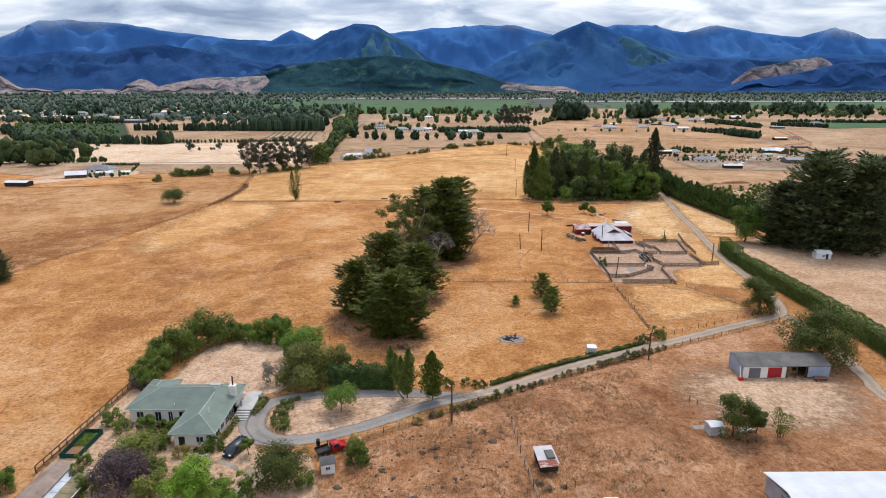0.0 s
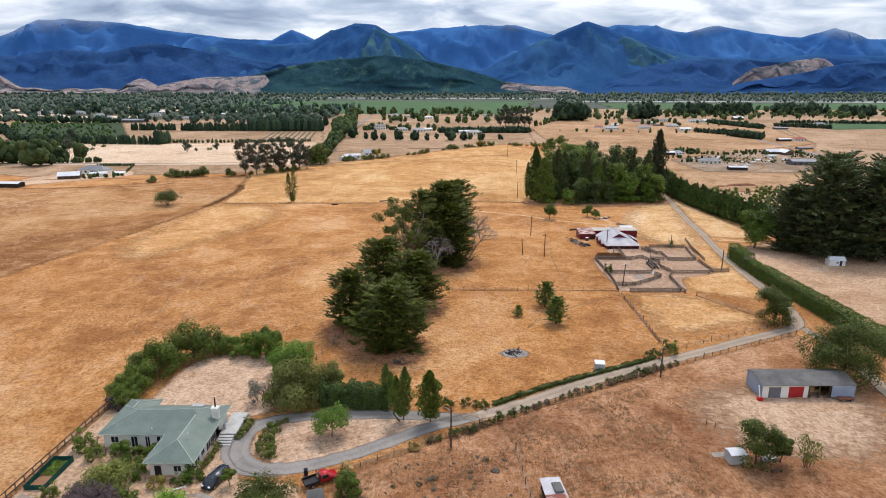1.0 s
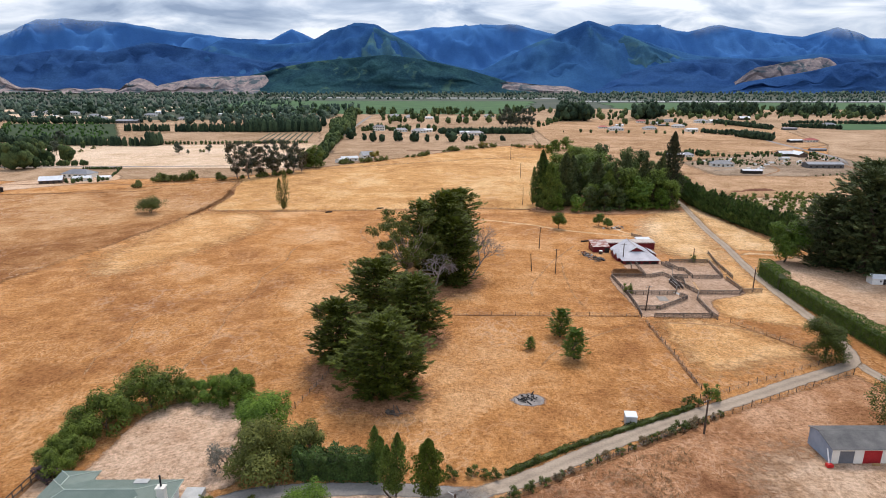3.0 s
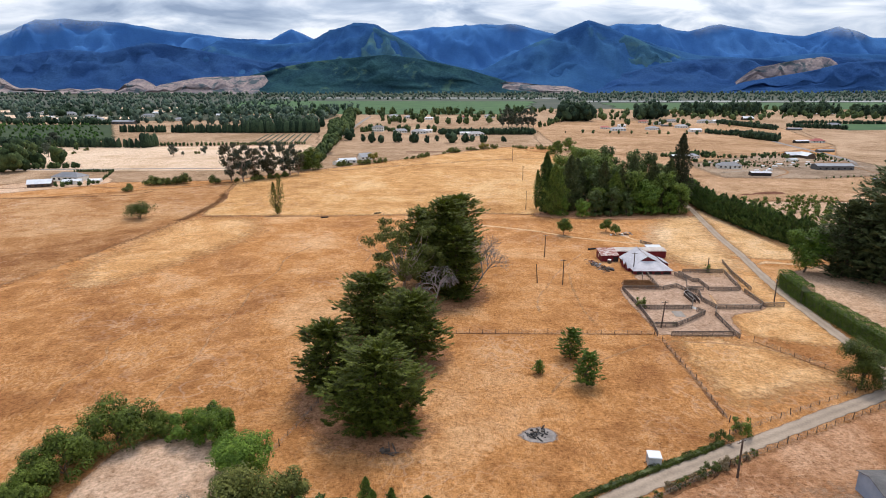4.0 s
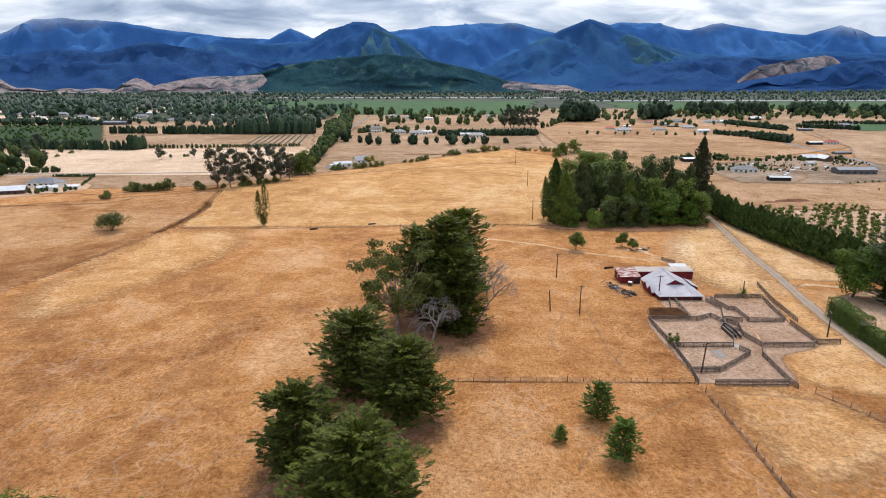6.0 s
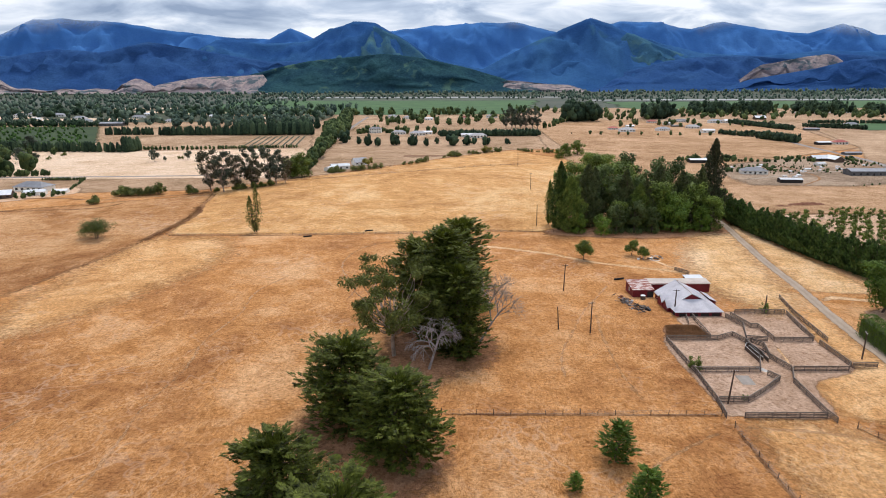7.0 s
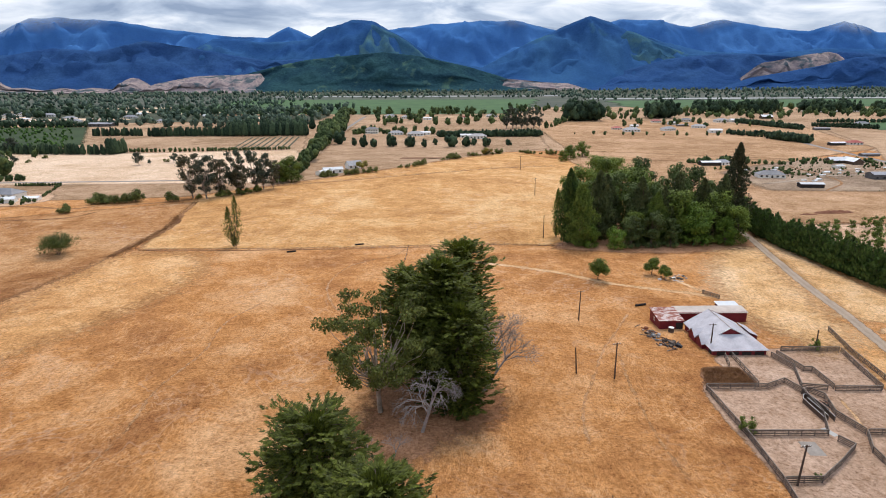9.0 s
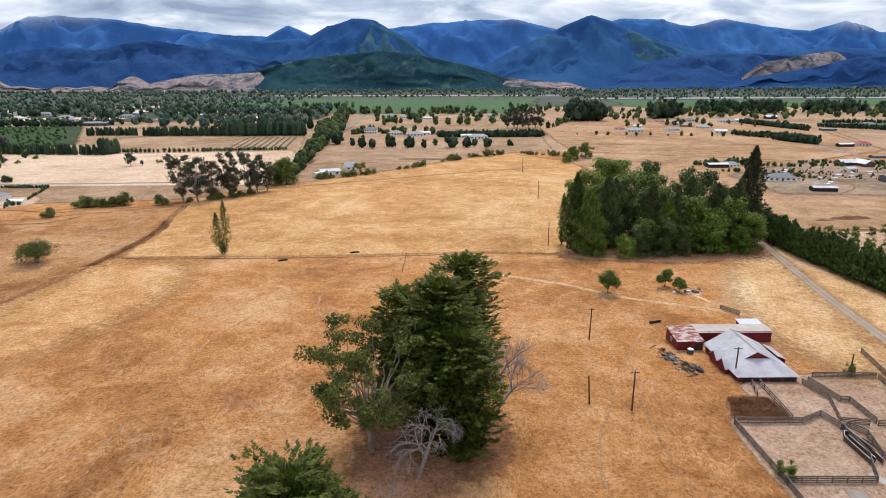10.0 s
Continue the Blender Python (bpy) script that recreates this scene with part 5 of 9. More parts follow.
put(b5, -28.6, 67.5)
gt = broadleaf("leafless_shrub", 17, 5.6, 3.0, 0.4, 1710, 0.16, "grey_twig", lobes=14, stems=4, label="grey twiggy shrub by the lawn", category="shrub")
put(gt, -35.2, 68.6)
hedge("garden_hedge", [(-23.5, 67.0), (-18, 67.0), (-10.5, 66.5)], 3.4, 4.6, "shelter_leaf", 34, 0.22, "tall dark green garden hedge beside the drive", 0.2, 0.2)
put(broadleaf("garden_tree", 18, 8.5, 3.0, 0.6, 4560, 0.21, "olive", lobes=14, label="slender olive green tree in the hedge"), -22.0, 71.0)
y1 = spire("birch_tree", 20, 10.2, 2.2, 1.3, 5700, 0.19, "poplar_leaf", 2, label="upright green birch beside the drive", belly=0.3)
put(y1, -7.7, 61.4)
y2 = spire("birch_tree", 21, 10.2, 2.1, 1.2, 6080, 0.19, "broad", 1, label="narrow dark green birch beside the drive", belly=0.3)
put(y2, -2.8, 60.9)
again(y1, -10.3, 66.4, 80, 0.85)
lt = broadleaf("lawn_tree", 22, 4.4, 4.1, 1.9, 4800, 0.18, "bright", lobes=18, label="low spreading olive green tree on the lawn")
put(lt, -19.5, 56.2)
bb = broadleaf("garden_tree", 23, 6.8, 4.7, 0.5, 9880, 0.17, "walnut_leaf", lobes=26, stems=3, label="rounded dark green tree below the drive")
put(bb, -25.0, 35.4, 0, 0.95)
put(broadleaf("garden_tree", 24, 5.0, 2.6, 0.4, 4180, 0.18, "broad", lobes=14, stems=2, label="green tree beside the small hut"), -14.4, 40.6, 0, 0.92)
put(broadleaf("garden_tree", 25, 6.6, 3.9, 0.4, 7980, 0.19, "lime", lobes=22, stems=2, label="bright lime green garden tree"), -37.0, 31.5)
again(b3, -31.5, 30.0, 40, 0.75)
put(broadleaf("garden_tree", 26, 3.4, 4.2, 0.3, 5200, 0.19, "pale_olive", lobes=20, stems=2, label="low olive green garden tree"), -50.0, 43.0)
put(broadleaf("garden_tree", 27, 6.2, 4.8, 0.5, 8170, 0.18, "purple", lobes=24, stems=3, label="dark purple-leaved plum tree in the garden"), -48.2, 34.0)
put(broadleaf("garden_tree", 28, 5.4, 3.2, 0.4, 4180, 0.18, "pale_olive", lobes=16, stems=2, label="dull green garden tree"), -42.5, 31.0)
sr = shrub("garden_shrub", 29, 3.0, 1.9, 900, 0.19, "broad", label="dark green garden shrub")
put(sr, -59.4, 52.8, 0, 1.25)
for x, y, s in ((-56.3, 50.2, 1.0), (-51.2, 49.6, 0.6), (-48.6, 47.6, 0.6), (-40.0, 43.4, 0.72), (-38.6, 45.2, 0.8), (-53.6, 39.6, 0.9), (-56.0, 36.4, 0.9), (-52.6, 33.0, 1.1)):
    again(sr, x, y, (x * 77) % 360, s)
put(shrub("flowering_shrub", 30, 1.9, 1.6, 1520, 0.12, "yellow_leaf", label="pale yellow flowering shrub by the house"), -43.2, 42.6)
put(broadleaf("small_tree", 31, 3.0, 1.5, 1.5, 1520, 0.15, "broad", lobes=8, label="small round lollipop tree by the car"), -32.4, 42.6)
put(shrub("purple_shrub", 32, 3.6, 2.2, 2660, 0.16, "purple", label="dark purple shrub by the fence"), -61.2, 66.0)
for x, y, s in ((-30.2, 58.8, 0.7), (-30.0, 56.6, 0.75), (-29.4, 54.2, 0.72), (-28.6, 51.8, 0.85), (-28.0, 50.2, 0.72), (-35.6, 60.8, 0.55), (-34.9, 58.6, 0.5)):
    again(sr, x, y, (x * 91) % 360, s * 0.72, label="green shrub in the island bed")

for x, y, s_, rz in ((-62.0, 70.2, 0.62, 10), (-59.0, 84.6, 0.7, 70), (-52.0, 91.8, 0.62, 200), (-61.6, 76.4, 0.6, 300), (-49.0, 92.0, 0.5, 20)):
    again(b1b, x, y, rz, s_)
for x, y, s_, rz in ((-43.2, 91.0, 0.85, 10), (-36.2, 86.6, 0.7, 70), (-34.4, 82.0, 0.9, 140), (-25.2, 70.6, 0.8, 250)):
    again(b3, x, y, rz, s_)
for x, y, s_ in ((-46.4, 39.8, 0.9), (-44.8, 37.4, 1.0), (-57.6, 40.6, 0.8), (-29.2, 33.2, 1.2), (-27.8, 39.6, 0.9), (-21.6, 34.4, 1.0), (-34.2, 34.6, 0.7), (-40.4, 36.4, 0.8)):
    again(sr, x, y, (x * 61) % 360, s_)

# shrubs down both sides of the drive
low = shrub("verge_shrub", 33, 1.5, 1.2, 620, 0.13, "walnut_leaf", label="clipped low green shrub along the drive")
put(low, 7.4, 66.2)
rs = random.Random(4)
for p in spline([(9.2, 67.0), (19.2, 73.3), (25.9, 77.0), (32.9, 80.6), (40.3, 84.3), (46.5, 87.6)], 1.9):
    again(low, p[0] + rs.uniform(-0.2, 0.2), p[1] + rs.uniform(-0.25, 0.25), rs.uniform(0, 360), rs.uniform(0.4, 0.72))
hedge("verge_hedge", [(9.2, 67.1), (19.2, 73.4), (25.9, 77.1), (32.9, 80.7), (40.3, 84.4), (46.5, 87.7)], 1.1, 0.75, "walnut_leaf", 42, 0.15, "low uneven dark green hedge along the drive", 0.35, 0.4)
for x, y, s in ((1.4, 56.2, 1.1), (-1.2, 55.0, 0.7), (9.8, 61.6, 1.1), (12.2, 63.2, 1.0), (14.6, 64.6, 0.9), (28.4, 72.6, 0.8), (31.0, 74.0, 0.7), (36.0, 77.0, 0.9), (39.4, 79.0, 1.0), (41.2, 80.0, 1.1), (47.6, 88.6, 1.3), (46.6, 82.2, 0.8), (50.6, 84.6, 0.75), (22.5, 69.4, 0.7)):
    again(low, x, y, (x * 53) % 360, s)
tus = shrub("tussock", 34, 1.6, 1.3, 1330, 0.19, "straw", label="golden straw-coloured tussock beside the drive", category="tussock")
put(tus, -15.4, 46.4)
again(tus, -5.2, 52.4, 30, 0.9)
again(sr, 51.8, 91.2, 20, 1.15, label="round green bush at the gate")

# paddock trees
pt = cypress("young_tree", 35, 7.4, 3.1, 0.8, 4940, 0.23, "clipped", label="young green tree in the dry paddock", flat_top=0.2)
put(pt, 28.6, 123.0)
again(pt, 29.1, 110.0, 120, 1.0)
again(pt, 20.0, 115.4, 60, 0.42, label="small leaning sapling in the dry paddock")
big = broadleaf("walnut_tree", 36, 11.8, 8.6, 0.8, 20000, 0.22, "walnut_leaf", lobes=34, label="large spreading dark green tree by the shed")
put(big, 82.2, 77.6)
put(broadleaf("walnut_tree", 37, 10.8, 5.2, 0.8, 13000, 0.20, "walnut_leaf", lobes=24, label="rounded dark green tree at the drive corner"), 85.6, 109.5)
put(broadleaf("garden_tree", 38, 16.5, 8.2, 1.4, 11000, 0.36, "clipped", lobes=30, label="large round green tree by the hedge"), 123.0, 193.0)
put(broadleaf("walnut_tree", 39, 8.4, 3.9, 0.8, 6800, 0.19, "walnut_leaf", lobes=24, label="dark green tree beside the pump shed"), 48.8, 47.8)
put(broadleaf("walnut_tree", 40, 5.6, 2.2, 1.0, 3420, 0.19, "walnut_leaf", lobes=12, label="small dark green tree beside the white tank"), 53.2, 48.2)
put(spire("thin_tree", 41, 5.6, 2.0, 0.8, 900, 0.15, "pale_olive", 4, label="thin sparse leaning tree", belly=0.6), 56.7, 47.2)
for x, y, s, r in ((141.5, 180.0, 1.0, 0), (158.0, 176.0, 0.98, 120), (150.0, 190.0, 1.05, 200), (133.0, 188.0, 0.72, 60), (168.0, 190.0, 1.0, 300)):
    if s == 1.0 and r == 0:
        dk = cypress("old_macrocarpa", 42, 32.0, 13.5, 0.8, 11500, 0.82, "dark_pine", label="huge dark macrocarpa behind the hedge", flat_top=0.42)
        put(dk, x, y, 0, 1.0, 1.12)
    else:
        again(dk, x, y, r, s, s * 1.1)
again(dk, -143.0, 141.0, 40, 0.36, label="dark conifer at the paddock edge")
tr1 = broadleaf("paddock_tree", 43, 7.6, 4.2, 1.3, 5700, 0.24, "broad", lobes=18, label="small round green tree in the paddock")
put(tr1, 52.8, 250.5)
again(tr1, 72.6, 256.5, 100, 0.78)
again(tr1, 75.4, 252.0, 200, 0.6)
put(broadleaf("paddock_bush", 44, 8.0, 8.6, 1.2, 6500, 0.28, "walnut_leaf", lobes=26, stems=4, label="wide dark olive willow bush"), -150.0, 289.0)
put(spire("poplar", 45, 21.0, 3.4, 0.8, 2700, 0.30, "olive", 2, label="slim forked poplar standing alone", belly=0.35), -84.0, 300.0)

# hedges
hedge("clipped_hedge", [(106.8, 177.0), (104.2, 160.0)], 4.0, 5.6, "clipped", 36, 0.16, "tall square-clipped green hedge beside the drive", 0.06, 0.05)
hedge("clipped_hedge", [(104.5, 159.8), (103.2, 150.0)], 3.2, 4.2, "clipped", 36, 0.16, "lower gap section of clipped green hedge", 0.10, 0.10)
hedge("clipped_hedge", [(103.4, 150.0), (102.4, 132.0), (102.0, 115.0), (101.4, 95.0), (99.1, 76.0), (97.1, 58.0)], 3.8, 4.8, "clipped", 36, 0.16, "long clipped green hedge beside the drive", 0.08, 0.06)

# planting round the house walls and in the island bed
fs = shrub("house_shrub", 70, 2.6, 1.6, 1700, 0.17, "hedge_leaf", label="dense dark green shrub against the house wall")
put(fs, -52.6, 50.6, 0, 1.15)
for x, y, s_ in ((-50.2, 51.2, 0.8), (-48.4, 50.8, 0.75), (-47.2, 51.6, 0.9), (-50.8, 49.0, 0.7), (-48.8, 48.6, 0.66), (-47.0, 46.4, 0.8), (-46.9, 44.4, 0.7), (-38.8, 43.8, 0.85), (-41.2, 43.6, 0.45), (-37.2, 44.4, 0.6)):
    again(fs, x, y, (x * 43) % 360, s_ * 0.8)
yg = shrub("house_shrub", 71, 1.5, 1.1, 700, 0.14, "olive", label="yellow-green clipped shrub along the house wall")
put(yg, -38.0, 47.6, 0, 0.6)
for k in range(1, 6):
    again(yg, -38.0 + 0.05 * k, 47.6 + 1.1 * k, k * 70, 0.5 + 0.1 * (k % 3))
for k in range(5):
    again(yg, -35.2 + 0.15 * k, 56.0 + 1.15 * k, k * 50, 0.75, label="grey-green shrub beside the deck")
gs = shrub("bed_shrub", 72, 1.5, 1.15, 800, 0.13, "olive", label="grey-green flowering shrub in the island bed")
put(gs, -30.8, 55.0)
for x, y, s_ in ((-31.2, 57.6, 0.9), (-30.9, 59.4, 1.0), (-29.6, 60.2, 0.9), (-31.0, 53.2, 1.05), (-30.4, 51.6, 1.1), (-29.2, 52.8, 0.95), (-28.6, 61.0, 0.85), (-29.0, 57.8, 0.8), (-29.3, 50.2, 1.0)):
    again(gs, x, y, (x * 37) % 360, s_ * 0.75)

dv = shrub("verge_shrub", 73, 1.5, 1.2, 620, 0.13, "dry_shrub", label="brown half-dry shrub on the drive verge")
put(dv, 3.6, 57.4)
for x, y, s_ in ((5.2, 58.2, 1.0), (6.8, 59.4, 0.9), (-2.6, 54.4, 0.9), (16.8, 65.8, 0.8), (19.4, 67.6, 0.7), (26.0, 71.6, 0.9), (33.4, 75.6, 1.0), (37.8, 78.0, 0.9), (43.6, 80.8, 1.0), (44.8, 82.0, 1.1), (48.8, 83.6, 0.8)):
    again(dv, x, y, (x * 53) % 360, s_)
for x, y, s_ in ((4.6, 57.4, 0.9), (8.2, 60.2, 0.8), (17.8, 66.8, 0.6), (24.4, 70.6, 0.7), (34.6, 76.4, 0.8), (42.6, 80.6, 0.9), (46.2, 89.4, 1.0), (3.8, 67.0, 1.1), (0.6, 66.4, 1.2), (-1.8, 66.6, 1.0), (6.0, 66.2, 1.0)):
    again(low, x, y, (x * 29) % 360, s_)

again(b2, -65.6, 33.6, 60, 0.55, label="dark green bush outside the garden fence")

for x, y, s_ in ((13.6, 34.6, 0.7), (14.8, 33.4, 0.8), (17.0, 33.8, 0.6), (-4.2, 43.0, 0.6), (-2.0, 44.2, 0.7), (-8.0, 42.4, 0.5), (3.6, 46.0, 0.5), (6.4, 49.2, 0.6), (-10.4, 38.2, 0.6)):
    again(dv, x, y, (x * 53) % 360, s_, s_ * 0.55, label="low dull weed in the rough paddock")


# ---- the grove by the drive's top, the shelterbelt and the orchard ----
GROVE = "trees of the grove"
ga = spire("cypress_spire", 50, 31.0, 4.0, 0.8, 9000, 0.43, "shelter_leaf", 1, label="tall dark narrow conifer at the grove edge", belly=0.25)
put(ga, 53.0, 301.0)
gb = spire("poplar", 51, 25.0, 6.0, 0.6, 11250, 0.38, "poplar_leaf", 1, label="fresh green conical tree at the grove edge", belly=0.25)
put(gb, 57.0, 297.0)
gc = spire("poplar", 52, 21.0, 1.9, 1.0, 2250, 0.34, "poplar_leaf", 1, label="thin poplar at the grove edge", belly=0.35)
put(gc, 50.5, 312.0)
gd = spire("dark_fir", 53, 29.0, 5.6, 0.6, 4600, 0.6, "dark_pine", 1, label="dark fir in the grove", belly=0.18)
put(gd, 66.5, 306.0)
again(gd, 72.0, 316.0, 90, 0.9)
for x, y, s_ in ((83.0, 303.0, 0.92), (91.5, 300.5, 0.8), (99.0, 306.0, 0.98), (108.5, 304.0, 0.9), (117.5, 305.0, 0.95)):
    tagged(again(gd, x, y, x * 7, s_ * 0.9, s_, "dark upright conifer among the grove trees"), group=GROVE)
tagged(again(gb, 88.0, 298.5, 40, 0.78, 0.86, "fresh green conical tree inside the grove"), group=GROVE)
ge = spire("redwood", 54, 39.5, 5.8, 0.6, 8000, 0.5, "redwood", 1, label="tall narrow dark redwood over the grove", belly=0.14)
put(ge, 125.5, 312.0)
gf = broadleaf("grove_tree", 55, 25.0, 9.5, 0.7, 4600, 0.6, "grove_green", lobes=40, label="large round green grove tree")
put(gf, 96.0, 304.0)
gg = broadleaf("grove_tree", 56, 20.0, 8.5, 0.6, 5000, 0.58, "bright", lobes=36, label="bright green rounded grove tree")
put(gg, 104.0, 298.0, 0, 0.95)
gh = broadleaf("grove_tree", 57, 27.0, 8.0, 0.7, 4600, 0.6, "grove_olive", lobes=34, label="dark olive green tall grove tree")
put(gh, 84.0, 308.0)
for ob, x, y, s, r in ((gf, 113.0, 303.0, 0.95, 70), (gf, 88.0, 326.0, 1.25, 160), (gh, 101.0, 318.0, 1.25, 200), (gh, 78.5, 322.0, 1.12, 80), (gh, 113.0, 320.0, 1.2, 20), (gf, 121.0, 299.0, 0.72, 240),
                       (gg, 116.0, 296.5, 0.62, 50), (gf, 80.0, 299.0, 0.62, 310), (gh, 94.0, 336.0, 1.28, 10), (gg, 82.0, 350.0, 1.2, 100), (gf, 70.0, 345.0, 0.85, 30), (gg, 110.0, 345.0, 0.9, 280), (gh, 125.0, 335.0, 0.85, 300), (gh, 70.0, 312.0, 0.8, 30), (gf, 106.0, 309.0, 0.9, 130), (gh, 91.0, 312.0, 0.95, 220)):
    tagged(again(ob, x, y, r, s * (0.82 if ob is gh else 0.92), s * 1.02), group=GROVE)
for x, y, s, r in ((70.0, 291.0, 0.5, 0), (77.0, 293.0, 0.56, 90), (85.0, 293.5, 0.62, 200), (93.0, 294.0, 0.5, 10), (60.5, 294.0, 0.5, 130)):
    tagged(again(gh if x > 72 else gg, x, y, r, s), group=GROVE)
for x, y, s in ((78, 380, 0.95), (95, 400, 1.05), (108, 430, 0.9), (68, 366, 0.8), (100, 440, 0.9)):
    again(gf, x, y, x * 3, s, label="green tree on the field behind the grove")
rs = random.Random(9)
sb = spire("shelterbelt_tree", 58, 12.0, 3.9, 0.1, 1350, 0.62, "shelter_leaf", 5, label="dark green conifer of the shelterbelt", belly=0.3)
put(sb, 142.5, 228.0)
line = spline([(146, 212), (142.5, 228), (140.5, 247), (139, 266), (137.6, 287), (138, 307), (140, 330), (146, 372)], 2.9)
for i, p in enumerate(line):
    tagged(again(sb, p[0] + rs.uniform(-0.5, 0.5), p[1], rs.uniform(0, 360), rs.uniform(0.88, 1.08), rs.uniform(0.85, 1.12)), group="shelterbelt along the drive")
rt = broadleaf("roadside_tree", 59, 17.0, 3.6, 0.8, 2600, 0.46, "poplar_leaf", lobes=16, label="light green tree rising behind the shelterbelt")
put(rt, 141.0, 352.0)
for x, y, s in ((145, 340, 0.9), (149, 356, 0.75), (146, 322, 0.7), (143.5, 380, 1.0)):
    again(rt, x, y, x * 7, s)
ot = broadleaf("orchard_tree", 60, 5.0, 2.7, 0.6, 420, 0.42, "broad", lobes=10, label="round green orchard tree in a row")
put(ot, 152.0, 300.0)
for i in range(10):
    for j in range(12):
        x, y = 150.0 + i * 7.0 + rs.uniform(-0.7, 0.7), 222.0 + j * 8.6 + i * 1.2 + rs.uniform(-0.8, 0.8)
        if rs.random() < 0.9 and x - 146 > (y - 318) * 0.9:
            tagged(again(ot, x, y, rs.uniform(0, 360), rs.uniform(0.8, 1.12)), group="orchard rows")

# ---- trees on the edge of the terrace ----
sg = gum("gum_tree", 61, 25.0, 6.6, 3000, 0.6, "brown_gum", "thin grey-brown gum at the terrace edge", clumps=30, start=0.10, tuft=0.33)
put(sg, -144.0, 408.0)
sg2 = gum("gum_tree", 62, 25.0, 5.4, 2800, 0.6, "grey_gum", "open olive gum at the terrace edge", clumps=28, start=0.12, tuft=0.33)
put(sg2, -135.0, 406.0)
for ob, x, y, s, r in ((sg, -130.0, 413.0, 0.85, 80), (sg2, -124.0, 424.0, 1.02, 120), (sg, -120.0, 420.0, 0.7, 200), (sg2, -114.0, 432.0, 1.0, 250), (sg2, -110.5, 436.0, 0.9, 15), (sg, -105.5, 440.0, 0.7, 300)):
    again(ob, x, y, r, s)
cb = broadleaf("roadside_tree", 63, 20.0, 8.6, 0.6, 4200, 0.58, "broad", lobes=26, label="large dark green tree by the lane")
put(cb, -100.0, 466.0)
again(cb, -107.0, 462.0, 100, 0.85)
for x, y, s_ in ((103, 560, 0.9), (112, 575, 1.15), (118, 600, 0.9), (126, 590, 1.3)):
    again(cb, x, y, x * 3, s_ * 0.6, label="green tree at the field's far corner")
tb = shrub("terrace_bush", 64, 6.0, 5.0, 1300, 0.5, "gum_leaf", label="dull green bush on the terrace bank")
put(tb, -193.0, 392.0)
for x, y, s in ((-187, 393, 0.9), (-184, 396, 0.7), (-180, 394, 0.8), (-176.5, 396, 0.9), (-190, 396, 0.8), (-173, 399, 1.2), (-151.5, 398.5, 0.95), (-195, 367.5, 0.8), (-129, 411, 0.8), (-119, 418, 0.7), (-126, 415, 0.6), (-140, 406, 0.5), (-112, 428, 0.7), (-116, 423, 0.6)):
    again(tb, x, y, x * 11, s)
yb = shrub("willow_bush", 65, 8.0, 6.0, 2250, 0.49, "yellow_leaf", label="yellow-green willow bush at the field edge")
put(yb, -58.0, 512.0)
again(yb, 43.0, 606.0, 90, 0.9)
eb = shrub("field_edge_bush", 66, 5.5, 4.6, 520, 0.55, "olive", label="olive green bush on the field edge")
put(eb, -80.0, 490.0)
for i in range(46):
    k = rs.random()
    x = -85 + 195 * k
    y = float(np.interp(x, [-88, -58, -26, 11, 66, 108], [482, 500, 528, 580, 630, 600])) + rs.uniform(-3, 5)
    again(eb, x, y, rs.uniform(0, 360), rs.uniform(0.35, 1.15))

# ---- woods, belts and hedgerows of the plain ----
def ball(level):
    bm = bmesh.new()
    bmesh.ops.create_icosphere(bm, subdivisions=level, radius=1)
    bm.verts.index_update()
    out = np.array([v.co[:] for v in bm.verts]), np.array([[v.index for v in f.verts] for f in bm.faces])
    bm.free()
    return out


BALLS = {k: ball(k) for k in (1, 2)}


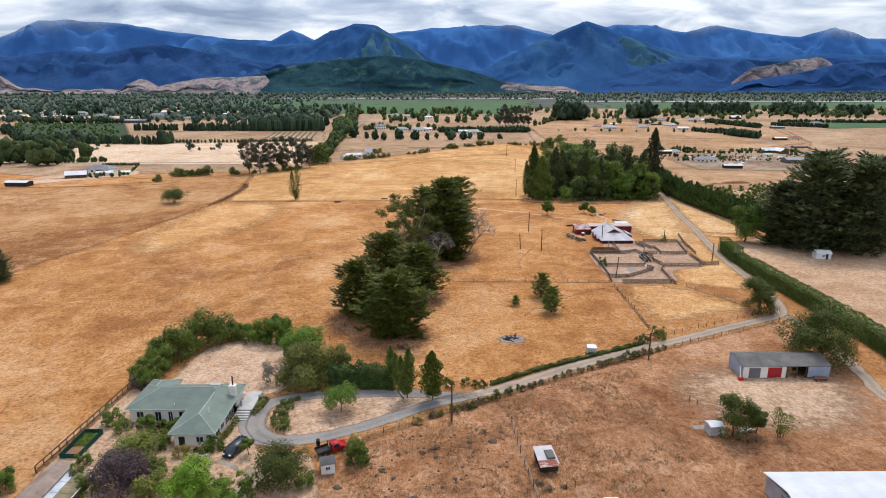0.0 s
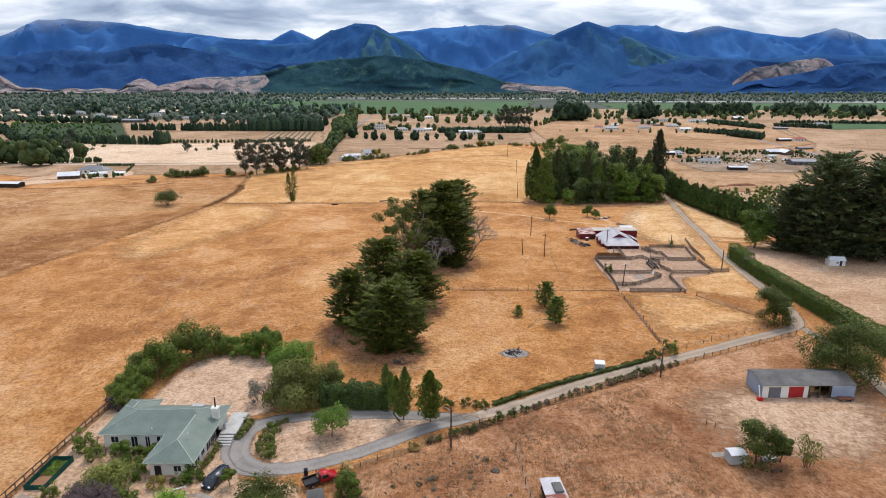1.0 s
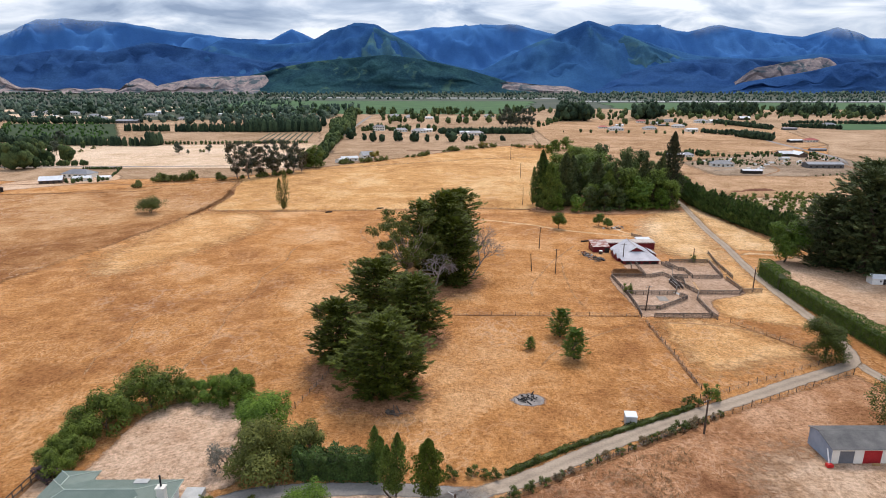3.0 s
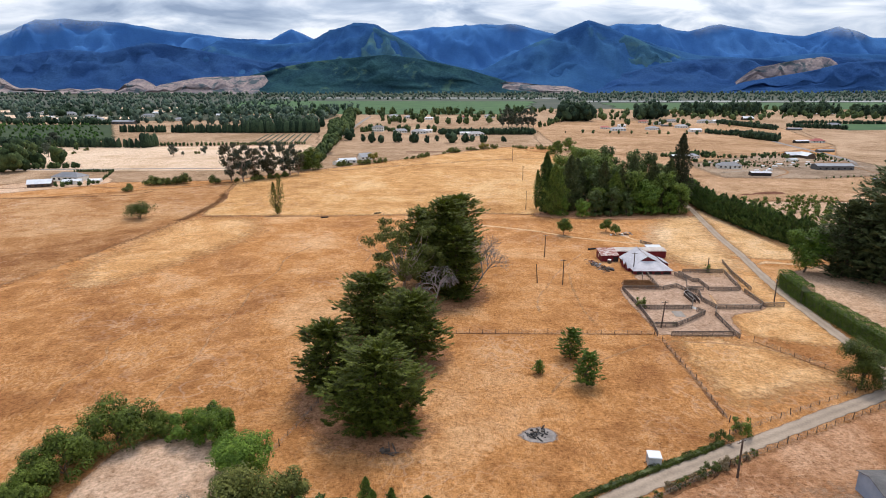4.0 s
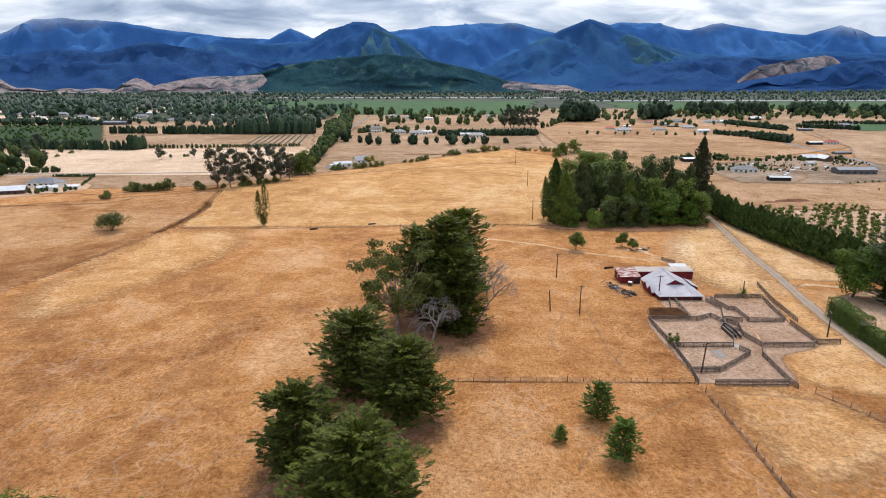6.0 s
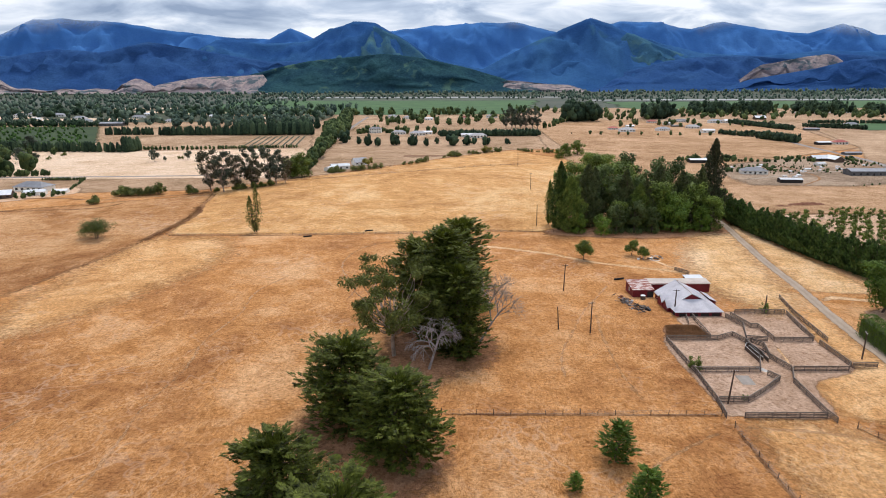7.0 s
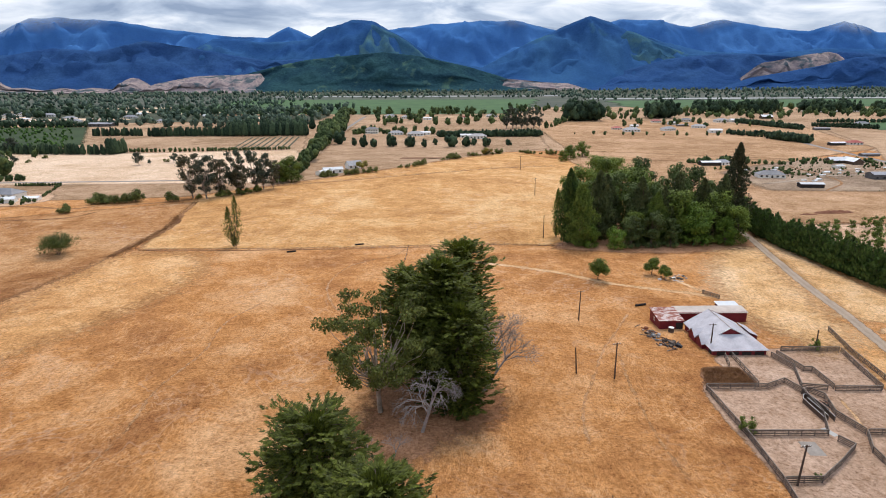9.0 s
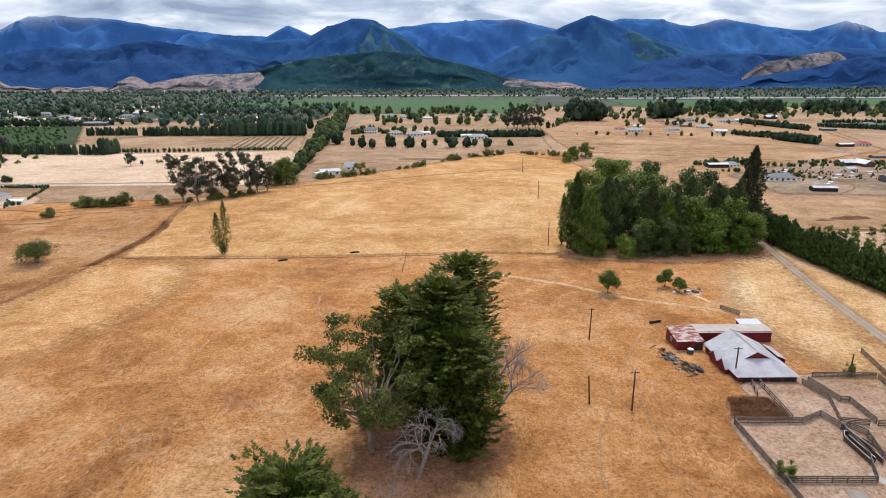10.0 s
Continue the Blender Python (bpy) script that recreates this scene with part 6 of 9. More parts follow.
def woods(name, spots, material, label, leaf=1.0, per=26, seed=0, conical=False, lobes=4):
    """Many far trees in one mesh: each a few lumpy leaf masses down to the ground, with loose sprays about the outline."""
    rng = np.random.default_rng(seed)
    V, F, C, N, S = [], [], [], [], []
    count = 0
    for x, y, h in spots:
        base = np.array((x, y, ground_z(y)))
        r = h * (rng.uniform(0.20, 0.27) if conical else rng.uniform(0.34, 0.56))
        if conical:
            bv, bf = BALLS[2]
            k = (bv[:, 2:3] + 1) / 2
            rad = r * (1.25 - 0.72 * k) * rng.uniform(0.78, 1.2, (len(bv), 1))
            p = np.concatenate([unit(bv[:, :2] + 1e-6) * rad * np.sqrt(np.maximum(0, 1 - bv[:, 2:3] ** 2)) ** 0.5, k * h * rng.uniform(0.88, 1.08, (len(bv), 1))], 1)
            V.append(p + base); F.append(bf + count); count += len(bv)
        else:
            for i in range(lobes * 2 if y < 1000 else lobes):
                bv, bf = BALLS[2 if i == 0 and y < 1000 else 1]
                if i == 0:
                    o, q = np.array((0, 0, h * 0.42)), np.array((r * 0.68, r * 0.68, h * 0.42))
                else:
                    an = rng.random() * 6.283
                    k = rng.uniform(0.22, 0.86)
                    w_ = math.sqrt(max(0.1, 1 - (2 * k - 0.8) ** 2))
                    o = np.array((math.cos(an) * r * 0.66 * w_, math.sin(an) * r * 0.66 * w_, h * k))
                    q = np.array((r, r, h * 0.6)) * rng.uniform(0.24, 0.44)
                V.append(base + o + bv * q * rng.uniform(0.7, 1.25, (len(bv), 1))); F.append(bf + count); count += len(bv)
        if per:
            d = unit(rng.normal(0, 1, (per, 3)) + (0, 0, 0.2))
            tz = rng.random((per, 1))
            rad = r * (1.25 - 0.8 * tz) if conical else r * np.sqrt(np.maximum(0.1, 1 - (2 * tz - 0.9) ** 2))
            C.append(base + np.concatenate([unit(d[:, :2]) * rad * rng.uniform(0.85, 1.1, (per, 1)), tz * h], 1)); N.append(d)
            S.append(np.full((per, 1), leaf * 0.55 * (h / 11) ** 0.6))
    V, F = np.concatenate(V), np.concatenate(F)
    nt = len(F)
    loops, starts = F.reshape(-1), np.arange(0, nt * 3, 3)
    if C:
        c, nrm, s = np.concatenate(C), np.concatenate(N), np.concatenate(S)
        tt, u = frames_for(nrm, rng, 0.5)
        s = s * rng.uniform(0.6, 1.4, s.shape)
        tt, u = tt * s, u * s * 0.6
        q = np.stack([c - tt, c + u, c + tt, c - u], 1).reshape(-1, 3)
        loops = np.concatenate([loops, np.arange(len(q)) + len(V)])
        starts = np.concatenate([starts, nt * 3 + np.arange(0, len(q), 4)])
        V = np.concatenate([V, q])
    me = bpy.data.meshes.new(name)
    me.vertices.add(len(V)); me.loops.add(len(loops)); me.polygons.add(len(starts))
    me.vertices.foreach_set("co", V.reshape(-1))
    me.loops.foreach_set("vertex_index", loops)
    me.polygons.foreach_set("loop_start", starts)
    me.update(calc_edges=True)
    me.polygons.foreach_set("use_smooth", np.arange(len(starts)) < nt)
    me.materials.append(M[material])
    return tagged(new(name, me), label, "trees", kind="stuff")


def scatter(rng, n, x0, x1, y0, y1, h0, h1):
    return [(rng.uniform(x0, x1), rng.uniform(y0, y1), rng.uniform(h0, h1)) for _ in range(n)]


def belt(rng, a, b, gap, h0, h1, wide=3):
    n = max(2, int(math.dist(a, b) / gap))
    return [(a[0] + (b[0] - a[0]) * i / n + rng.uniform(-wide, wide), a[1] + (b[1] - a[1]) * i / n + rng.uniform(-wide, wide), rng.uniform(h0, h1)) for i in range(n + 1)]


CLEARINGS = ((-860, 1190, 120, 62), (-640, 1130, 110, 46), (-655, 1400, 70, 60), (-330, 1150, 70, 36), (-480, 1330, 60, 50), (-1000, 1420, 120, 60), (-760, 1600, 140, 50))


def in_clearing(x, y):
    return any(((x - a) / c) ** 2 + ((y - b) / d) ** 2 < 1 for a, b, c, d in CLEARINGS)


def keep_open(spots):
    return [q for q in spots if not in_clearing(q[0], q[1])]


for a, b, c, d in CLEARINGS:
    field("clearing", [(a + c * 0.95 * math.cos(k * 0.785), b + d * 0.95 * math.sin(k * 0.785)) for k in range(8)], "far_pale", "pale dry clearing among trees", 0.6, 6, 8)
r = random.Random(21)
woods("shelter_belts", belt(r, (-404, 643), (-312, 632), 3.4, 8, 11.5, 1) + belt(r, (-312, 631), (-306, 646), 3, 13, 16, 1.5) + belt(r, (-435, 828), (-374, 827), 3.4, 9, 12, 1) + belt(r, (-359, 818), (-265, 816), 3, 10, 13, 1)
      + belt(r, (-470, 655), (-404, 646), 5, 7, 11, 3), "far_dark", "dark conifer shelter belts on the plain", 1.0, 26, 1, True)
woods("shelter_block", belt(r, (-261, 816), (-163, 813), 2.8, 14, 18, 1.5) + scatter(r, 110, -275, -175, 822, 925, 13, 18), "far_dark", "dense block of dark shelter trees", 1.0, 16, 17, True)
woods("orchard_row", belt(r, (-306, 652), (-268, 651), 4.2, 3.6, 5.0, 0.5) + belt(r, (-262, 651), (-228, 656), 4.2, 3.6, 5.0, 0.5) + belt(r, (-228, 656), (-150, 666), 2.6, 3.2, 4.2, 0.6), "far_tree", "low row of orchard trees", 0.9, 16, 2, False, 3)
woods("green_orchard", [(x, y, h) for x, y, h in scatter(r, 520, -700, -390, 665, 985, 3.0, 5.0) if x < -395 - (y - 720) * 0.62 + 0 and x > -470 - (y - 650) * 0.75], "far_orchard", "rows of green fruit trees in a block", 1.0, 0, 18, False, 2)
woods("lane_trees", belt(r, (-104, 470), (-108, 560), 9, 7, 12, 4) + belt(r, (-112, 560), (-124, 717), 7, 9, 14, 4) + belt(r, (-124, 717), (-134, 875), 6, 12, 18, 5) + belt(r, (-134, 875), (-177, 1220), 7, 14, 21, 6) + belt(r, (-142, 800), (-160, 960), 7, 10, 16, 5), "far_tree", "green trees lining the lane", 1.2, 26, 3)
woods("tall_hedge", belt(r, (0, 785), (119, 782), 2.2, 8.5, 9.6, 0.6), "far_dark", "long dark clipped shelter hedge", 0.9, 14, 4, False, 3)
woods("east_hedges", belt(r, (441, 966), (465, 841), 2.8, 7, 8.5, 1) + belt(r, (369, 739), (384, 686), 2.6, 9, 11, 1) + belt(r, (347, 792), (372, 754), 3.4, 6, 9, 2) + belt(r, (512, 893), (565, 843), 2.6, 6, 8, 1) + belt(r, (560, 960), (780, 930), 3, 5, 7, 1), "far_dark", "dark clipped hedges on the eastern plain", 0.9, 14, 5, False, 3)
woods("conifer_blocks", scatter(r, 60, 480, 625, 1190, 1225, 20, 27) + scatter(r, 34, 206, 256, 1022, 1050, 28, 35) + scatter(r, 18, 355, 392, 1070, 1100, 26, 32) + scatter(r, 26, 690, 780, 1190, 1230, 20, 29) + scatter(r, 18, 800, 860, 1130, 1210, 14, 24), "far_dark", "dark conifer plantations on the plain", 1.6, 16, 6, False, 6)
woods("garden_firs", [(-78, 684, 12), (-67, 677, 10), (-50, 689, 13), (-47, 686, 11), (-31, 682, 13), (-28, 685, 12), (-15, 676, 9), (13, 681, 15), (27, 681, 12), (47, 680, 11), (50, 683, 10), (36, 690, 8), (-90, 700, 8), (72, 690, 7), (-108, 716, 14), (-4, 700, 7)], "far_dark", "round dark garden trees by far houses", 1.0, 40, 19)
woods("house_trees", scatter(r, 30, -110, -5, 815, 870, 4, 10) + scatter(r, 40, -110, 130, 960, 1150, 8, 16) + belt(r, (-40, 1235), (90, 1228), 7, 10, 19, 8) + belt(r, (-290, 1240), (-60, 1236), 8, 9, 18, 10) + belt(r, (150, 900), (205, 1030), 14, 6, 11, 4), "far_tree", "garden trees round far houses", 1.1, 24, 8)
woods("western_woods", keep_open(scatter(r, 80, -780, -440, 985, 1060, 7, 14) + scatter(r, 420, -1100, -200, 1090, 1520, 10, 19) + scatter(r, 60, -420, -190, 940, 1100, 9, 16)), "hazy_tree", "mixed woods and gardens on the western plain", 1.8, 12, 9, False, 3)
woods("western_dark_woods", keep_open(scatter(r, 120, -900, -200, 1080, 1500, 12, 21)) + belt(r, (-600, 800), (-480, 660), 6, 8, 13, 4) + belt(r, (-700, 980), (-525, 968), 6, 8, 13, 4) + scatter(r, 20, -470, -420, 640, 668, 7, 12), "far_dark", "dark trees in the western woods", 1.4, 14, 10, False, 3)
woods("western_gardens", scatter(r, 22, -262, -228, 385, 402, 1.5, 4.0) + belt(r, (-330, 470), (-290, 478), 3, 4, 6, 1) + belt(r, (-279, 455), (-250, 455), 1.6, 2.0, 2.6, 0.3) + scatter(r, 16, -372, -318, 436, 500, 13, 22) + scatter(r, 12, -430, -360, 560, 640, 7, 12) + belt(r, (-250, 455), (-236, 415), 3.4, 1.2, 2.2, 0.4), "far_tree", "trees and hedges round the western houses", 0.9, 26, 11)
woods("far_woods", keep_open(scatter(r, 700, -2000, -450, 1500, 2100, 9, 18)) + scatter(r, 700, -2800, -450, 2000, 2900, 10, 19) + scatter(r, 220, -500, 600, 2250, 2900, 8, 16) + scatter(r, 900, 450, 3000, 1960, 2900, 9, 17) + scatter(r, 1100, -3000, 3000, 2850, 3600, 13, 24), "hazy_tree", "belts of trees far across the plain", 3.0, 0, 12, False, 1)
woods("eastern_trees", scatter(r, 210, 250, 900, 1040, 1300, 7, 15) + scatter(r, 26, 240, 480, 880, 1010, 4, 9) + scatter(r, 60, 720, 1300, 1050, 1450, 8, 18) + scatter(r, 40, 130, 330, 1250, 1420, 9, 17), "far_tree", "scattered trees and gardens on the eastern plain", 1.1, 14, 13, False, 3)
gums = broadleaf("paddock_tree", 47, 11.0, 5.0, 1.2, 1400, 0.5, "grey_gum", lobes=16, label="pale grey-green tree in a bleached paddock")
put(gums, -247.0, 556.0, 0, 1.1)
for x, y, s_, lb in ((-361, 554, 1.35, ""), (-413, 648, 1.6, ""), (-356, 567, 0.75, ""), (-224, 569, 0.85, ""), (-240, 560, 0.45, "")):
    again(gums, x, y, x * 7, s_)
for x, y, s_ in ((-355, 605, 0.75), (-351, 576, 0.65), (-232, 573, 0.7), (-122, 470, 0.8)):
    again(eb, x, y, x * 5, s_, label="small green tree in a bleached paddock")
for x, y, s_ in ((91, 889, 1.05), (100, 893, 1.2), (112, 886, 0.95), (120, 892, 1.1), (128, 888, 1.15), (135, 887, 1.0), (106, 899, 1.1)):
    again(sg2, x, y, x * 9, s_, label="tall grey gum with pale trunk by the paddock")


# ---- building materials ----
def ribbed(name, c0, c1, rough=0.45, pitch=2.6, rust=None, metal=0.0, axis=0):
    """Ribbed sheet roofing: fine ribs, weather stains, rust where given."""
    m, n, l, b = mat(name, rough, metal)
    v = coords(n, l, world_space=False)
    a = noise_node(n, l, v, 0.35, 5, 0.65)
    f = noise_node(n, l, v, 6.0, 3)
    r = ramp_node(n, [(0.35, c0), (0.65, c1)]); l.new(a, r.inputs[0])
    c = r.outputs[0]
    w = nd(n, "ShaderNodeTexWave", Scale=pitch, Distortion=0.0)
    w.bands_direction = "X" if axis == 0 else "Y"
    l.new(v, w.inputs["Vector"])
    rw = ramp_node(n, [(0.0, (0.82, 0.82, 0.82)), (0.5, (1.04, 1.04, 1.04))]); l.new(w.outputs["Fac"], rw.inputs[0])
    c = mix_col(n, l, 0.6, c, rw.outputs[0], "MULTIPLY")
    if rust:
        g = noise_node(n, l, coords(n, l, (0.6, 1.6, 1), world_space=False), 0.9, 5, 0.7)
        k = nd(n, "ShaderNodeMapRange"); k.inputs[1].default_value = rust; k.inputs[2].default_value = rust + 0.08; l.new(g, k.inputs[0])
        c = mix_col(n, l, k.outputs[0], c, (0.24, 0.07, 0.045))
    l.new(c, b.inputs["Base Color"])
    h = nd(n, "ShaderNodeMath", "MULTIPLY_ADD"); h.inputs[1].default_value = 0.25; l.new(f, h.inputs[0]); l.new(w.outputs["Fac"], h.inputs[2])
    bump(n, l, b, h.outputs[0], 0.4, 0.03)
    return m


M["roof_green"] = ribbed("green_grey_steel_roof", (0.125, 0.165, 0.14), (0.175, 0.215, 0.185), 0.5, 1.6)
M["ridge_green"] = two_tone("pale_green_ridge_cap", (0.32, 0.37, 0.32), (0.42, 0.47, 0.41), 0.6, 0.5)
M["white_wall"] = two_tone("off_white_weatherboard", (0.74, 0.72, 0.65), (0.84, 0.82, 0.76), 0.5, 0.7, 8)
M["roof_grey"] = ribbed("pale_grey_iron_roof", (0.40, 0.38, 0.41), (0.56, 0.54, 0.57), 0.5, 1.8, 0.70)
M["roof_rust"] = ribbed("rusted_white_iron_roof", (0.50, 0.42, 0.40), (0.64, 0.55, 0.52), 0.6, 1.8, 0.43)
M["roof_cream"] = ribbed("cream_iron_roof", (0.42, 0.355, 0.31), (0.54, 0.47, 0.42), 0.55, 1.8)
M["roof_white"] = ribbed("white_steel_roof", (0.56, 0.58, 0.62), (0.66, 0.68, 0.72), 0.45, 1.2, 0.80)
M["red_wall"] = ribbed("dark_red_iron_wall", (0.13, 0.012, 0.018), (0.20, 0.022, 0.028), 0.55, 2.4)
M["roof_dark"] = ribbed("dark_grey_iron_roof", (0.085, 0.082, 0.082), (0.16, 0.15, 0.145), 0.7, 2.0, 0.72)
M["blue_wall"] = ribbed("blue_grey_iron_wall", (0.25, 0.31, 0.40), (0.36, 0.42, 0.51), 0.5, 2.4)
M["red_door"] = ribbed("red_roller_door", (0.34, 0.02, 0.025), (0.44, 0.03, 0.035), 0.5, 2.2)
M["grey_door"] = ribbed("grey_roller_door", (0.13, 0.14, 0.16), (0.18, 0.19, 0.21), 0.5, 2.2)
M["stain_wall"] = ribbed("weathered_grey_iron_wall", (0.28, 0.27, 0.28), (0.46, 0.45, 0.46), 0.6, 2.4, 0.68)
# near-black for dark doors and boards, and for shade painted as openings
M["dark_fill"] = two_tone("dark_shed_interior", (0.02, 0.017, 0.015), (0.05, 0.04, 0.035), 0.5, 0.9)
M["concrete"] = two_tone("pale_concrete", (0.36, 0.35, 0.34), (0.54, 0.53, 0.51), 0.5, 0.85, 6, local=False)
M["worn_concrete"] = two_tone("worn_brownish_concrete", (0.22, 0.19, 0.165), (0.34, 0.30, 0.265), 0.6, 0.9, 6, local=False)
M["white_paint"] = two_tone("white_paint", (0.68, 0.68, 0.67), (0.82, 0.82, 0.80), 1.2, 0.5, 10)
M["grey_roof"] = two_tone("grey_far_roof", (0.16, 0.165, 0.18), (0.26, 0.26, 0.28), 0.2, 0.5, 2, rand=0.35)
M["pale_roof"] = two_tone("pale_far_roof", (0.55, 0.57, 0.60), (0.72, 0.73, 0.75), 0.2, 0.5, 2, rand=0.2)
M["red_roof"] = two_tone("red_far_roof", (0.32, 0.07, 0.06), (0.42, 0.12, 0.10), 0.2, 0.6, 2, rand=0.2)
M["black_metal"] = two_tone("black_steel", (0.012, 0.012, 0.014), (0.035, 0.035, 0.04), 0.8, 0.5, 8)
M["rubber"] = two_tone("black_rubber", (0.012, 0.012, 0.012), (0.03, 0.03, 0.03), 2, 0.85)
M["rim"] = two_tone("alloy_rim", (0.32, 0.32, 0.34), (0.48, 0.48, 0.50), 3, 0.3, metal=0.8)
M["brick"] = two_tone("white_painted_brick", (0.68, 0.65, 0.58), (0.80, 0.77, 0.70), 1.2, 0.85, 9)
M["hay"] = two_tone("straw_bales", (0.36, 0.22, 0.09), (0.56, 0.38, 0.18), 1.2, 0.95, 9)
M["shade_cloth"] = two_tone("green_shade_cloth", (0.006, 0.045, 0.035), (0.012, 0.085, 0.065), 0.8, 0.9, 9)
M["plastic_film"] = two_tone("stained_plastic_film", (0.36, 0.25, 0.19), (0.58, 0.48, 0.42), 0.6, 0.4, 3)
M["clear_film"] = two_tone("pale_blue_film", (0.40, 0.42, 0.46), (0.60, 0.62, 0.66), 0.6, 0.35, 3)
M["rust"] = two_tone("rusty_iron", (0.12, 0.045, 0.03), (0.28, 0.11, 0.06), 1.2, 0.85, 8)
M["char"] = two_tone("charred_wood", (0.008, 0.008, 0.008), (0.04, 0.038, 0.036), 1.2, 0.9, 8)
M["rock"] = two_tone("grey_fieldstone", (0.05, 0.038, 0.03), (0.17, 0.132, 0.105), 1.4, 0.9, 9, bstr=0.6, bdist=0.06)
M["red_plastic"] = two_tone("red_paint", (0.45, 0.015, 0.015), (0.58, 0.03, 0.03), 1.5, 0.4, 8)


def glass_mat():
    m, n, l, b = mat("window_glass", 0.08)
    b.inputs["Base Color"].default_value = (0.02, 0.025, 0.03, 1)
    b.inputs["Specular IOR Level"].default_value = 0.6
    v = coords(n, l, world_space=False)
    f = noise_node(n, l, v, 2.0, 2)
    bump(n, l, b, f, 0.05, 0.01)
    return m


def car_paint(name, c):
    m, n, l, b = mat(name, 0.28)
    v = coords(n, l, world_space=False)
    r = ramp_node(n, [(0.3, tuple(q * 0.8 for q in c)), (0.7, c)])
    l.new(noise_node(n, l, v, 1.5, 4), r.inputs[0])
    l.new(r.outputs[0], b.inputs["Base Color"])
    b.inputs["Coat Weight"].default_value = 0.6
    return m


M["glass"] = glass_mat()
M["paint_navy"] = car_paint("dark_navy_car_paint", (0.012, 0.017, 0.032))
M["paint_red"] = car_paint("red_car_paint", (0.50, 0.012, 0.02))


def hip_roof(x0, y0, x1, y1, ze, slope, thick=0.12, gable=""):
    """A hipped roof over a rectangle, as one solid; gable lists ends ('n', 's', 'e', 'w') left upright."""
    w, d = x1 - x0, y1 - y0
    sh = Shape()
    if w >= d:
        r = d / 2 * slope
        a = (x0 + (0 if "w" in gable else d / 2), (y0 + y1) / 2, ze + r)
        b = (x1 - (0 if "e" in gable else d / 2), (y0 + y1) / 2, ze + r)
        top = [(x0, y0, ze), (x1, y0, ze), (x1, y1, ze), (x0, y1, ze), a, b]
        f = [(0, 1, 5, 4), (2, 3, 4, 5), (1, 2, 5), (3, 0, 4)]
    else:
        r = w / 2 * slope
        a = ((x0 + x1) / 2, y0 + (0 if "s" in gable else w / 2), ze + r)
        b = ((x0 + x1) / 2, y1 - (0 if "n" in gable else w / 2), ze + r)
        top = [(x0, y0, ze), (x1, y0, ze), (x1, y1, ze), (x0, y1, ze), a, b]
        f = [(0, 1, 4), (1, 2, 5, 4), (2, 3, 5), (3, 0, 4, 5)]
    base = [(p[0], p[1], p[2] - thick) for p in top[:4]]
    sh.add(top + base, f + [(1, 0, 6, 7), (2, 1, 7, 8), (3, 2, 8, 9), (0, 3, 9, 6), (6, 9, 8, 7)])
    return sh, a, b


def window(parent, x, y, z, w, h, face, frame_m="white_paint"):
    """A window let into a wall: frame with mullion, and a pane. face: s, n, e or w."""
    rz = {"s": 0, "e": 90, "n": 180, "w": 270}[face]
    m = pose(x, y, z, 0, 0, rz)
    fr = Shape()
    for q in ((-w / 2 - 0.06, 0, w / 2 + 0.06, 0.06), (-w / 2 - 0.06, h - 0.06, w / 2 + 0.06, h + 0.03)):
        fr.box(q[0], -0.06, q[1], q[2], 0.04, q[3], m)
    for xx in (-w / 2 - 0.06, w / 2, -0.03):
        fr.box(xx, -0.055, 0.05, xx + 0.06, 0.04, h - 0.05, m)
    ob = part("window", fr, M[frame_m], parent)
    pane = Shape().box(-w / 2, -0.02, 0.04, w / 2, 0.03, h - 0.04, m)
    part("pane", pane, M["glass"], ob)
    return ob


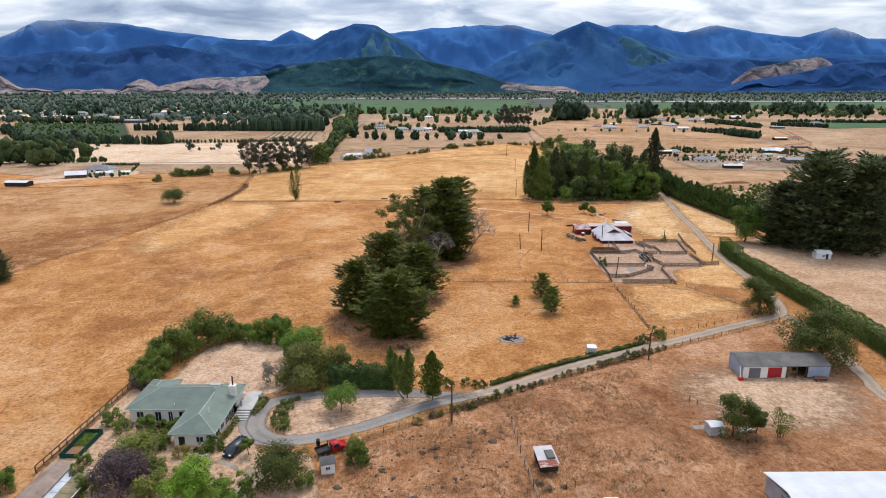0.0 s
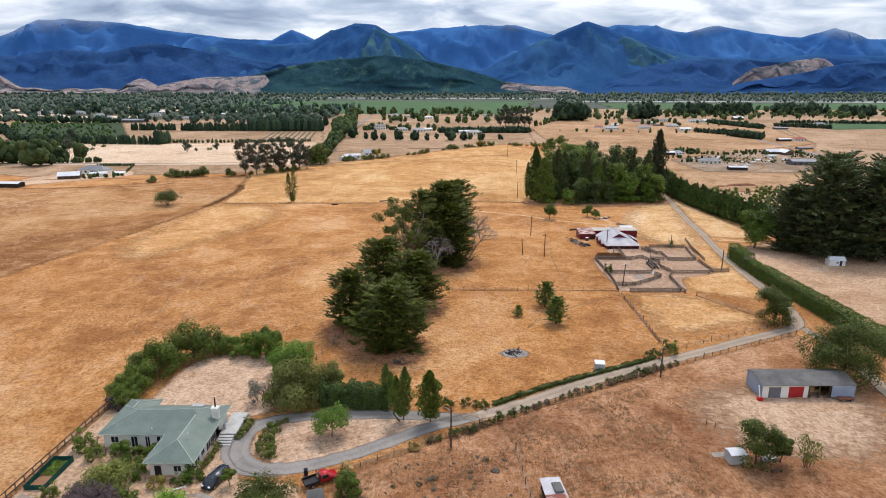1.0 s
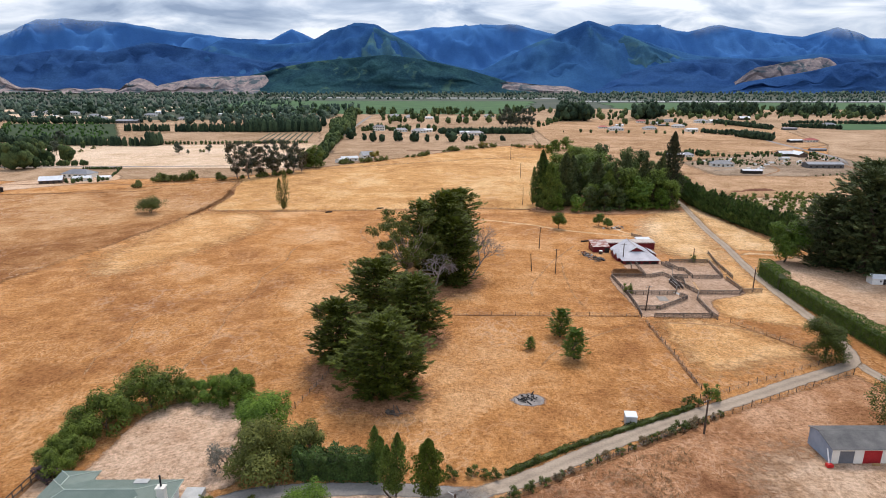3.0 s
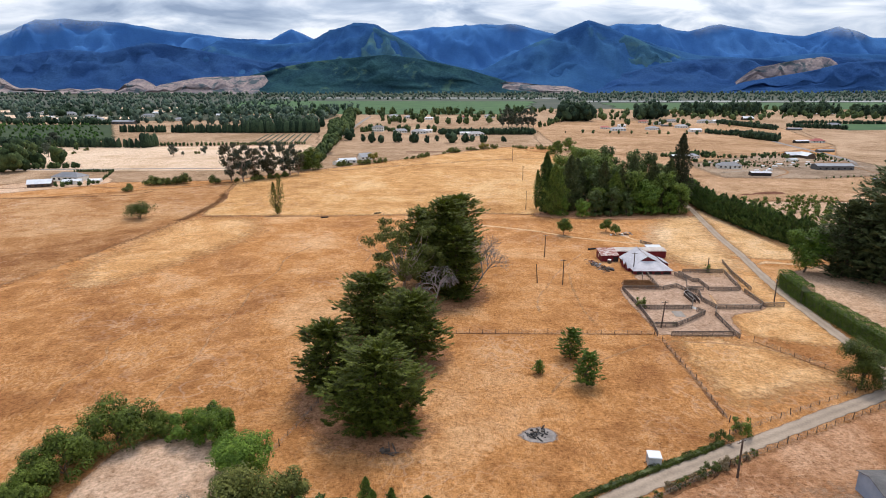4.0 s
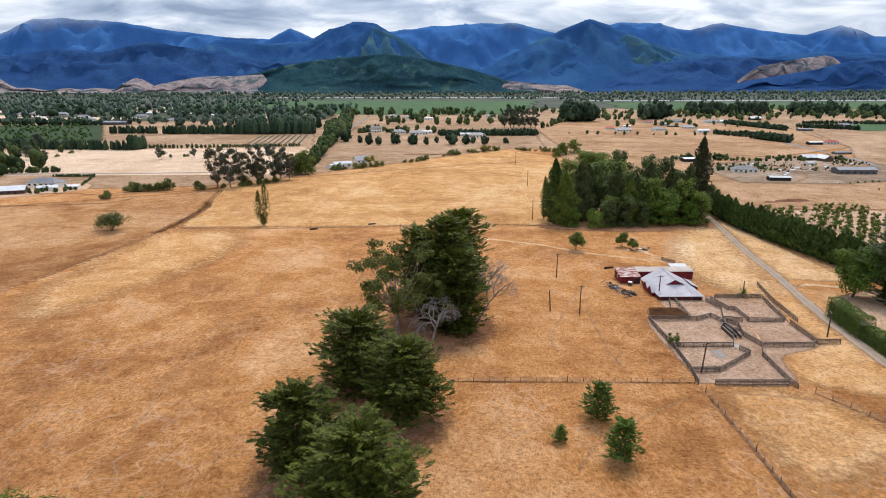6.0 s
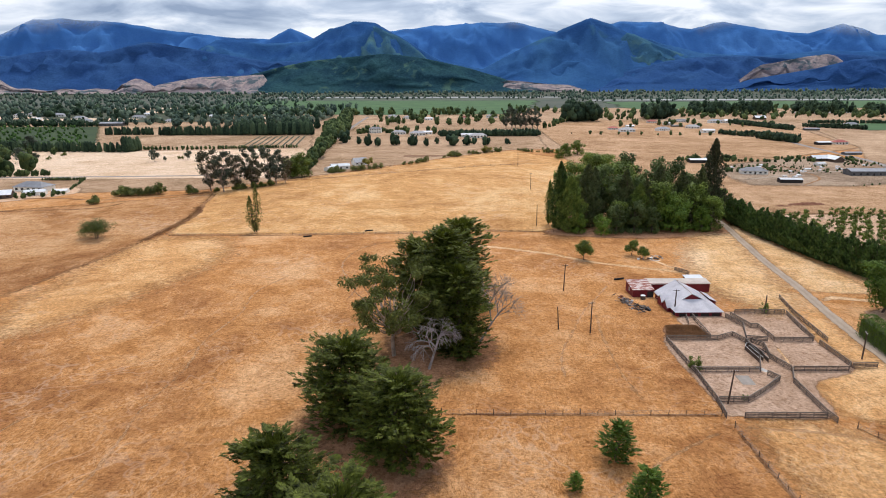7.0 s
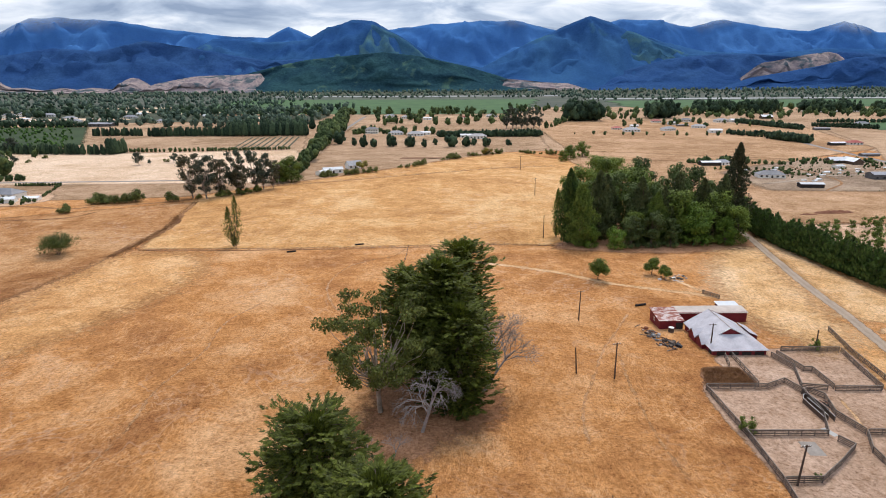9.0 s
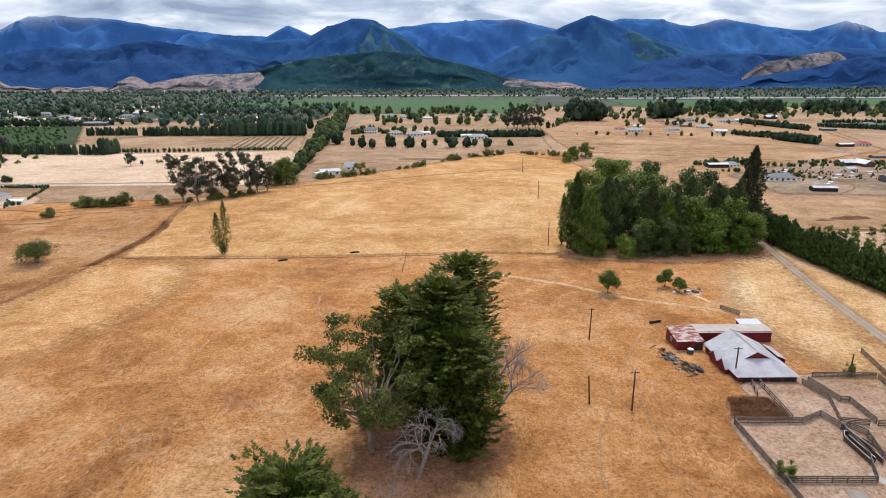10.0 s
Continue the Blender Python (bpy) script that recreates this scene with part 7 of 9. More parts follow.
# ---- the farmhouse ----
def farmhouse():
    ox, oy = -47.0, 54.5
    z0 = ground_z(oy)
    ob = thing("farmhouse", ox, oy, 0, "white single-storey farmhouse with green hipped steel roof", "house")
    L = lambda x, y: (x - ox, y - oy)
    walls = Shape()
    for x0, y0, x1, y1 in ((-56.6, 53.3, -39.0, 61.3), (-56.6, 57, -52.0, 63.4), (-45.5, 45.5, -39.0, 58)):
        (a, b), (c, d) = L(x0, y0), L(x1, y1)
        walls.box(a, b, -0.5, c, d, 2.85)
    part("wall", walls, M["white_wall"], ob)
    ze, sl = 2.85, 0.40
    k = 0
    for x0, y0, x1, y1 in ((-57.2, 52.7, -38.4, 61.9), (-57.2, 56.2, -51.4, 64.0), (-46.1, 44.9, -38.4, 60.0)):
        (a, b), (c, d) = L(x0, y0), L(x1, y1)
        sh, r0, r1 = hip_roof(a, b, c, d, ze + k * 0.004, sl)
        roof = part("roof", sh, M["roof_green"], ob)
        cap = Shape()
        cap.tube(r0, r1, 0.09, n=6)
        for cx, cy in ((a, b), (c, b), (c, d), (a, d)):
            near = r0 if math.dist((cx, cy), r0[:2]) < math.dist((cx, cy), r1[:2]) else r1
            if not (k == 0 and (cx, cy) == (c, b)) and not (k == 1 and cy == b) and not (k == 2 and cy == d):
                cap.tube((cx, cy, ze + 0.03), near, 0.07, n=6)
        part("ridge_cap", cap, M["ridge_green"], roof)
        k += 1
    for xa, ya, xb, yb in ((-57.2, 52.7, -46.1, 52.7), (-46.1, 44.9, -38.4, 44.9), (-38.4, 44.9, -38.4, 61.9), (-46.1, 44.9, -46.1, 52.7)):
        a, b = L(xa, ya), L(xb, yb)
        part("gutter", Shape().beam((*a, ze - 0.06), (*b, ze - 0.06), 0.14, 0.13), M["ridge_green"], ob)
    # chimney with flue, and roof fittings
    cx, cy = L(-39.3, 57.2)
    ch = bevelled(Shape().box(cx - 0.55, cy - 0.45, 1.0, cx + 0.55, cy + 0.45, 5.0), 0.04)
    chim = part("chimney", ch, M["brick"], ob, "white painted brick chimney")
    part("cap", bevelled(Shape().box(cx - 0.65, cy - 0.55, 5.0, cx + 0.65, cy + 0.55, 5.18), 0.03), M["brick"], chim)
    part("flue", Shape().tube((cx, cy + 0.1, 5.1), (cx, cy + 0.1, 6.9), 0.13, n=10), M["black_metal"], chim, "black steel flue pipe")
    sx, sy = L(-43.6, 60.4)
    sk = part("solar_heater", bevelled(Shape().box(sx - 1.0, sy - 0.5, 3.6, sx + 1.0, sy + 0.5, 3.75), 0.02), M["concrete"], ob)
    for q in (-0.8, 0.8):
        part("bracket", Shape().box(sx + q - 0.05, sy - 0.4, 3.0, sx + q + 0.05, sy + 0.4, 3.6), M["wire"], sk)
    px, py = L(-41.0, 49.8)
    part("vent_pipe", Shape().tube((px, py, 3.2), (px, py, 5.0), 0.06, n=8), M["white_paint"], ob)
    px, py = L(-48.6, 53.6)
    part("vent_pipe", Shape().tube((px, py, 2.7), (px, py, 3.5), 0.06, n=8), M["white_paint"], ob)
    for x, y, z, w, h, f in ((-54.8, 53.3, 0.9, 1.2, 1.2, "s"), (-51.6, 53.3, 0.1, 1.0, 2.0, "s"), (-49.4, 53.3, 0.0, 0.7, 2.1, "s"), (-47.2, 53.3, 0.9, 1.3, 1.2, "s"),
                             (-41.2, 45.5, 0.9, 1.1, 1.1, "s"), (-39.0, 47.6, 0.9, 1.6, 1.2, "e"), (-39.0, 49.8, 0.9, 1.2, 1.2, "e"), (-39.0, 52.2, 0.4, 1.6, 1.8, "e"), (-39.0, 54.6, 0.4, 1.6, 1.8, "e"), (-45.5, 49.0, 0.9, 1.4, 1.2, "w"), (-56.6, 57.0, 0.9, 1.6, 1.2, "w")):
        a, b = L(x, y)
        window(ob, a, b, z, w, h, f)
    a, b = L(-44.2, 45.5)
    dr = part("door", Shape().box(a - 0.5, b - 0.06, -0.1, a + 0.5, b + 0.02, 2.0), M["dark_fill"], ob, "dark panelled door")
    part("door_handle", Shape().tube((a + 0.38, b - 0.1, 0.95), (a + 0.38, b - 0.06, 0.95), 0.04, n=8), M["rim"], dr)
    # pale deck and steps on the east side
    dk = thing("deck", -37.0, 58.8, 0, "pale grey concrete deck on the house side", "deck")
    part("slab", bevelled(Shape().box(-1.6, -2.7, -0.4, 1.2, 4.2, 0.85), 0.04), M["concrete"], dk)
    st = thing("garden_steps", -37.2, 54.6, 0, "concrete garden steps up to the deck", "steps")
    for i in range(4):
        part("step", bevelled(Shape().box(-1.2, -1.2 + i * 0.55, -0.3, 1.2, -0.65 + i * 0.55, 0.2 + i * 0.19), 0.02), M["concrete"], st)
    gb = thing("gas_bottle", -38.2, 57.6, 0, "grey gas bottle standing by the house", "gas bottle", z=ground_z(58.8) + 0.85)
    part("cylinder", Shape().tube((0, 0, 0), (0, 0, 1.0), 0.2, n=12), M["stain_wall"], gb)
    part("valve", Shape().tube((0, 0, 1.0), (0, 0, 1.2), 0.06, n=8), M["rim"], gb)


farmhouse()


# ---- vehicles ----
def wheel(parent, x, y, r=0.34, w=0.22):
    a = Shape().tube((x, y - w / 2, r), (x, y + w / 2, r), r, n=18)
    wh = part("wheel", bevelled(a, 0.04), M["rubber"], parent)
    part("rim", Shape().tube((x, y - w / 2 - 0.01, r), (x, y + w / 2 + 0.01, r), r * 0.62, n=14), M["rim"], wh)


def extruded(profile, half0, half1, taper_z):
    """A side profile (x, z) drawn across a body; points above taper_z are narrower."""
    sh = Shape()
    n = len(profile)
    p = []
    for s in (-1, 1):
        p += [(x, s * (half1 if z > taper_z else half0), z) for x, z in profile]
    sh.add(p, [tuple(range(n)), tuple(range(2 * n - 1, n - 1, -1))] + [(i, n + i, n + (i + 1) % n, (i + 1) % n) for i in range(n)])
    return sh


def people_carrier(x, y, rz):
    ob = thing("people_carrier", x, y, rz, "dark navy people carrier parked on the drive", "car")
    body = extruded([(-2.3, 0.35), (2.25, 0.35), (2.32, 0.75), (1.75, 1.02), (0.95, 1.66), (-1.9, 1.74), (-2.28, 1.1)], 0.92, 0.76, 1.3)
    bd = part("body", bevelled(body, 0.09, 3), M["paint_navy"], ob, smooth=True)
    part("windscreen", Shape().add([(1.66, -0.72, 1.12), (1.66, 0.72, 1.12), (1.02, 0.64, 1.62), (1.02, -0.64, 1.62)], [(0, 1, 2, 3)]).add([(1.62, -0.72, 1.08), (1.62, 0.72, 1.08), (0.98, 0.64, 1.58), (0.98, -0.64, 1.58)], [(3, 2, 1, 0)]), M["glass"], ob)
    for s in (-1, 1):
        part("side_window", Shape().add([(1.3, s * 0.905, 1.08), (-1.9, s * 0.905, 1.08), (-1.75, s * 0.80, 1.58), (0.8, s * 0.80, 1.58)], [(0, 1, 2, 3)]), M["glass"], ob)
        part("headlight", bevelled(Shape().box(2.1, s * 0.62 - 0.2, 0.72, 2.33, s * 0.62 + 0.2, 0.92), 0.03), M["white_paint"], ob, "clear glass headlight")
        part("mirror", bevelled(Shape().box(1.05, s * 1.0 - 0.1, 1.05, 1.2, s * 1.0 + 0.1, 1.22), 0.03), M["paint_navy"], ob)
        part("tail_light", Shape().box(-2.32, s * 0.78 - 0.1, 0.8, -2.2, s * 0.78 + 0.1, 1.3), M["red_plastic"], ob)
        part("roof_rail", Shape().beam((0.6, s * 0.62, 1.76), (-1.7, s * 0.62, 1.80), 0.05, 0.05), M["rim"], ob)
    part("rear_window", Shape().box(-2.26, -0.62, 1.15, -2.1, 0.62, 1.58), M["glass"], ob)
    part("bumper", bevelled(Shape().box(2.2, -0.85, 0.35, 2.4, 0.85, 0.58), 0.05), M["black_metal"], ob)
    for wx in (1.45, -1.4):
        for wy in (-0.84, 0.84):
            wheel(ob, wx, wy)


def utility(x, y, rz):
    ob = thing("utility_truck", x, y, rz, "red flat-deck utility truck with black tray", "truck")
    cab = extruded([(-0.2, 0.45), (2.5, 0.45), (2.55, 0.95), (1.6, 1.05), (1.0, 1.68), (0.0, 1.72), (-0.2, 1.1)], 0.9, 0.75, 1.3)
    part("cab", bevelled(cab, 0.08, 3), M["paint_red"], ob, smooth=True)
    part("windscreen", Shape().add([(1.54, -0.7, 1.1), (1.54, 0.7, 1.1), (1.04, 0.62, 1.62), (1.04, -0.62, 1.62)], [(0, 1, 2, 3)]), M["glass"], ob)
    part("rear_window", Shape().box(-0.2, -0.6, 1.16, -0.1, 0.6, 1.55), M["glass"], ob)
    for s in (-1, 1):
        part("side_window", Shape().add([(1.3, s * 0.89, 1.08), (0.0, s * 0.89, 1.08), (0.1, s * 0.79, 1.58), (0.9, s * 0.79, 1.58)], [(0, 1, 2, 3)]), M["glass"], ob)
        part("tray_side", Shape().box(-2.6, s * 0.93 - 0.03, 0.8, -0.35, s * 0.93 + 0.03, 1.15), M["black_metal"], ob)
    part("tray", bevelled(Shape().box(-2.6, -0.95, 0.68, -0.3, 0.95, 0.8), 0.03), M["black_metal"], ob)
    part("tailgate", Shape().box(-2.64, -0.95, 0.8, -2.58, 0.95, 1.15), M["black_metal"], ob)
    hb = Shape()
    for s in (-0.9, 0.84):
        hb.box(-0.36, s, 0.8, -0.28, s + 0.06, 1.75)
    hb.box(-0.36, -0.9, 1.68, -0.28, 0.9, 1.75)
    part("headboard", hb, M["black_metal"], ob)
    part("chassis", Shape().box(-2.4, -0.45, 0.4, 0.4, 0.45, 0.66), M["black_metal"], ob)
    for wx in (1.75, -1.5):
        for wy in (-0.82, 0.82):
            wheel(ob, wx, wy, 0.36, 0.24)


people_carrier(-34.7, 43.7, 249)
utility(-19.0, 43.6, 32)
bn = thing("wheelie_bin", -21.6, 45.4, 20, "black plastic wheelie bin by the drive", "bin")
part("body", bevelled(Shape().box(-0.28, -0.3, 0.06, 0.28, 0.3, 1.0), 0.04), M["rubber"], bn)
part("lid", bevelled(Shape().box(-0.31, -0.34, 1.0, 0.31, 0.34, 1.08), 0.03), M["rubber"], bn)


# ---- small buildings by the house ----
def gable_hut(name, x, y, rz, w, d, h, rise, wall, roof, label, category, window_side=True, over=0.15, door=""):
    ob = thing(name, x, y, rz, label, category)
    s = Shape()
    s.add([(-w / 2, -d / 2, -0.4), (w / 2, -d / 2, -0.4), (w / 2, d / 2, -0.4), (-w / 2, d / 2, -0.4), (-w / 2, -d / 2, h), (w / 2, -d / 2, h), (w / 2, d / 2, h), (-w / 2, d / 2, h), (-w / 2, 0, h + rise), (w / 2, 0, h + rise)],
          [(0, 1, 5, 4), (2, 3, 7, 6), (1, 2, 6, 9, 5), (3, 0, 4, 8, 7)])
    part("wall", s, M[wall], ob)
    for sd in (-1, 1):
        yy, zz = sd * (d / 2 + over), h - rise * over / (d / 2)
        r = Shape().add([(-w / 2 - over, yy, zz), (w / 2 + over, yy, zz), (w / 2 + over, 0, h + rise), (-w / 2 - over, 0, h + rise),
                         (-w / 2 - over, yy, zz + 0.08), (w / 2 + over, yy, zz + 0.08), (w / 2 + over, 0, h + rise + 0.08), (-w / 2 - over, 0, h + rise + 0.08)],
                        [(0, 1, 2, 3), (7, 6, 5, 4), (0, 4, 5, 1), (1, 5, 6, 2), (2, 6, 7, 3), (3, 7, 4, 0)])
        part("roof", r, M[roof], ob)
    if window_side:
        window(ob, 0, -d / 2, h * 0.4, min(0.6, w * 0.3), h * 0.35, "s")
    if door:
        part("door", Shape().box(w * 0.22 - 0.4, -d / 2 - 0.05, -0.05, w * 0.22 + 0.4, -d / 2 + 0.01, min(1.95, h - 0.1)), M[door], ob)
    return ob


gable_hut("garden_hut", -18.7, 38.3, 14, 2.1, 2.0, 1.9, 0.6, "white_paint", "roof_dark", "small white garden hut with dark gabled roof", "hut")
gable_hut("white_hut", 138.4, 167.0, -8, 5.1, 3.4, 2.1, 0.9, "white_paint", "pale_roof", "small white hut with gabled roof", "hut", True, 0.2, "dark_fill")
M["roof_brown"] = ribbed("brown_rusted_iron_roof", (0.20, 0.145, 0.115), (0.36, 0.28, 0.235), 0.75, 1.8, 0.62)
M["moss_panel"] = two_tone("mossy_olive_panel", (0.13, 0.12, 0.06), (0.30, 0.25, 0.15), 0.7, 0.8, 5)
gable_hut("garden_shed", -58.85, 30.6, 90, 13.0, 3.3, 1.9, 0.75, "stain_wall", "roof_brown", "long low garden shed with brown rusted iron roof", "shed", False, 0.12)
cf = thing("lean_to_greenhouse", -55.4, 30.4, 0, "low lean-to greenhouse with pale sheet and mossy panels", "greenhouse")
part("frame", Shape().box(-1.75, -6.2, -0.3, 1.85, 5.6, 1.12), M["grey_timber"], cf)
for xa, xb, m_ in ((-1.8, -0.55, "clear_film"), (-0.5, 1.9, "moss_panel")):
    za_, zb_ = 1.62 - (xa + 1.8) * 0.12, 1.62 - (xb + 1.8) * 0.12
    for k in range(5):
        ya, yb = -6.2 + k * 2.36, -6.2 + k * 2.36 + 2.28
        part("panel", Shape().add([(xa, ya, za_ - 0.5), (xb, ya, zb_ - 0.5), (xb, yb, zb_ - 0.5), (xa, yb, za_ - 0.5), (xa, ya, za_), (xb, ya, zb_), (xb, yb, zb_), (xa, yb, za_)],
             [(4, 5, 6, 7), (0, 1, 5, 4), (1, 2, 6, 5), (2, 3, 7, 6), (3, 0, 4, 7)]), M[m_], cf)
part("glazing_bar", Shape().beam((1.92, -6.2, 1.22), (1.92, 5.6, 1.22), 0.09, 0.09), M["white_paint"], cf)
kg = thing("vegetable_bed", -60.9, 45.6, 0, "vegetable bed fenced with green shade cloth", "vegetable bed")
part("soil", bevelled(Shape().box(-1.3, -3.4, -0.2, 1.3, 3.4, 0.22), 0.05), M["earth"], kg)
for x0, y0, x1, y1 in ((-1.5, -3.6, 1.5, -3.56), (-1.5, 3.56, 1.5, 3.6), (-1.5, -3.6, -1.46, 3.6), (1.46, -3.6, 1.5, 3.6)):
    part("screen", Shape().box(x0, y0, 0.0, x1, y1, 0.95), M["shade_cloth"], kg)
for x in (-1.5, 1.5):
    for y in (-3.6, 0, 3.6):
        part("post", Shape().box(x - 0.05, y - 0.05, -0.2, x + 0.05, y + 0.05, 1.1), M["grey_timber"], kg)
rg = np.random.default_rng(77)
cc = np.column_stack([rg.uniform(-1.2, 1.2, 700), rg.uniform(-0.4, 3.3, 700), rg.uniform(0.2, 0.5, 700)])
ta, ua = frames_for(np.tile((0, 0, 1.0), (700, 1)), rg, 0.7)
part("vegetables", quads_mesh("vegetables", cc, ta * 0.16, ua * 0.1, M["bright"]), None, kg)
ar = thing("garden_arch", -38.2, 39.4, 25, "white garden archway at the path", "arch")
for xx in (-0.7, 0.7):
    part("post", Shape().box(xx - 0.06, -0.06, -0.2, xx + 0.06, 0.06, 2.1), M["white_paint"], ar)
part("top_rail", Shape().beam((-0.8, 0, 2.15), (0.8, 0, 2.15), 0.12, 0.1), M["white_paint"], ar)
ribbon("garden_path", [(-38.5, 40.5), (-35.8, 40.6), (-33.5, 39.4), (-32.5, 37.6)], 1.0, M["worn_concrete"], "curved worn concrete garden path", 0.022, 0.7, 0.05, category="path")
ribbon("house_path", [(-52, 44.4), (-48.5, 46.5), (-47.4, 50.5)], 2.2, M["worn_concrete"], "grey concrete path beside the house", 0.022, 0.8, 0.08, category="path")
ribbon("earth_path", [(-30.5, 40.4), (-29.8, 36.5), (-31, 31.5), (-33, 26)], 4.0, M["gravel"], "rough gravel garden path", 0.021, 1.0, 0.15, category="path")


# ---- sheds in the lower paddock ----
def implement_shed():
    x0, x1, y0, y1 = 61.2, 79.0, 69.6, 75.6
    ob = thing("implement_shed", x0, y0, 0, "long implement shed with red door and dark roof", "shed")
    w, d = x1 - x0, y1 - y0
    ev, rg_ = 2.75, 3.7
    end = Shape()
    end.add([(0, 0, -0.3), (0, d, -0.3), (0, d, 3.0), (0, d * 0.62, rg_), (0, 0, ev), (0.08, 0, -0.3), (0.08, d, -0.3), (0.08, d, 3.0), (0.08, d * 0.62, rg_), (0.08, 0, ev)],
            [(4, 3, 2, 1, 0), (5, 6, 7, 8, 9), (0, 1, 6, 5), (1, 2, 7, 6), (2, 3, 8, 7), (3, 4, 9, 8), (4, 0, 5, 9)])
    part("end_wall", end, M["blue_wall"], ob, "blue-grey ribbed iron end wall")
    e2 = Shape()
    e2.v = [(p[0] + w - 0.08, p[1], p[2]) for p in end.v]
    e2.f = end.f
    part("end_wall", e2, M["blue_wall"], ob)
    part("back_wall", Shape().box(0.08, d - 0.08, -0.3, w - 0.08, d, 3.0), M["blue_wall"], ob)
    fr = Shape()
    for a, b, c in ((0.08, 1.3, 0), (3.7, 5.2, 0), (8.1, 9.0, 0)):
        fr.box(a, 0, -0.3, b, 0.1, ev)
    fr.box(1.3, 0, 2.25, 3.7, 0.1, ev)
    fr.box(5.2, 0, 2.35, 8.1, 0.1, ev)
    part("front_wall", fr, M["white_wall"], ob, "off-white front wall")
    part("roller_door", Shape().box(1.3, 0.04, -0.2, 3.7, 0.09, 2.25), M["grey_door"], ob, "grey roller door")
    part("roller_door", Shape().box(5.2, 0.02, -0.2, 8.1, 0.07, 2.35), M["red_door"], ob, "bright red door")
    part("side_bay", Shape().box(13.2, -0.5, 0.35, w - 0.1, -0.42, ev - 0.1), M["blue_wall"], ob, "blue-grey iron side bay")
    for xx in (9.1, 11.1, 13.1, 15.5, w - 0.1):
        part("post", Shape().box(xx - 0.09, -0.1, -0.3, xx + 0.09, 0.08, ev), M["dark_timber"], ob)
    part("partition", Shape().box(9.0, 0.1, -0.3, 9.08, d - 0.1, 2.7), M["grey_timber"], ob)
    for a, za, b, zb in ((-0.35, ev - 0.06, d * 0.62, rg_), (d * 0.62, rg_, d + 0.3, 2.92)):
        part("roof", Shape().add([(-0.25, a, za), (w + 0.25, a, za), (w + 0.25, b, zb), (-0.25, b, zb), (-0.25, a, za + 0.07), (w + 0.25, a, za + 0.07), (w + 0.25, b, zb + 0.07), (-0.25, b, zb + 0.07)],
             [(3, 2, 1, 0), (4, 5, 6, 7), (0, 1, 5, 4), (1, 2, 6, 5), (2, 3, 7, 6), (3, 0, 4, 7)]), M["roof_dark"], ob)
    rnd = random.Random(5)
    for i in range(9):
        hb = thing("hay_bale", x0 + 9.9 + (i % 3) * 1.15, y0 + 2.6 + (i // 6) * 1.1, rnd.uniform(-6, 6), "square straw hay bale stacked in the shed", "hay bale", "stacked hay bales", z=ground_z(y0 + 3) + (0.0 if i % 2 else 0.72) * ((i // 3) % 2))
        part("bale", bevelled(Shape().box(-0.55, -0.5, 0, 0.55, 0.5, 0.72), 0.07), M["hay"], hb)
    tr = thing("farm_trailer", x0 + 15.5, y0 - 1.2, 0, "rusty farm trailer parked by the shed", "trailer")
    part("deck", Shape().box(-1.4, -0.6, 0.5, 1.4, 0.5, 0.62), M["rust"], tr)
    for xx in (-0.9, 0.9):
        wheel(tr, xx, -0.6, 0.3, 0.18)
    au = thing("grain_auger", x0 - 0.7, y0 - 0.6, 0, "red grain auger leaning on the shed wall", "auger")
    part("hopper", bevelled(Shape().box(-0.5, -0.7, 0.05, 0.5, 0.1, 0.6), 0.08), M["red_plastic"], au, "red steel hopper")
    part("tube", Shape().tube((0, -0.2, 0.4), (0.3, 1.2, 2.4), 0.11, n=9), M["white_paint"], au)
    bx = thing("timber_offcuts", x0 + 7.0, y0 - 0.5, 0, "small pile of pale timber offcuts", "timber")
    for i in range(3):
        part("board", Shape().box(-0.6 + i * 0.08, -0.2, i * 0.12, 0.6, 0.15, 0.1 + i * 0.12), M["hay"], bx)


implement_shed()


def white_barn():
    ob = thing("white_barn", 46.2, 32.6, 0, "large barn with white steel roof", "barn")
    sh = Shape().box(0, -11, -0.4, 34, 0, 3.05)
    part("wall", sh, M["stain_wall"], ob, "weathered grey iron wall")
    rf = Shape()
    rf.add([(-0.3, 0.3, 3.0), (34.3, 0.3, 3.0), (34.3, -5.5, 4.1), (-0.3, -5.5, 4.1), (-0.3, -11.3, 3.0), (34.3, -11.3, 3.0)], [(1, 0, 3, 2), (2, 3, 4, 5)])
    rf.add([(-0.3, 0.3, 2.92), (34.3, 0.3, 2.92), (34.3, -5.5, 4.02), (-0.3, -5.5, 4.02), (-0.3, -11.3, 2.92), (34.3, -11.3, 2.92)], [(0, 1, 2, 3), (3, 2, 5, 4)])
    part("roof", rf, M["roof_white"], ob)
    part("gutter", Shape().beam((-0.3, 0.36, 2.96), (34.3, 0.36, 2.96), 0.14, 0.12), M["white_paint"], ob)
    part("door", Shape().box(-0.06, -7.2, -0.2, 0.0, -4.0, 2.6), M["grey_door"], ob)


white_barn()

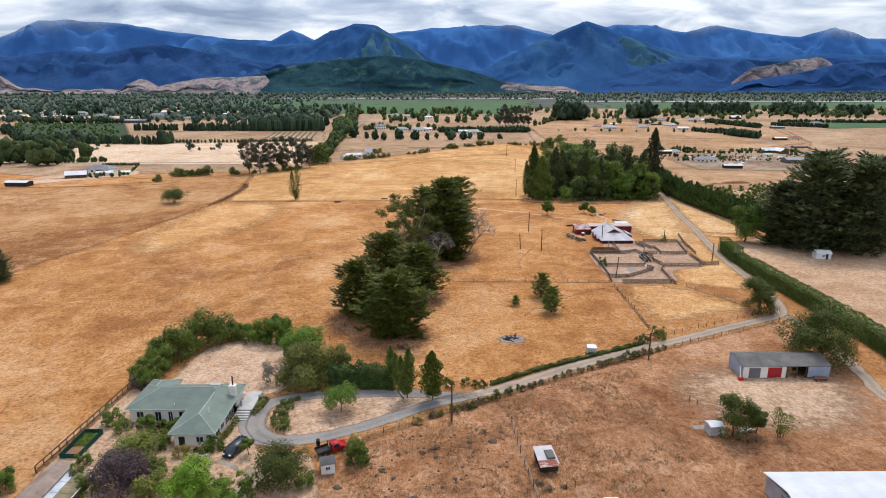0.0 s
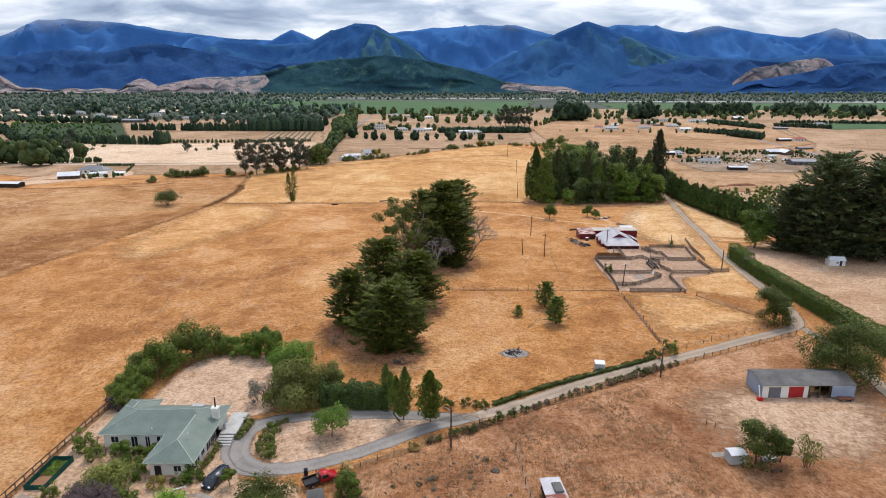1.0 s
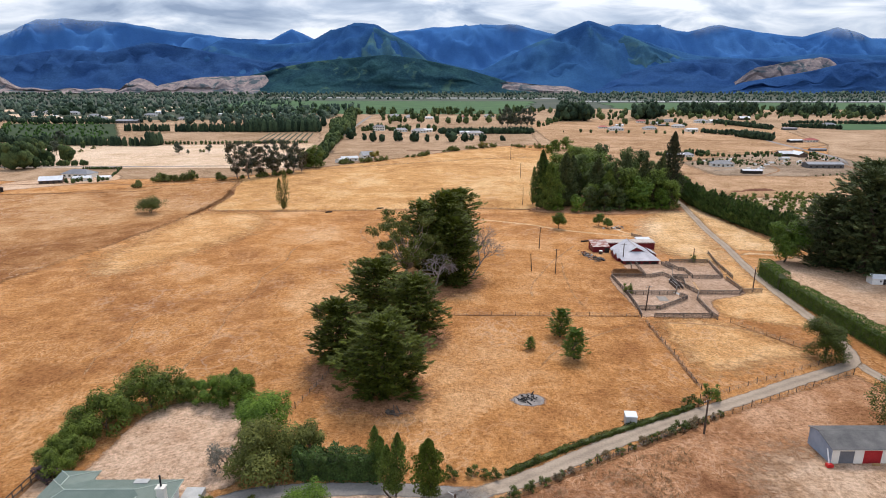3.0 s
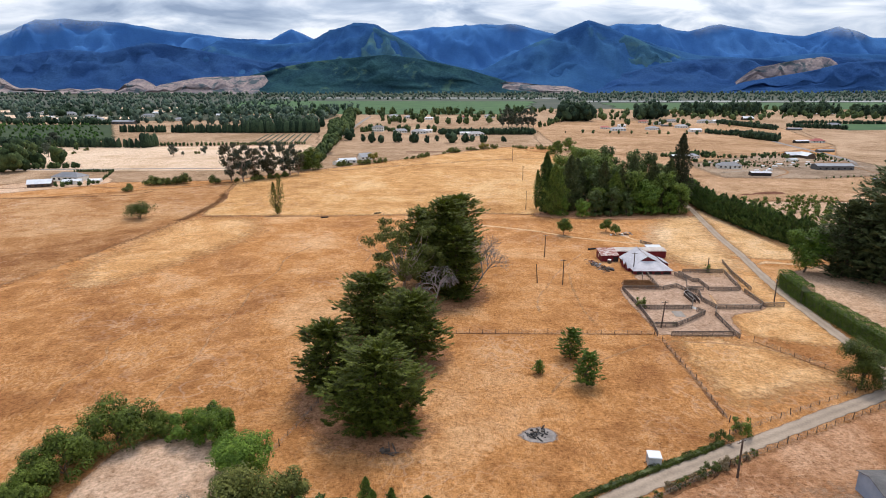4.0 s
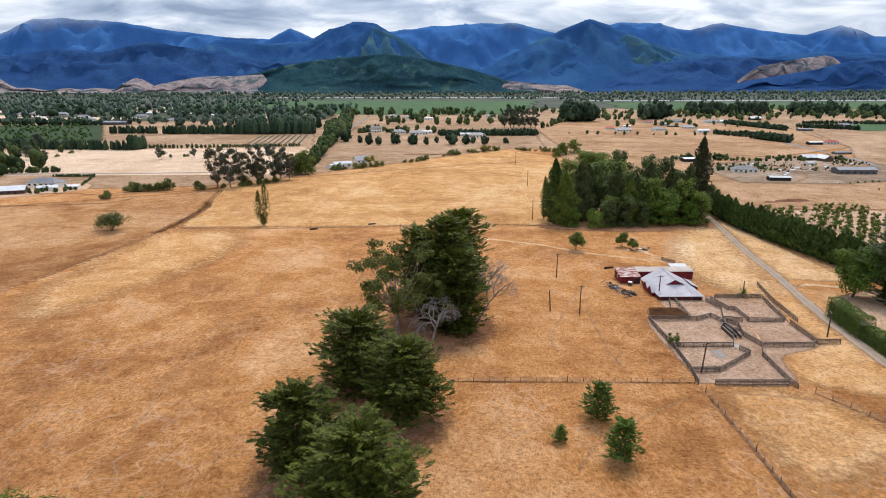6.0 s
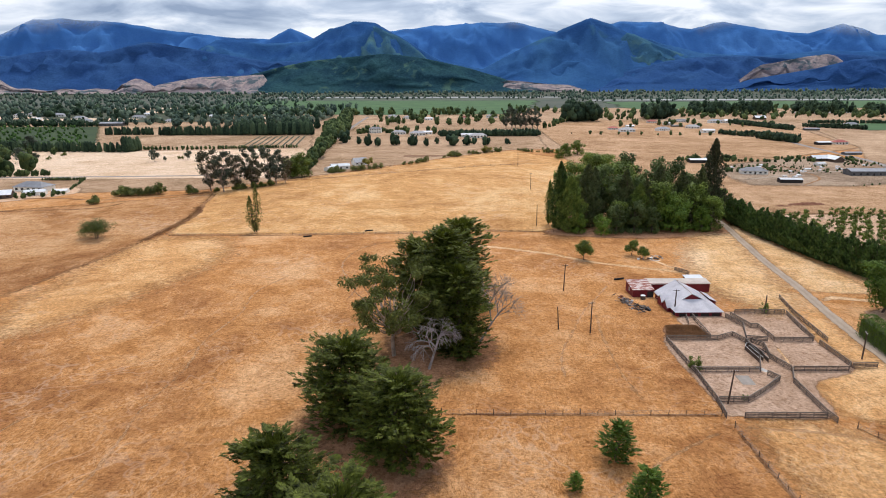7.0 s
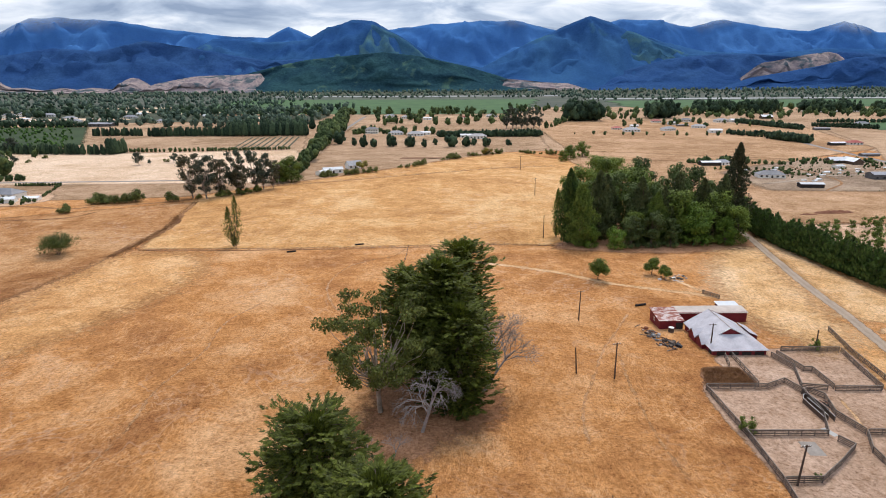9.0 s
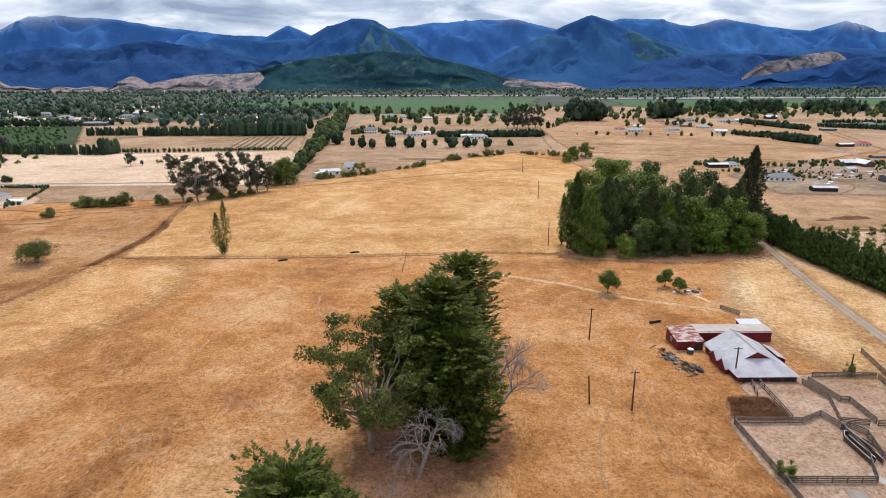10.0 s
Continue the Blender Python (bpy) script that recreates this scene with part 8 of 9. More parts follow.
tk = gable_hut("pump_shed", 46.0, 48.7, 4, 2.5, 2.0, 1.7, 0.25, "concrete", "pale_roof", "small pale iron pump shed under the trees", "shed", False, 0.08)
sl = thing("concrete_slab", 44.4, 50.4, 4, "pale concrete slab behind the pump shed", "slab")
part("slab", Shape().box(-1.3, -0.6, -0.1, 1.3, 0.6, 0.10), M["worn_concrete"], sl)
wt = thing("water_trough", 51.6, 48.9, 10, "white concrete water trough under the trees", "trough")
part("basin", bevelled(Shape().box(-1.3, -0.45, -0.1, 1.3, 0.45, 0.5), 0.06), M["worn_concrete"], wt)
part("rim", Shape().box(-1.36, -0.5, 0.5, 1.36, 0.5, 0.56), M["concrete"], wt)
bn = thing("garden_bench", 51.0, 45.6, 5, "dark timber bench under the tree", "bench")
part("seat", Shape().box(-0.9, -0.22, 0.42, 0.9, 0.22, 0.48), M["dark_timber"], bn)
for xx in (-0.75, 0.75):
    part("leg", Shape().box(xx - 0.05, -0.2, -0.1, xx + 0.05, 0.2, 0.42), M["dark_timber"], bn)
wb = thing("water_tank", 33.1, 82.2, -8, "white square water tank in the paddock", "tank")
part("tank", bevelled(Shape().box(-1.0, -1.0, -0.1, 1.0, 1.0, 1.75), 0.06), M["concrete"], wb)
part("lid", bevelled(Shape().box(-1.06, -1.06, 1.75, 1.06, 1.06, 1.9), 0.04), M["pale_roof"], wb)
part("outlet", Shape().tube((-1.0, 0.2, 0.3), (-1.4, 0.2, 0.1), 0.06, n=8), M["black_metal"], wb)

cv = thing("derelict_trailer_hut", 15.3, 39.2, 6, "derelict trailer hut with white and rust-red iron roof", "hut")
part("body", Shape().box(-1.35, -2.0, 0.45, 1.35, 2.1, 1.55), M["dark_fill"], cv, "dark rotten timber body")
part("roof", Shape().add([(-1.6, -1.0, 1.7), (1.6, -1.0, 1.7), (1.5, 2.5, 1.95), (-1.5, 2.5, 1.95), (-1.6, -1.0, 1.76), (1.6, -1.0, 1.76), (1.5, 2.5, 2.01), (-1.5, 2.5, 2.01)], [(3, 2, 1, 0), (4, 5, 6, 7), (0, 1, 5, 4), (1, 2, 6, 5), (2, 3, 7, 6), (3, 0, 4, 7)]), M["roof_grey"], cv, "pale grey painted iron roof")
part("roof", Shape().add([(-1.6, -2.3, 1.45), (1.6, -2.3, 1.45), (1.6, -0.95, 1.72), (-1.6, -0.95, 1.72), (-1.6, -2.3, 1.51), (1.6, -2.3, 1.51), (1.6, -0.95, 1.78), (-1.6, -0.95, 1.78)], [(3, 2, 1, 0), (4, 5, 6, 7), (0, 1, 5, 4), (1, 2, 6, 5), (2, 3, 7, 6), (3, 0, 4, 7)]), M["roof_rust"], cv, "rusted red iron roof sheet")
part("tarpaulin", bevelled(Shape().box(-0.1, -0.9, 1.80, 1.3, 1.4, 2.06), 0.10), M["roof_dark"], cv, "dark grey tarpaulin thrown over the roof")
part("drawbar", Shape().beam((-0.3, -2.0, 0.4), (0.2, -3.4, 0.3), 0.1, 0.1), M["rust"], cv)
for yy in (-1.0, 1.0):
    for xx in (-1.2, 1.2):
        wl_ = Shape().tube((xx - 0.1, yy, 0.35), (xx + 0.1, yy, 0.35), 0.36, n=14)
        part("wheel", bevelled(wl_, 0.04), M["rubber"], cv)
ws = thing("white_box", 22.8, 28.9, 0, "low white box in the paddock", "box")
part("box", bevelled(Shape().box(-1.0, -0.8, -0.1, 1.0, 0.8, 1.2), 0.04), M["white_paint"], ws)
part("lid", Shape().box(-1.06, -0.86, 1.2, 1.06, 0.86, 1.28), M["pale_roof"], ws)


# ---- woolshed ----
def woolshed():
    ox, oy = 71.0, 198.0
    ob = thing("woolshed", ox, oy + 1.3, 0, "old dark red woolshed with pale grey iron roof", "woolshed", z=ground_z(oy) - 1.1)
    zb = ground_z(189.5) - ground_z(oy)
    # main block: ridge runs north to south, sharp gable at the back, half-hip with a gablet in front
    xl, xr, yf, yb = -6.6, 6.0, -8.4, 8.0
    ev, rz_ = 2.7, 6.4
    part("wall", Shape().box(xl, yf, -0.5, xr, yb, ev).add([(xl, yb - 0.05, ev), (xr, yb - 0.05, ev), ((xl + xr) / 2, yb - 0.05, rz_ - 0.1), (xl, yb, ev), (xr, yb, ev), ((xl + xr) / 2, yb, rz_ - 0.1)], [(0, 1, 2), (5, 4, 3), (0, 2, 5, 3), (1, 4, 5, 2)]), M["red_wall"], ob, "dark red iron wall")
    xm = (xl + xr) / 2 - 0.6
    e = 0.45
    gy_ = yf + 4.2      # where the gablet stands
    gz = ev + (rz_ - ev) * 0.55
    sx0, sx1 = xm + (xl - e - xm) * 0.45, xm + (xr + e - xm) * 0.45

    def sheet(name, pts, material, label=""):
        n = len(pts)
        nrm = (Vector(pts[1]) - Vector(pts[0])).cross(Vector(pts[2]) - Vector(pts[0])).normalized() * 0.07
        top = [tuple(Vector(p) + nrm) for p in pts]
        s_ = Shape().add(list(pts) + top, [tuple(range(n - 1, -1, -1)), tuple(range(n, 2 * n))] + [(i, (i + 1) % n, n + (i + 1) % n, n + i) for i in range(n)])
        return part(name, s_, M[material], ob, label)

    sheet("roof", [(xl - e, yf - e, ev - 0.1), (sx0, gy_, gz), (xm, gy_, rz_), (xm, yb + e, rz_), (xl - e, yb + e, ev - 0.1)][::-1], "roof_grey")
    sheet("roof", [(xr + e, yf - e, ev - 0.1), (xr + e, yb + e, ev - 0.1), (xm, yb + e, rz_), (xm, gy_, rz_), (sx1, gy_, gz)], "roof_grey")
    sheet("roof", [(xl - e, yf - e, ev - 0.1), (xr + e, yf - e, ev - 0.1), (sx1, gy_, gz), (sx0, gy_, gz)], "roof_grey")
    part("gablet", Shape().add([(sx0 + 0.3, gy_ + 0.25, gz), (sx1 - 0.3, gy_ + 0.25, gz), (xm, gy_ + 0.25, rz_ - 0.25), (sx0 + 0.3, gy_ + 0.6, gz), (sx1 - 0.3, gy_ + 0.6, gz), (xm, gy_ + 0.6, rz_ - 0.25)], [(0, 1, 2), (5, 4, 3), (0, 2, 5, 3), (2, 1, 4, 5)]), M["red_wall"], ob)
    for s_ in (-1, 1):
        sx = sx0 if s_ < 0 else sx1
        part("barge_board", Shape().beam((sx, gy_ - 0.04, gz + 0.02), (xm, gy_ - 0.04, rz_ + 0.05), 0.14, 0.24), M["white_paint"], ob)
    part("ridge_cap", Shape().tube((xm, gy_, rz_ + 0.07), (xm, yb + e, rz_ + 0.07), 0.1, n=6), M["roof_cream"], ob)
    # two small gabled bays on the west side and a lean-to on the east
    for yy in (1.6, -2.6):
        bw, bz, br = 1.9, 2.9, 4.1
        part("bay_wall", Shape().add([(xl - 0.9, yy - bw, -0.3), (xl - 0.9, yy + bw, -0.3), (xl - 0.9, yy + bw, bz - 0.5), (xl - 0.9, yy, br - 0.3), (xl - 0.9, yy - bw, bz - 0.5), (xl + 0.4, yy - bw, -0.3), (xl + 0.4, yy + bw, -0.3), (xl + 0.4, yy + bw, bz - 0.5), (xl + 0.4, yy, br - 0.3), (xl + 0.4, yy - bw, bz - 0.5)],
             [(4, 3, 2, 1, 0), (5, 6, 7, 8, 9), (0, 1, 6, 5), (1, 2, 7, 6), (2, 3, 8, 7), (3, 4, 9, 8), (4, 0, 5, 9)]), M["red_wall"], ob)
        for s_ in (-1, 1):
            pts = [(xl - 1.2, yy + s_ * (bw + 0.3), bz - 0.55), (xl - 1.2, yy, br), (xl + 2.6, yy, br), (xl + 0.5, yy + s_ * (bw + 0.3), bz - 0.55 + 0.4)]
            sheet("bay_roof", pts if s_ < 0 else pts[::-1], "roof_grey")
    sheet("lean_to_roof", [(xr, -0.4, 3.4), (xr + 2.2, -0.4, 2.5), (xr + 2.2, 6.2, 2.5), (xr, 6.2, 3.4)], "roof_grey")
    part("lean_to_wall", Shape().box(xr, -0.2, -0.4, xr + 2.0, 6.0, 2.4), M["red_wall"], ob)
    # flat dark panels paint the shade of doorway and eaves on solid walls
    part("doorway", Shape().box(xl - 0.05, -7.6, 1.0, xl + 0.05, -6.2, 2.5), M["dark_fill"], ob, "dark panel standing in for the shade of a doorway")
    for x in (-4.6, -1.6, 1.4, 4.4):
        part("opening", Shape().box(x - 1.1, yf - 0.04, 1.2, x + 1.1, yf + 0.05, 2.2), M["dark_fill"], ob, "dark panel painting the shade under the eaves")
    lw = thing("shed_wing", 71.0, 214.0, 0, "long low dark red wing behind the woolshed", "shed")
    part("wall", Shape().box(-7.0, -1.6, -0.4, 12.0, 2.0, 2.9), M["red_wall"], lw)
    part("roof", Shape().add([(-7.2, -1.9, 2.75), (12.2, -1.9, 2.75), (12.2, 2.3, 3.25), (-7.2, 2.3, 3.25), (-7.2, -1.9, 2.83), (12.2, -1.9, 2.83), (12.2, 2.3, 3.33), (-7.2, 2.3, 3.33)], [(3, 2, 1, 0), (4, 5, 6, 7), (0, 1, 5, 4), (1, 2, 6, 5), (2, 3, 7, 6), (3, 0, 4, 7)]), M["roof_cream"], lw)
    rw = thing("shed_annex", 60.9, 211.8, 0, "dark red annex with rust-streaked white roof", "shed")
    part("wall", Shape().box(-3.1, -4.0, -0.4, 3.1, 3.4, 2.5).add([(-3.1, -4.0, 2.5), (-3.1, 3.4, 2.5), (-3.1, 3.4, 3.2), (-3.02, -4.0, 2.5), (-3.02, 3.4, 2.5), (-3.02, 3.4, 3.2)], [(0, 2, 1), (3, 4, 5), (0, 3, 5, 2)]), M["red_wall"], rw)
    part("roof", Shape().add([(-3.4, -4.3, 2.45), (3.3, -4.3, 2.45), (3.3, 3.7, 3.25), (-3.4, 3.7, 3.25), (-3.4, -4.3, 2.53), (3.3, -4.3, 2.53), (3.3, 3.7, 3.33), (-3.4, 3.7, 3.33)], [(3, 2, 1, 0), (4, 5, 6, 7), (0, 1, 5, 4), (1, 2, 6, 5), (2, 3, 7, 6), (3, 0, 4, 7)]), M["roof_rust"], rw)
    window(rw, -3.1, 0.0, 0.9, 0.9, 1.0, "w")
    part("opening", Shape().box(1.2, -4.05, -0.1, 3.0, -3.95, 1.9), M["dark_fill"], rw, "dark panel standing in for the shade of an open bay")
    bx = thing("white_roof_store", 80.0, 217.4, 0, "small store with bright white roof", "shed")
    part("wall", Shape().box(-2.6, -1.4, -0.4, 2.6, 2.0, 3.0), M["red_wall"], bx)
    part("roof", Shape().add([(-2.9, -1.7, 3.0), (2.9, -1.7, 3.0), (2.9, 2.3, 3.4), (-2.9, 2.3, 3.4), (-2.9, -1.7, 3.08), (2.9, -1.7, 3.08), (2.9, 2.3, 3.48), (-2.9, 2.3, 3.48)], [(3, 2, 1, 0), (4, 5, 6, 7), (0, 1, 5, 4), (1, 2, 6, 5), (2, 3, 7, 6), (3, 0, 4, 7)]), M["roof_white"], bx)


woolshed()


# ---- fences ----
post_mesh = bevelled(Shape().box(-0.075, -0.075, -0.35, 0.075, 0.075, 1.3), 0.015, 1).mesh("post", M["grey_timber"])
thin_post_mesh = Shape().tube((0, 0, -0.3), (0, 0, 1.15), 0.07, 0.06, 7).mesh("post", M["dark_timber"])
rail_mesh = Shape().box(0, -0.02, -0.105, 1, 0.025, 0.105).mesh("rail", M["grey_timber"])
top_rail_mesh = Shape().box(0, -0.055, -0.02, 1, 0.055, 0.025).mesh("top_rail", two_tone("pale_weathered_cap_rail", (0.17, 0.145, 0.125), (0.32, 0.275, 0.24), 0.9, 0.9, 7, rand=0.15))
wire_mesh = Shape().tube((0, 0, 0), (1, 0, 0), 0.016, n=4, cap=False).mesh("wire", M["wire"])


def laid(name, me, parent, a, b):
    """A bar of unit length laid from a to b under its fence."""
    ob = new(name, me)
    ob.parent = parent
    d = Vector(b) - Vector(a)
    q = Vector((1, 0, 0)).rotation_difference(d.normalized())
    ob.matrix_basis = Matrix.LocRotScale(Vector(a), q, Vector((d.length, 1, 1)))
    return ob


def yard_fence(pts, bay=2.6, rails=4, label="weathered grey timber rail fence of the stock yards"):
    x0, y0 = pts[0]
    ob = thing("yard_fence", x0, y0, 0, label, "fence", "stock yard fences")
    z0 = ground_z(y0)
    first = True
    for (ax, ay), (bx, by) in zip(pts[:-1], pts[1:]):
        ln = math.dist((ax, ay), (bx, by))
        n = max(1, round(ln / bay))
        P = [(ax + (bx - ax) * i / n - x0, ay + (by - ay) * i / n - y0) for i in range(n + 1)]
        P = [(p[0], p[1], ground_z(p[1] + y0) - z0) for p in P]
        for i, p in enumerate(P):
            if i or first:
                o = new("post", post_mesh); o.parent = ob
                o.matrix_basis = pose(*p, random.uniform(-2, 2), random.uniform(-2, 2), math.degrees(math.atan2(by - ay, bx - ax)))
        first = False
        for p, q in zip(P[:-1], P[1:]):
            for k in range(rails):
                h = 0.2 + k * 0.96 / (rails - 1)
                laid("rail", rail_mesh, ob, (p[0], p[1], p[2] + h + random.uniform(-0.02, 0.02)), (q[0], q[1], q[2] + h + random.uniform(-0.02, 0.02)))
            laid("top_rail", top_rail_mesh, ob, (p[0], p[1], p[2] + 1.32), (q[0], q[1], q[2] + 1.32))
    return ob


random.seed(12)
yard_fence([(53.0, 136.4), (54.1, 142.8), (55.1, 155.5), (55.4, 173.8)])
yard_fence([(56.5, 136.4), (71.8, 136.2)])
yard_fence([(76.6, 156.0), (73.8, 150.6), (72.4, 137.2), (72.6, 134.4)])
yard_fence([(55.6, 174.2), (68.2, 174.0), (73.2, 176.6), (74.4, 171.8), (72.8, 162.6)])
yard_fence([(75.8, 172.2), (77.4, 169.5), (75.3, 162.9), (76.6, 156.4)])
yard_fence([(74.0, 171.6), (75.6, 172.4)])
yard_fence([(73.9, 170.5), (74.1, 163.2)])
yard_fence([(55.3, 156.2), (69.6, 156.0), (72.4, 161.8)])
yard_fence([(54.4, 142.6), (60.2, 142.6), (66, 147.0), (71.4, 151.6), (70.2, 154.2)])
yard_fence([(77.0, 156.2), (89.0, 156.0), (90.4, 157.8)])
yard_fence([(91.0, 157.7), (96.6, 157.8)])
yard_fence([(91.8, 171.0), (91.4, 164.8), (90.9, 158.0)])
yard_fence([(95.4, 192.0), (93.4, 183.0), (91.6, 173.0)])
yard_fence([(101.0, 205.6), (97.4, 191.0), (94.6, 172.4)])
yard_fence([(81.7, 172.8), (91.0, 172.5)])
yard_fence([(81.6, 193.0), (95.2, 192.4)])
yard_fence([(77.6, 189.8), (78.9, 182.8), (75.4, 174.0), (80.2, 173.0)])
yard_fence([(79.4, 190.8), (80.6, 182.0), (82.4, 182.0), (81.9, 173.6)])
yard_fence([(68.4, 189.8), (66.9, 175.0)], rails=3)
yard_fence([(66.6, 189.6), (65.2, 184.4)], rails=3)
yard_fence([(81.4, 236.5), (84.4, 231.5)], rails=4, label="short weathered timber rail fence behind the woolshed")
cs = thing("concrete_pad", 64.4, 152.0, -4, "pale concrete pad in the stock yards", "slab")
part("slab", bevelled(Shape().box(-1.4, -2.1, -0.1, 1.4, 2.1, 0.08), 0.03), M["worn_concrete"], cs)
cs = thing("concrete_pad", 70.6, 157.4, 20, "small pale concrete pad by the race", "slab")
part("slab", bevelled(Shape().box(-0.6, -1.6, -0.1, 0.6, 1.2, 0.08), 0.03), M["concrete"], cs)
patch("dung_mound_base", [(56.2, 175.8), (66.6, 175.6), (67.0, 183.6), (59.0, 184.0)], M["earth"], "dark brown weedy ground beside the yards", 0.04, category="ground", feather=0.8, cell=0.7)


def wire_fence(pts, gap=4.0, wires=4, label="post and wire farm fence", height=1.05, name="wire_fence", group="farm fences"):
    x0, y0 = pts[0]
    ob = thing(name, x0, y0, 0, label, "fence", group)
    z0 = ground_z(y0)
    first = True
    for (ax, ay), (bx, by) in zip(pts[:-1], pts[1:]):
        n = max(1, round(math.dist((ax, ay), (bx, by)) / gap))
        for i in range(0 if first else 1, n + 1):
            x, y = ax + (bx - ax) * i / n, ay + (by - ay) * i / n
            o = new("post", thin_post_mesh); o.parent = ob
            s_ = 1.25 if i in (0, n) else random.uniform(0.85, 1.05)
            o.matrix_basis = pose(x - x0, y - y0, ground_z(y) - z0, random.uniform(-4, 4), random.uniform(-4, 4), 0) @ Matrix.Diagonal((s_, s_, s_, 1))
        first = False
        for k in range(wires):
            h = 0.25 + (height - 0.3) * k / max(1, wires - 1)
            laid("wire", wire_mesh, ob, (ax - x0, ay - y0, ground_z(ay) - z0 + h), (bx - x0, by - y0, ground_z(by) - z0 + h))
    return ob


wire_fence([(-0.4, 138.6), (26, 138.2), (52.6, 137.4)], 3.4)
wire_fence([(53.0, 133.0), (52.4, 112), (51.4, 95.0)], 3.0)
wire_fence([(75.1, 132.6), (84.4, 114.4)], 3.2)
wire_fence([(49.2, 90.4), (64, 97.6), (82, 106.2), (87.4, 110.5)], 2.8)
wire_fence([(46.0, 81.8), (58, 88.0), (74.6, 96.0), (86.6, 101.6)], 2.8)
wire_fence([(-16.0, 46.0), (-6.0, 52.4), (6, 59.6), (24, 69.8), (45, 81.4)], 3.2)
wire_fence([(-122, 294.2), (-66, 293.6), (-14, 296), (17.4, 299), (50, 296.5)], 5.0)
wire_fence([(-12.6, 296), (-12.8, 274.6)], 3.0)
wire_fence([(-24.8, 103.0), (-28.5, 88.0), (-33.0, 74.0)], 3.0)
wire_fence([(11.5, 52.0), (11.8, 43.0), (12.6, 34.0), (13.6, 24.0)], 3.0)
wire_fence([(-120, 440), (-60, 470), (40, 520), (90, 530)], 8.0)
for x, y in ((17.4, 33.6), (18.7, 33.8), (46.4, 60.0), (47.3, 58.6)):
    o = thing("fence_post", x, y, 0, "single weathered timber fence post", "post")
    part("post", thin_post_mesh, None, o)
bf = thing("board_fence", -63.6, 38.0, 0, "dark timber fence with top rail beside the garden", "fence")
for i in range(17):
    y = 38.0 + i * 1.95
    o = new("post", post_mesh); o.parent = bf
    o.matrix_basis = pose(i * 0.03, y - 38.0, ground_z(y) - ground_z(38.0))
for h in (0.45, 1.28):
    laid("rail", rail_mesh, bf, (0, 0, h), (0.48, 31.2, h + ground_z(69.2) - ground_z(38)))


# ---- power poles ----
def pole(x, y, h, arm=True, lean=(0, 0), rz=0, lamp=False):
    ob = thing("power_pole", x, y, rz, "dark timber power pole" + (" with cross-arm" if arm else " with bare top"), "power pole")
    top = Vector((lean[0], lean[1], h))
    part("pole", Shape().tube((0, 0, -0.5), top, 0.19, 0.13, 10), M["dark_timber"], ob)
    if arm:
        a = part("cross_arm", Shape().beam(top + Vector((-0.95, 0.14, -0.35)), top + Vector((0.95, 0.14, -0.35)), 0.1, 0.12), M["dark_timber"], ob)
        for q in (-0.8, -0.3, 0.3, 0.8):
            part("insulator", Shape().tube(top + Vector((q, 0.14, -0.28)), top + Vector((q, 0.14, -0.08)), 0.05, 0.035, 7), M["white_paint"], a)
    if lamp:
        part("bracket", Shape().beam(top + Vector((0, 0, -0.3)), top + Vector((-0.9, 0.3, 0.1)), 0.07, 0.07), M["white_paint"], ob)
    return ob


pole(0.8, 52.6, 7.3, False, lamp=True)
pole(44.9, 78.6, 6.6, True, rz=30)
pole(96.2, 162.2, 6.8, True, rz=70)
pole(55.9, 142.0, 7.2, True, (0.5, 0), rz=10)
pole(37.9, 179.2, 8.5, True, rz=5)
pole(30.3, 182.0, 6.2, False, (-0.5, 0.1))
pole(38.1, 214.6, 8.6, True, (0.2, 0))
pole(65.0, 193.6, 7.0, True)
pole(90.6, 194.0, 5.0, False)
pole(44.4, 309.5, 10.0, False)
pole(56.1, 409.0, 10.0, True)
pole(61.0, 512.0, 10.5, True)

# ---- shrubs and heaps about the yards ----
again(sr, 55.9, 157.6, 30, 1.0, 1.15, "green shrub against the yard fence")
again(sr, 90.2, 193.8, 130, 0.85, 1.0, "green shrub against the yard fence")
again(sr, 60.0, 143.4, 230, 0.4, label="small green weed against the yard fence")


def junk_heap(x, y, n, spread, label, mats, seed, size=1.0):
    ob = thing("junk_heap", x, y, 0, label, "junk heap")
    rr = random.Random(seed)
    for i in range(n):
        px, py = rr.gauss(0, spread[0]), rr.gauss(0, spread[1])
        zz = rr.uniform(0.1, 0.6) * size
        if rr.random() < 0.6:
            an = rr.uniform(0, math.pi)
            ln = rr.uniform(0.6, 1.9) * size
            part("bar", Shape().beam((px - math.cos(an) * ln, py - math.sin(an) * ln, zz - 0.05), (px + math.cos(an) * ln, py + math.sin(an) * ln, zz + rr.uniform(0, 0.5) * size * size), rr.uniform(0.06, 0.25), rr.uniform(0.06, 0.2)), M[rr.choice(mats)], ob)
        else:
            s_ = rr.uniform(0.25, 0.7) * size
            part("lump", bevelled(Shape().box(-s_, -s_ * 0.7, -0.05, s_, s_ * 0.7, s_, pose(px, py, 0, rr.uniform(-15, 15), rr.uniform(-15, 15), rr.uniform(0, 180))), 0.08), M[rr.choice(mats)], ob)
    return ob


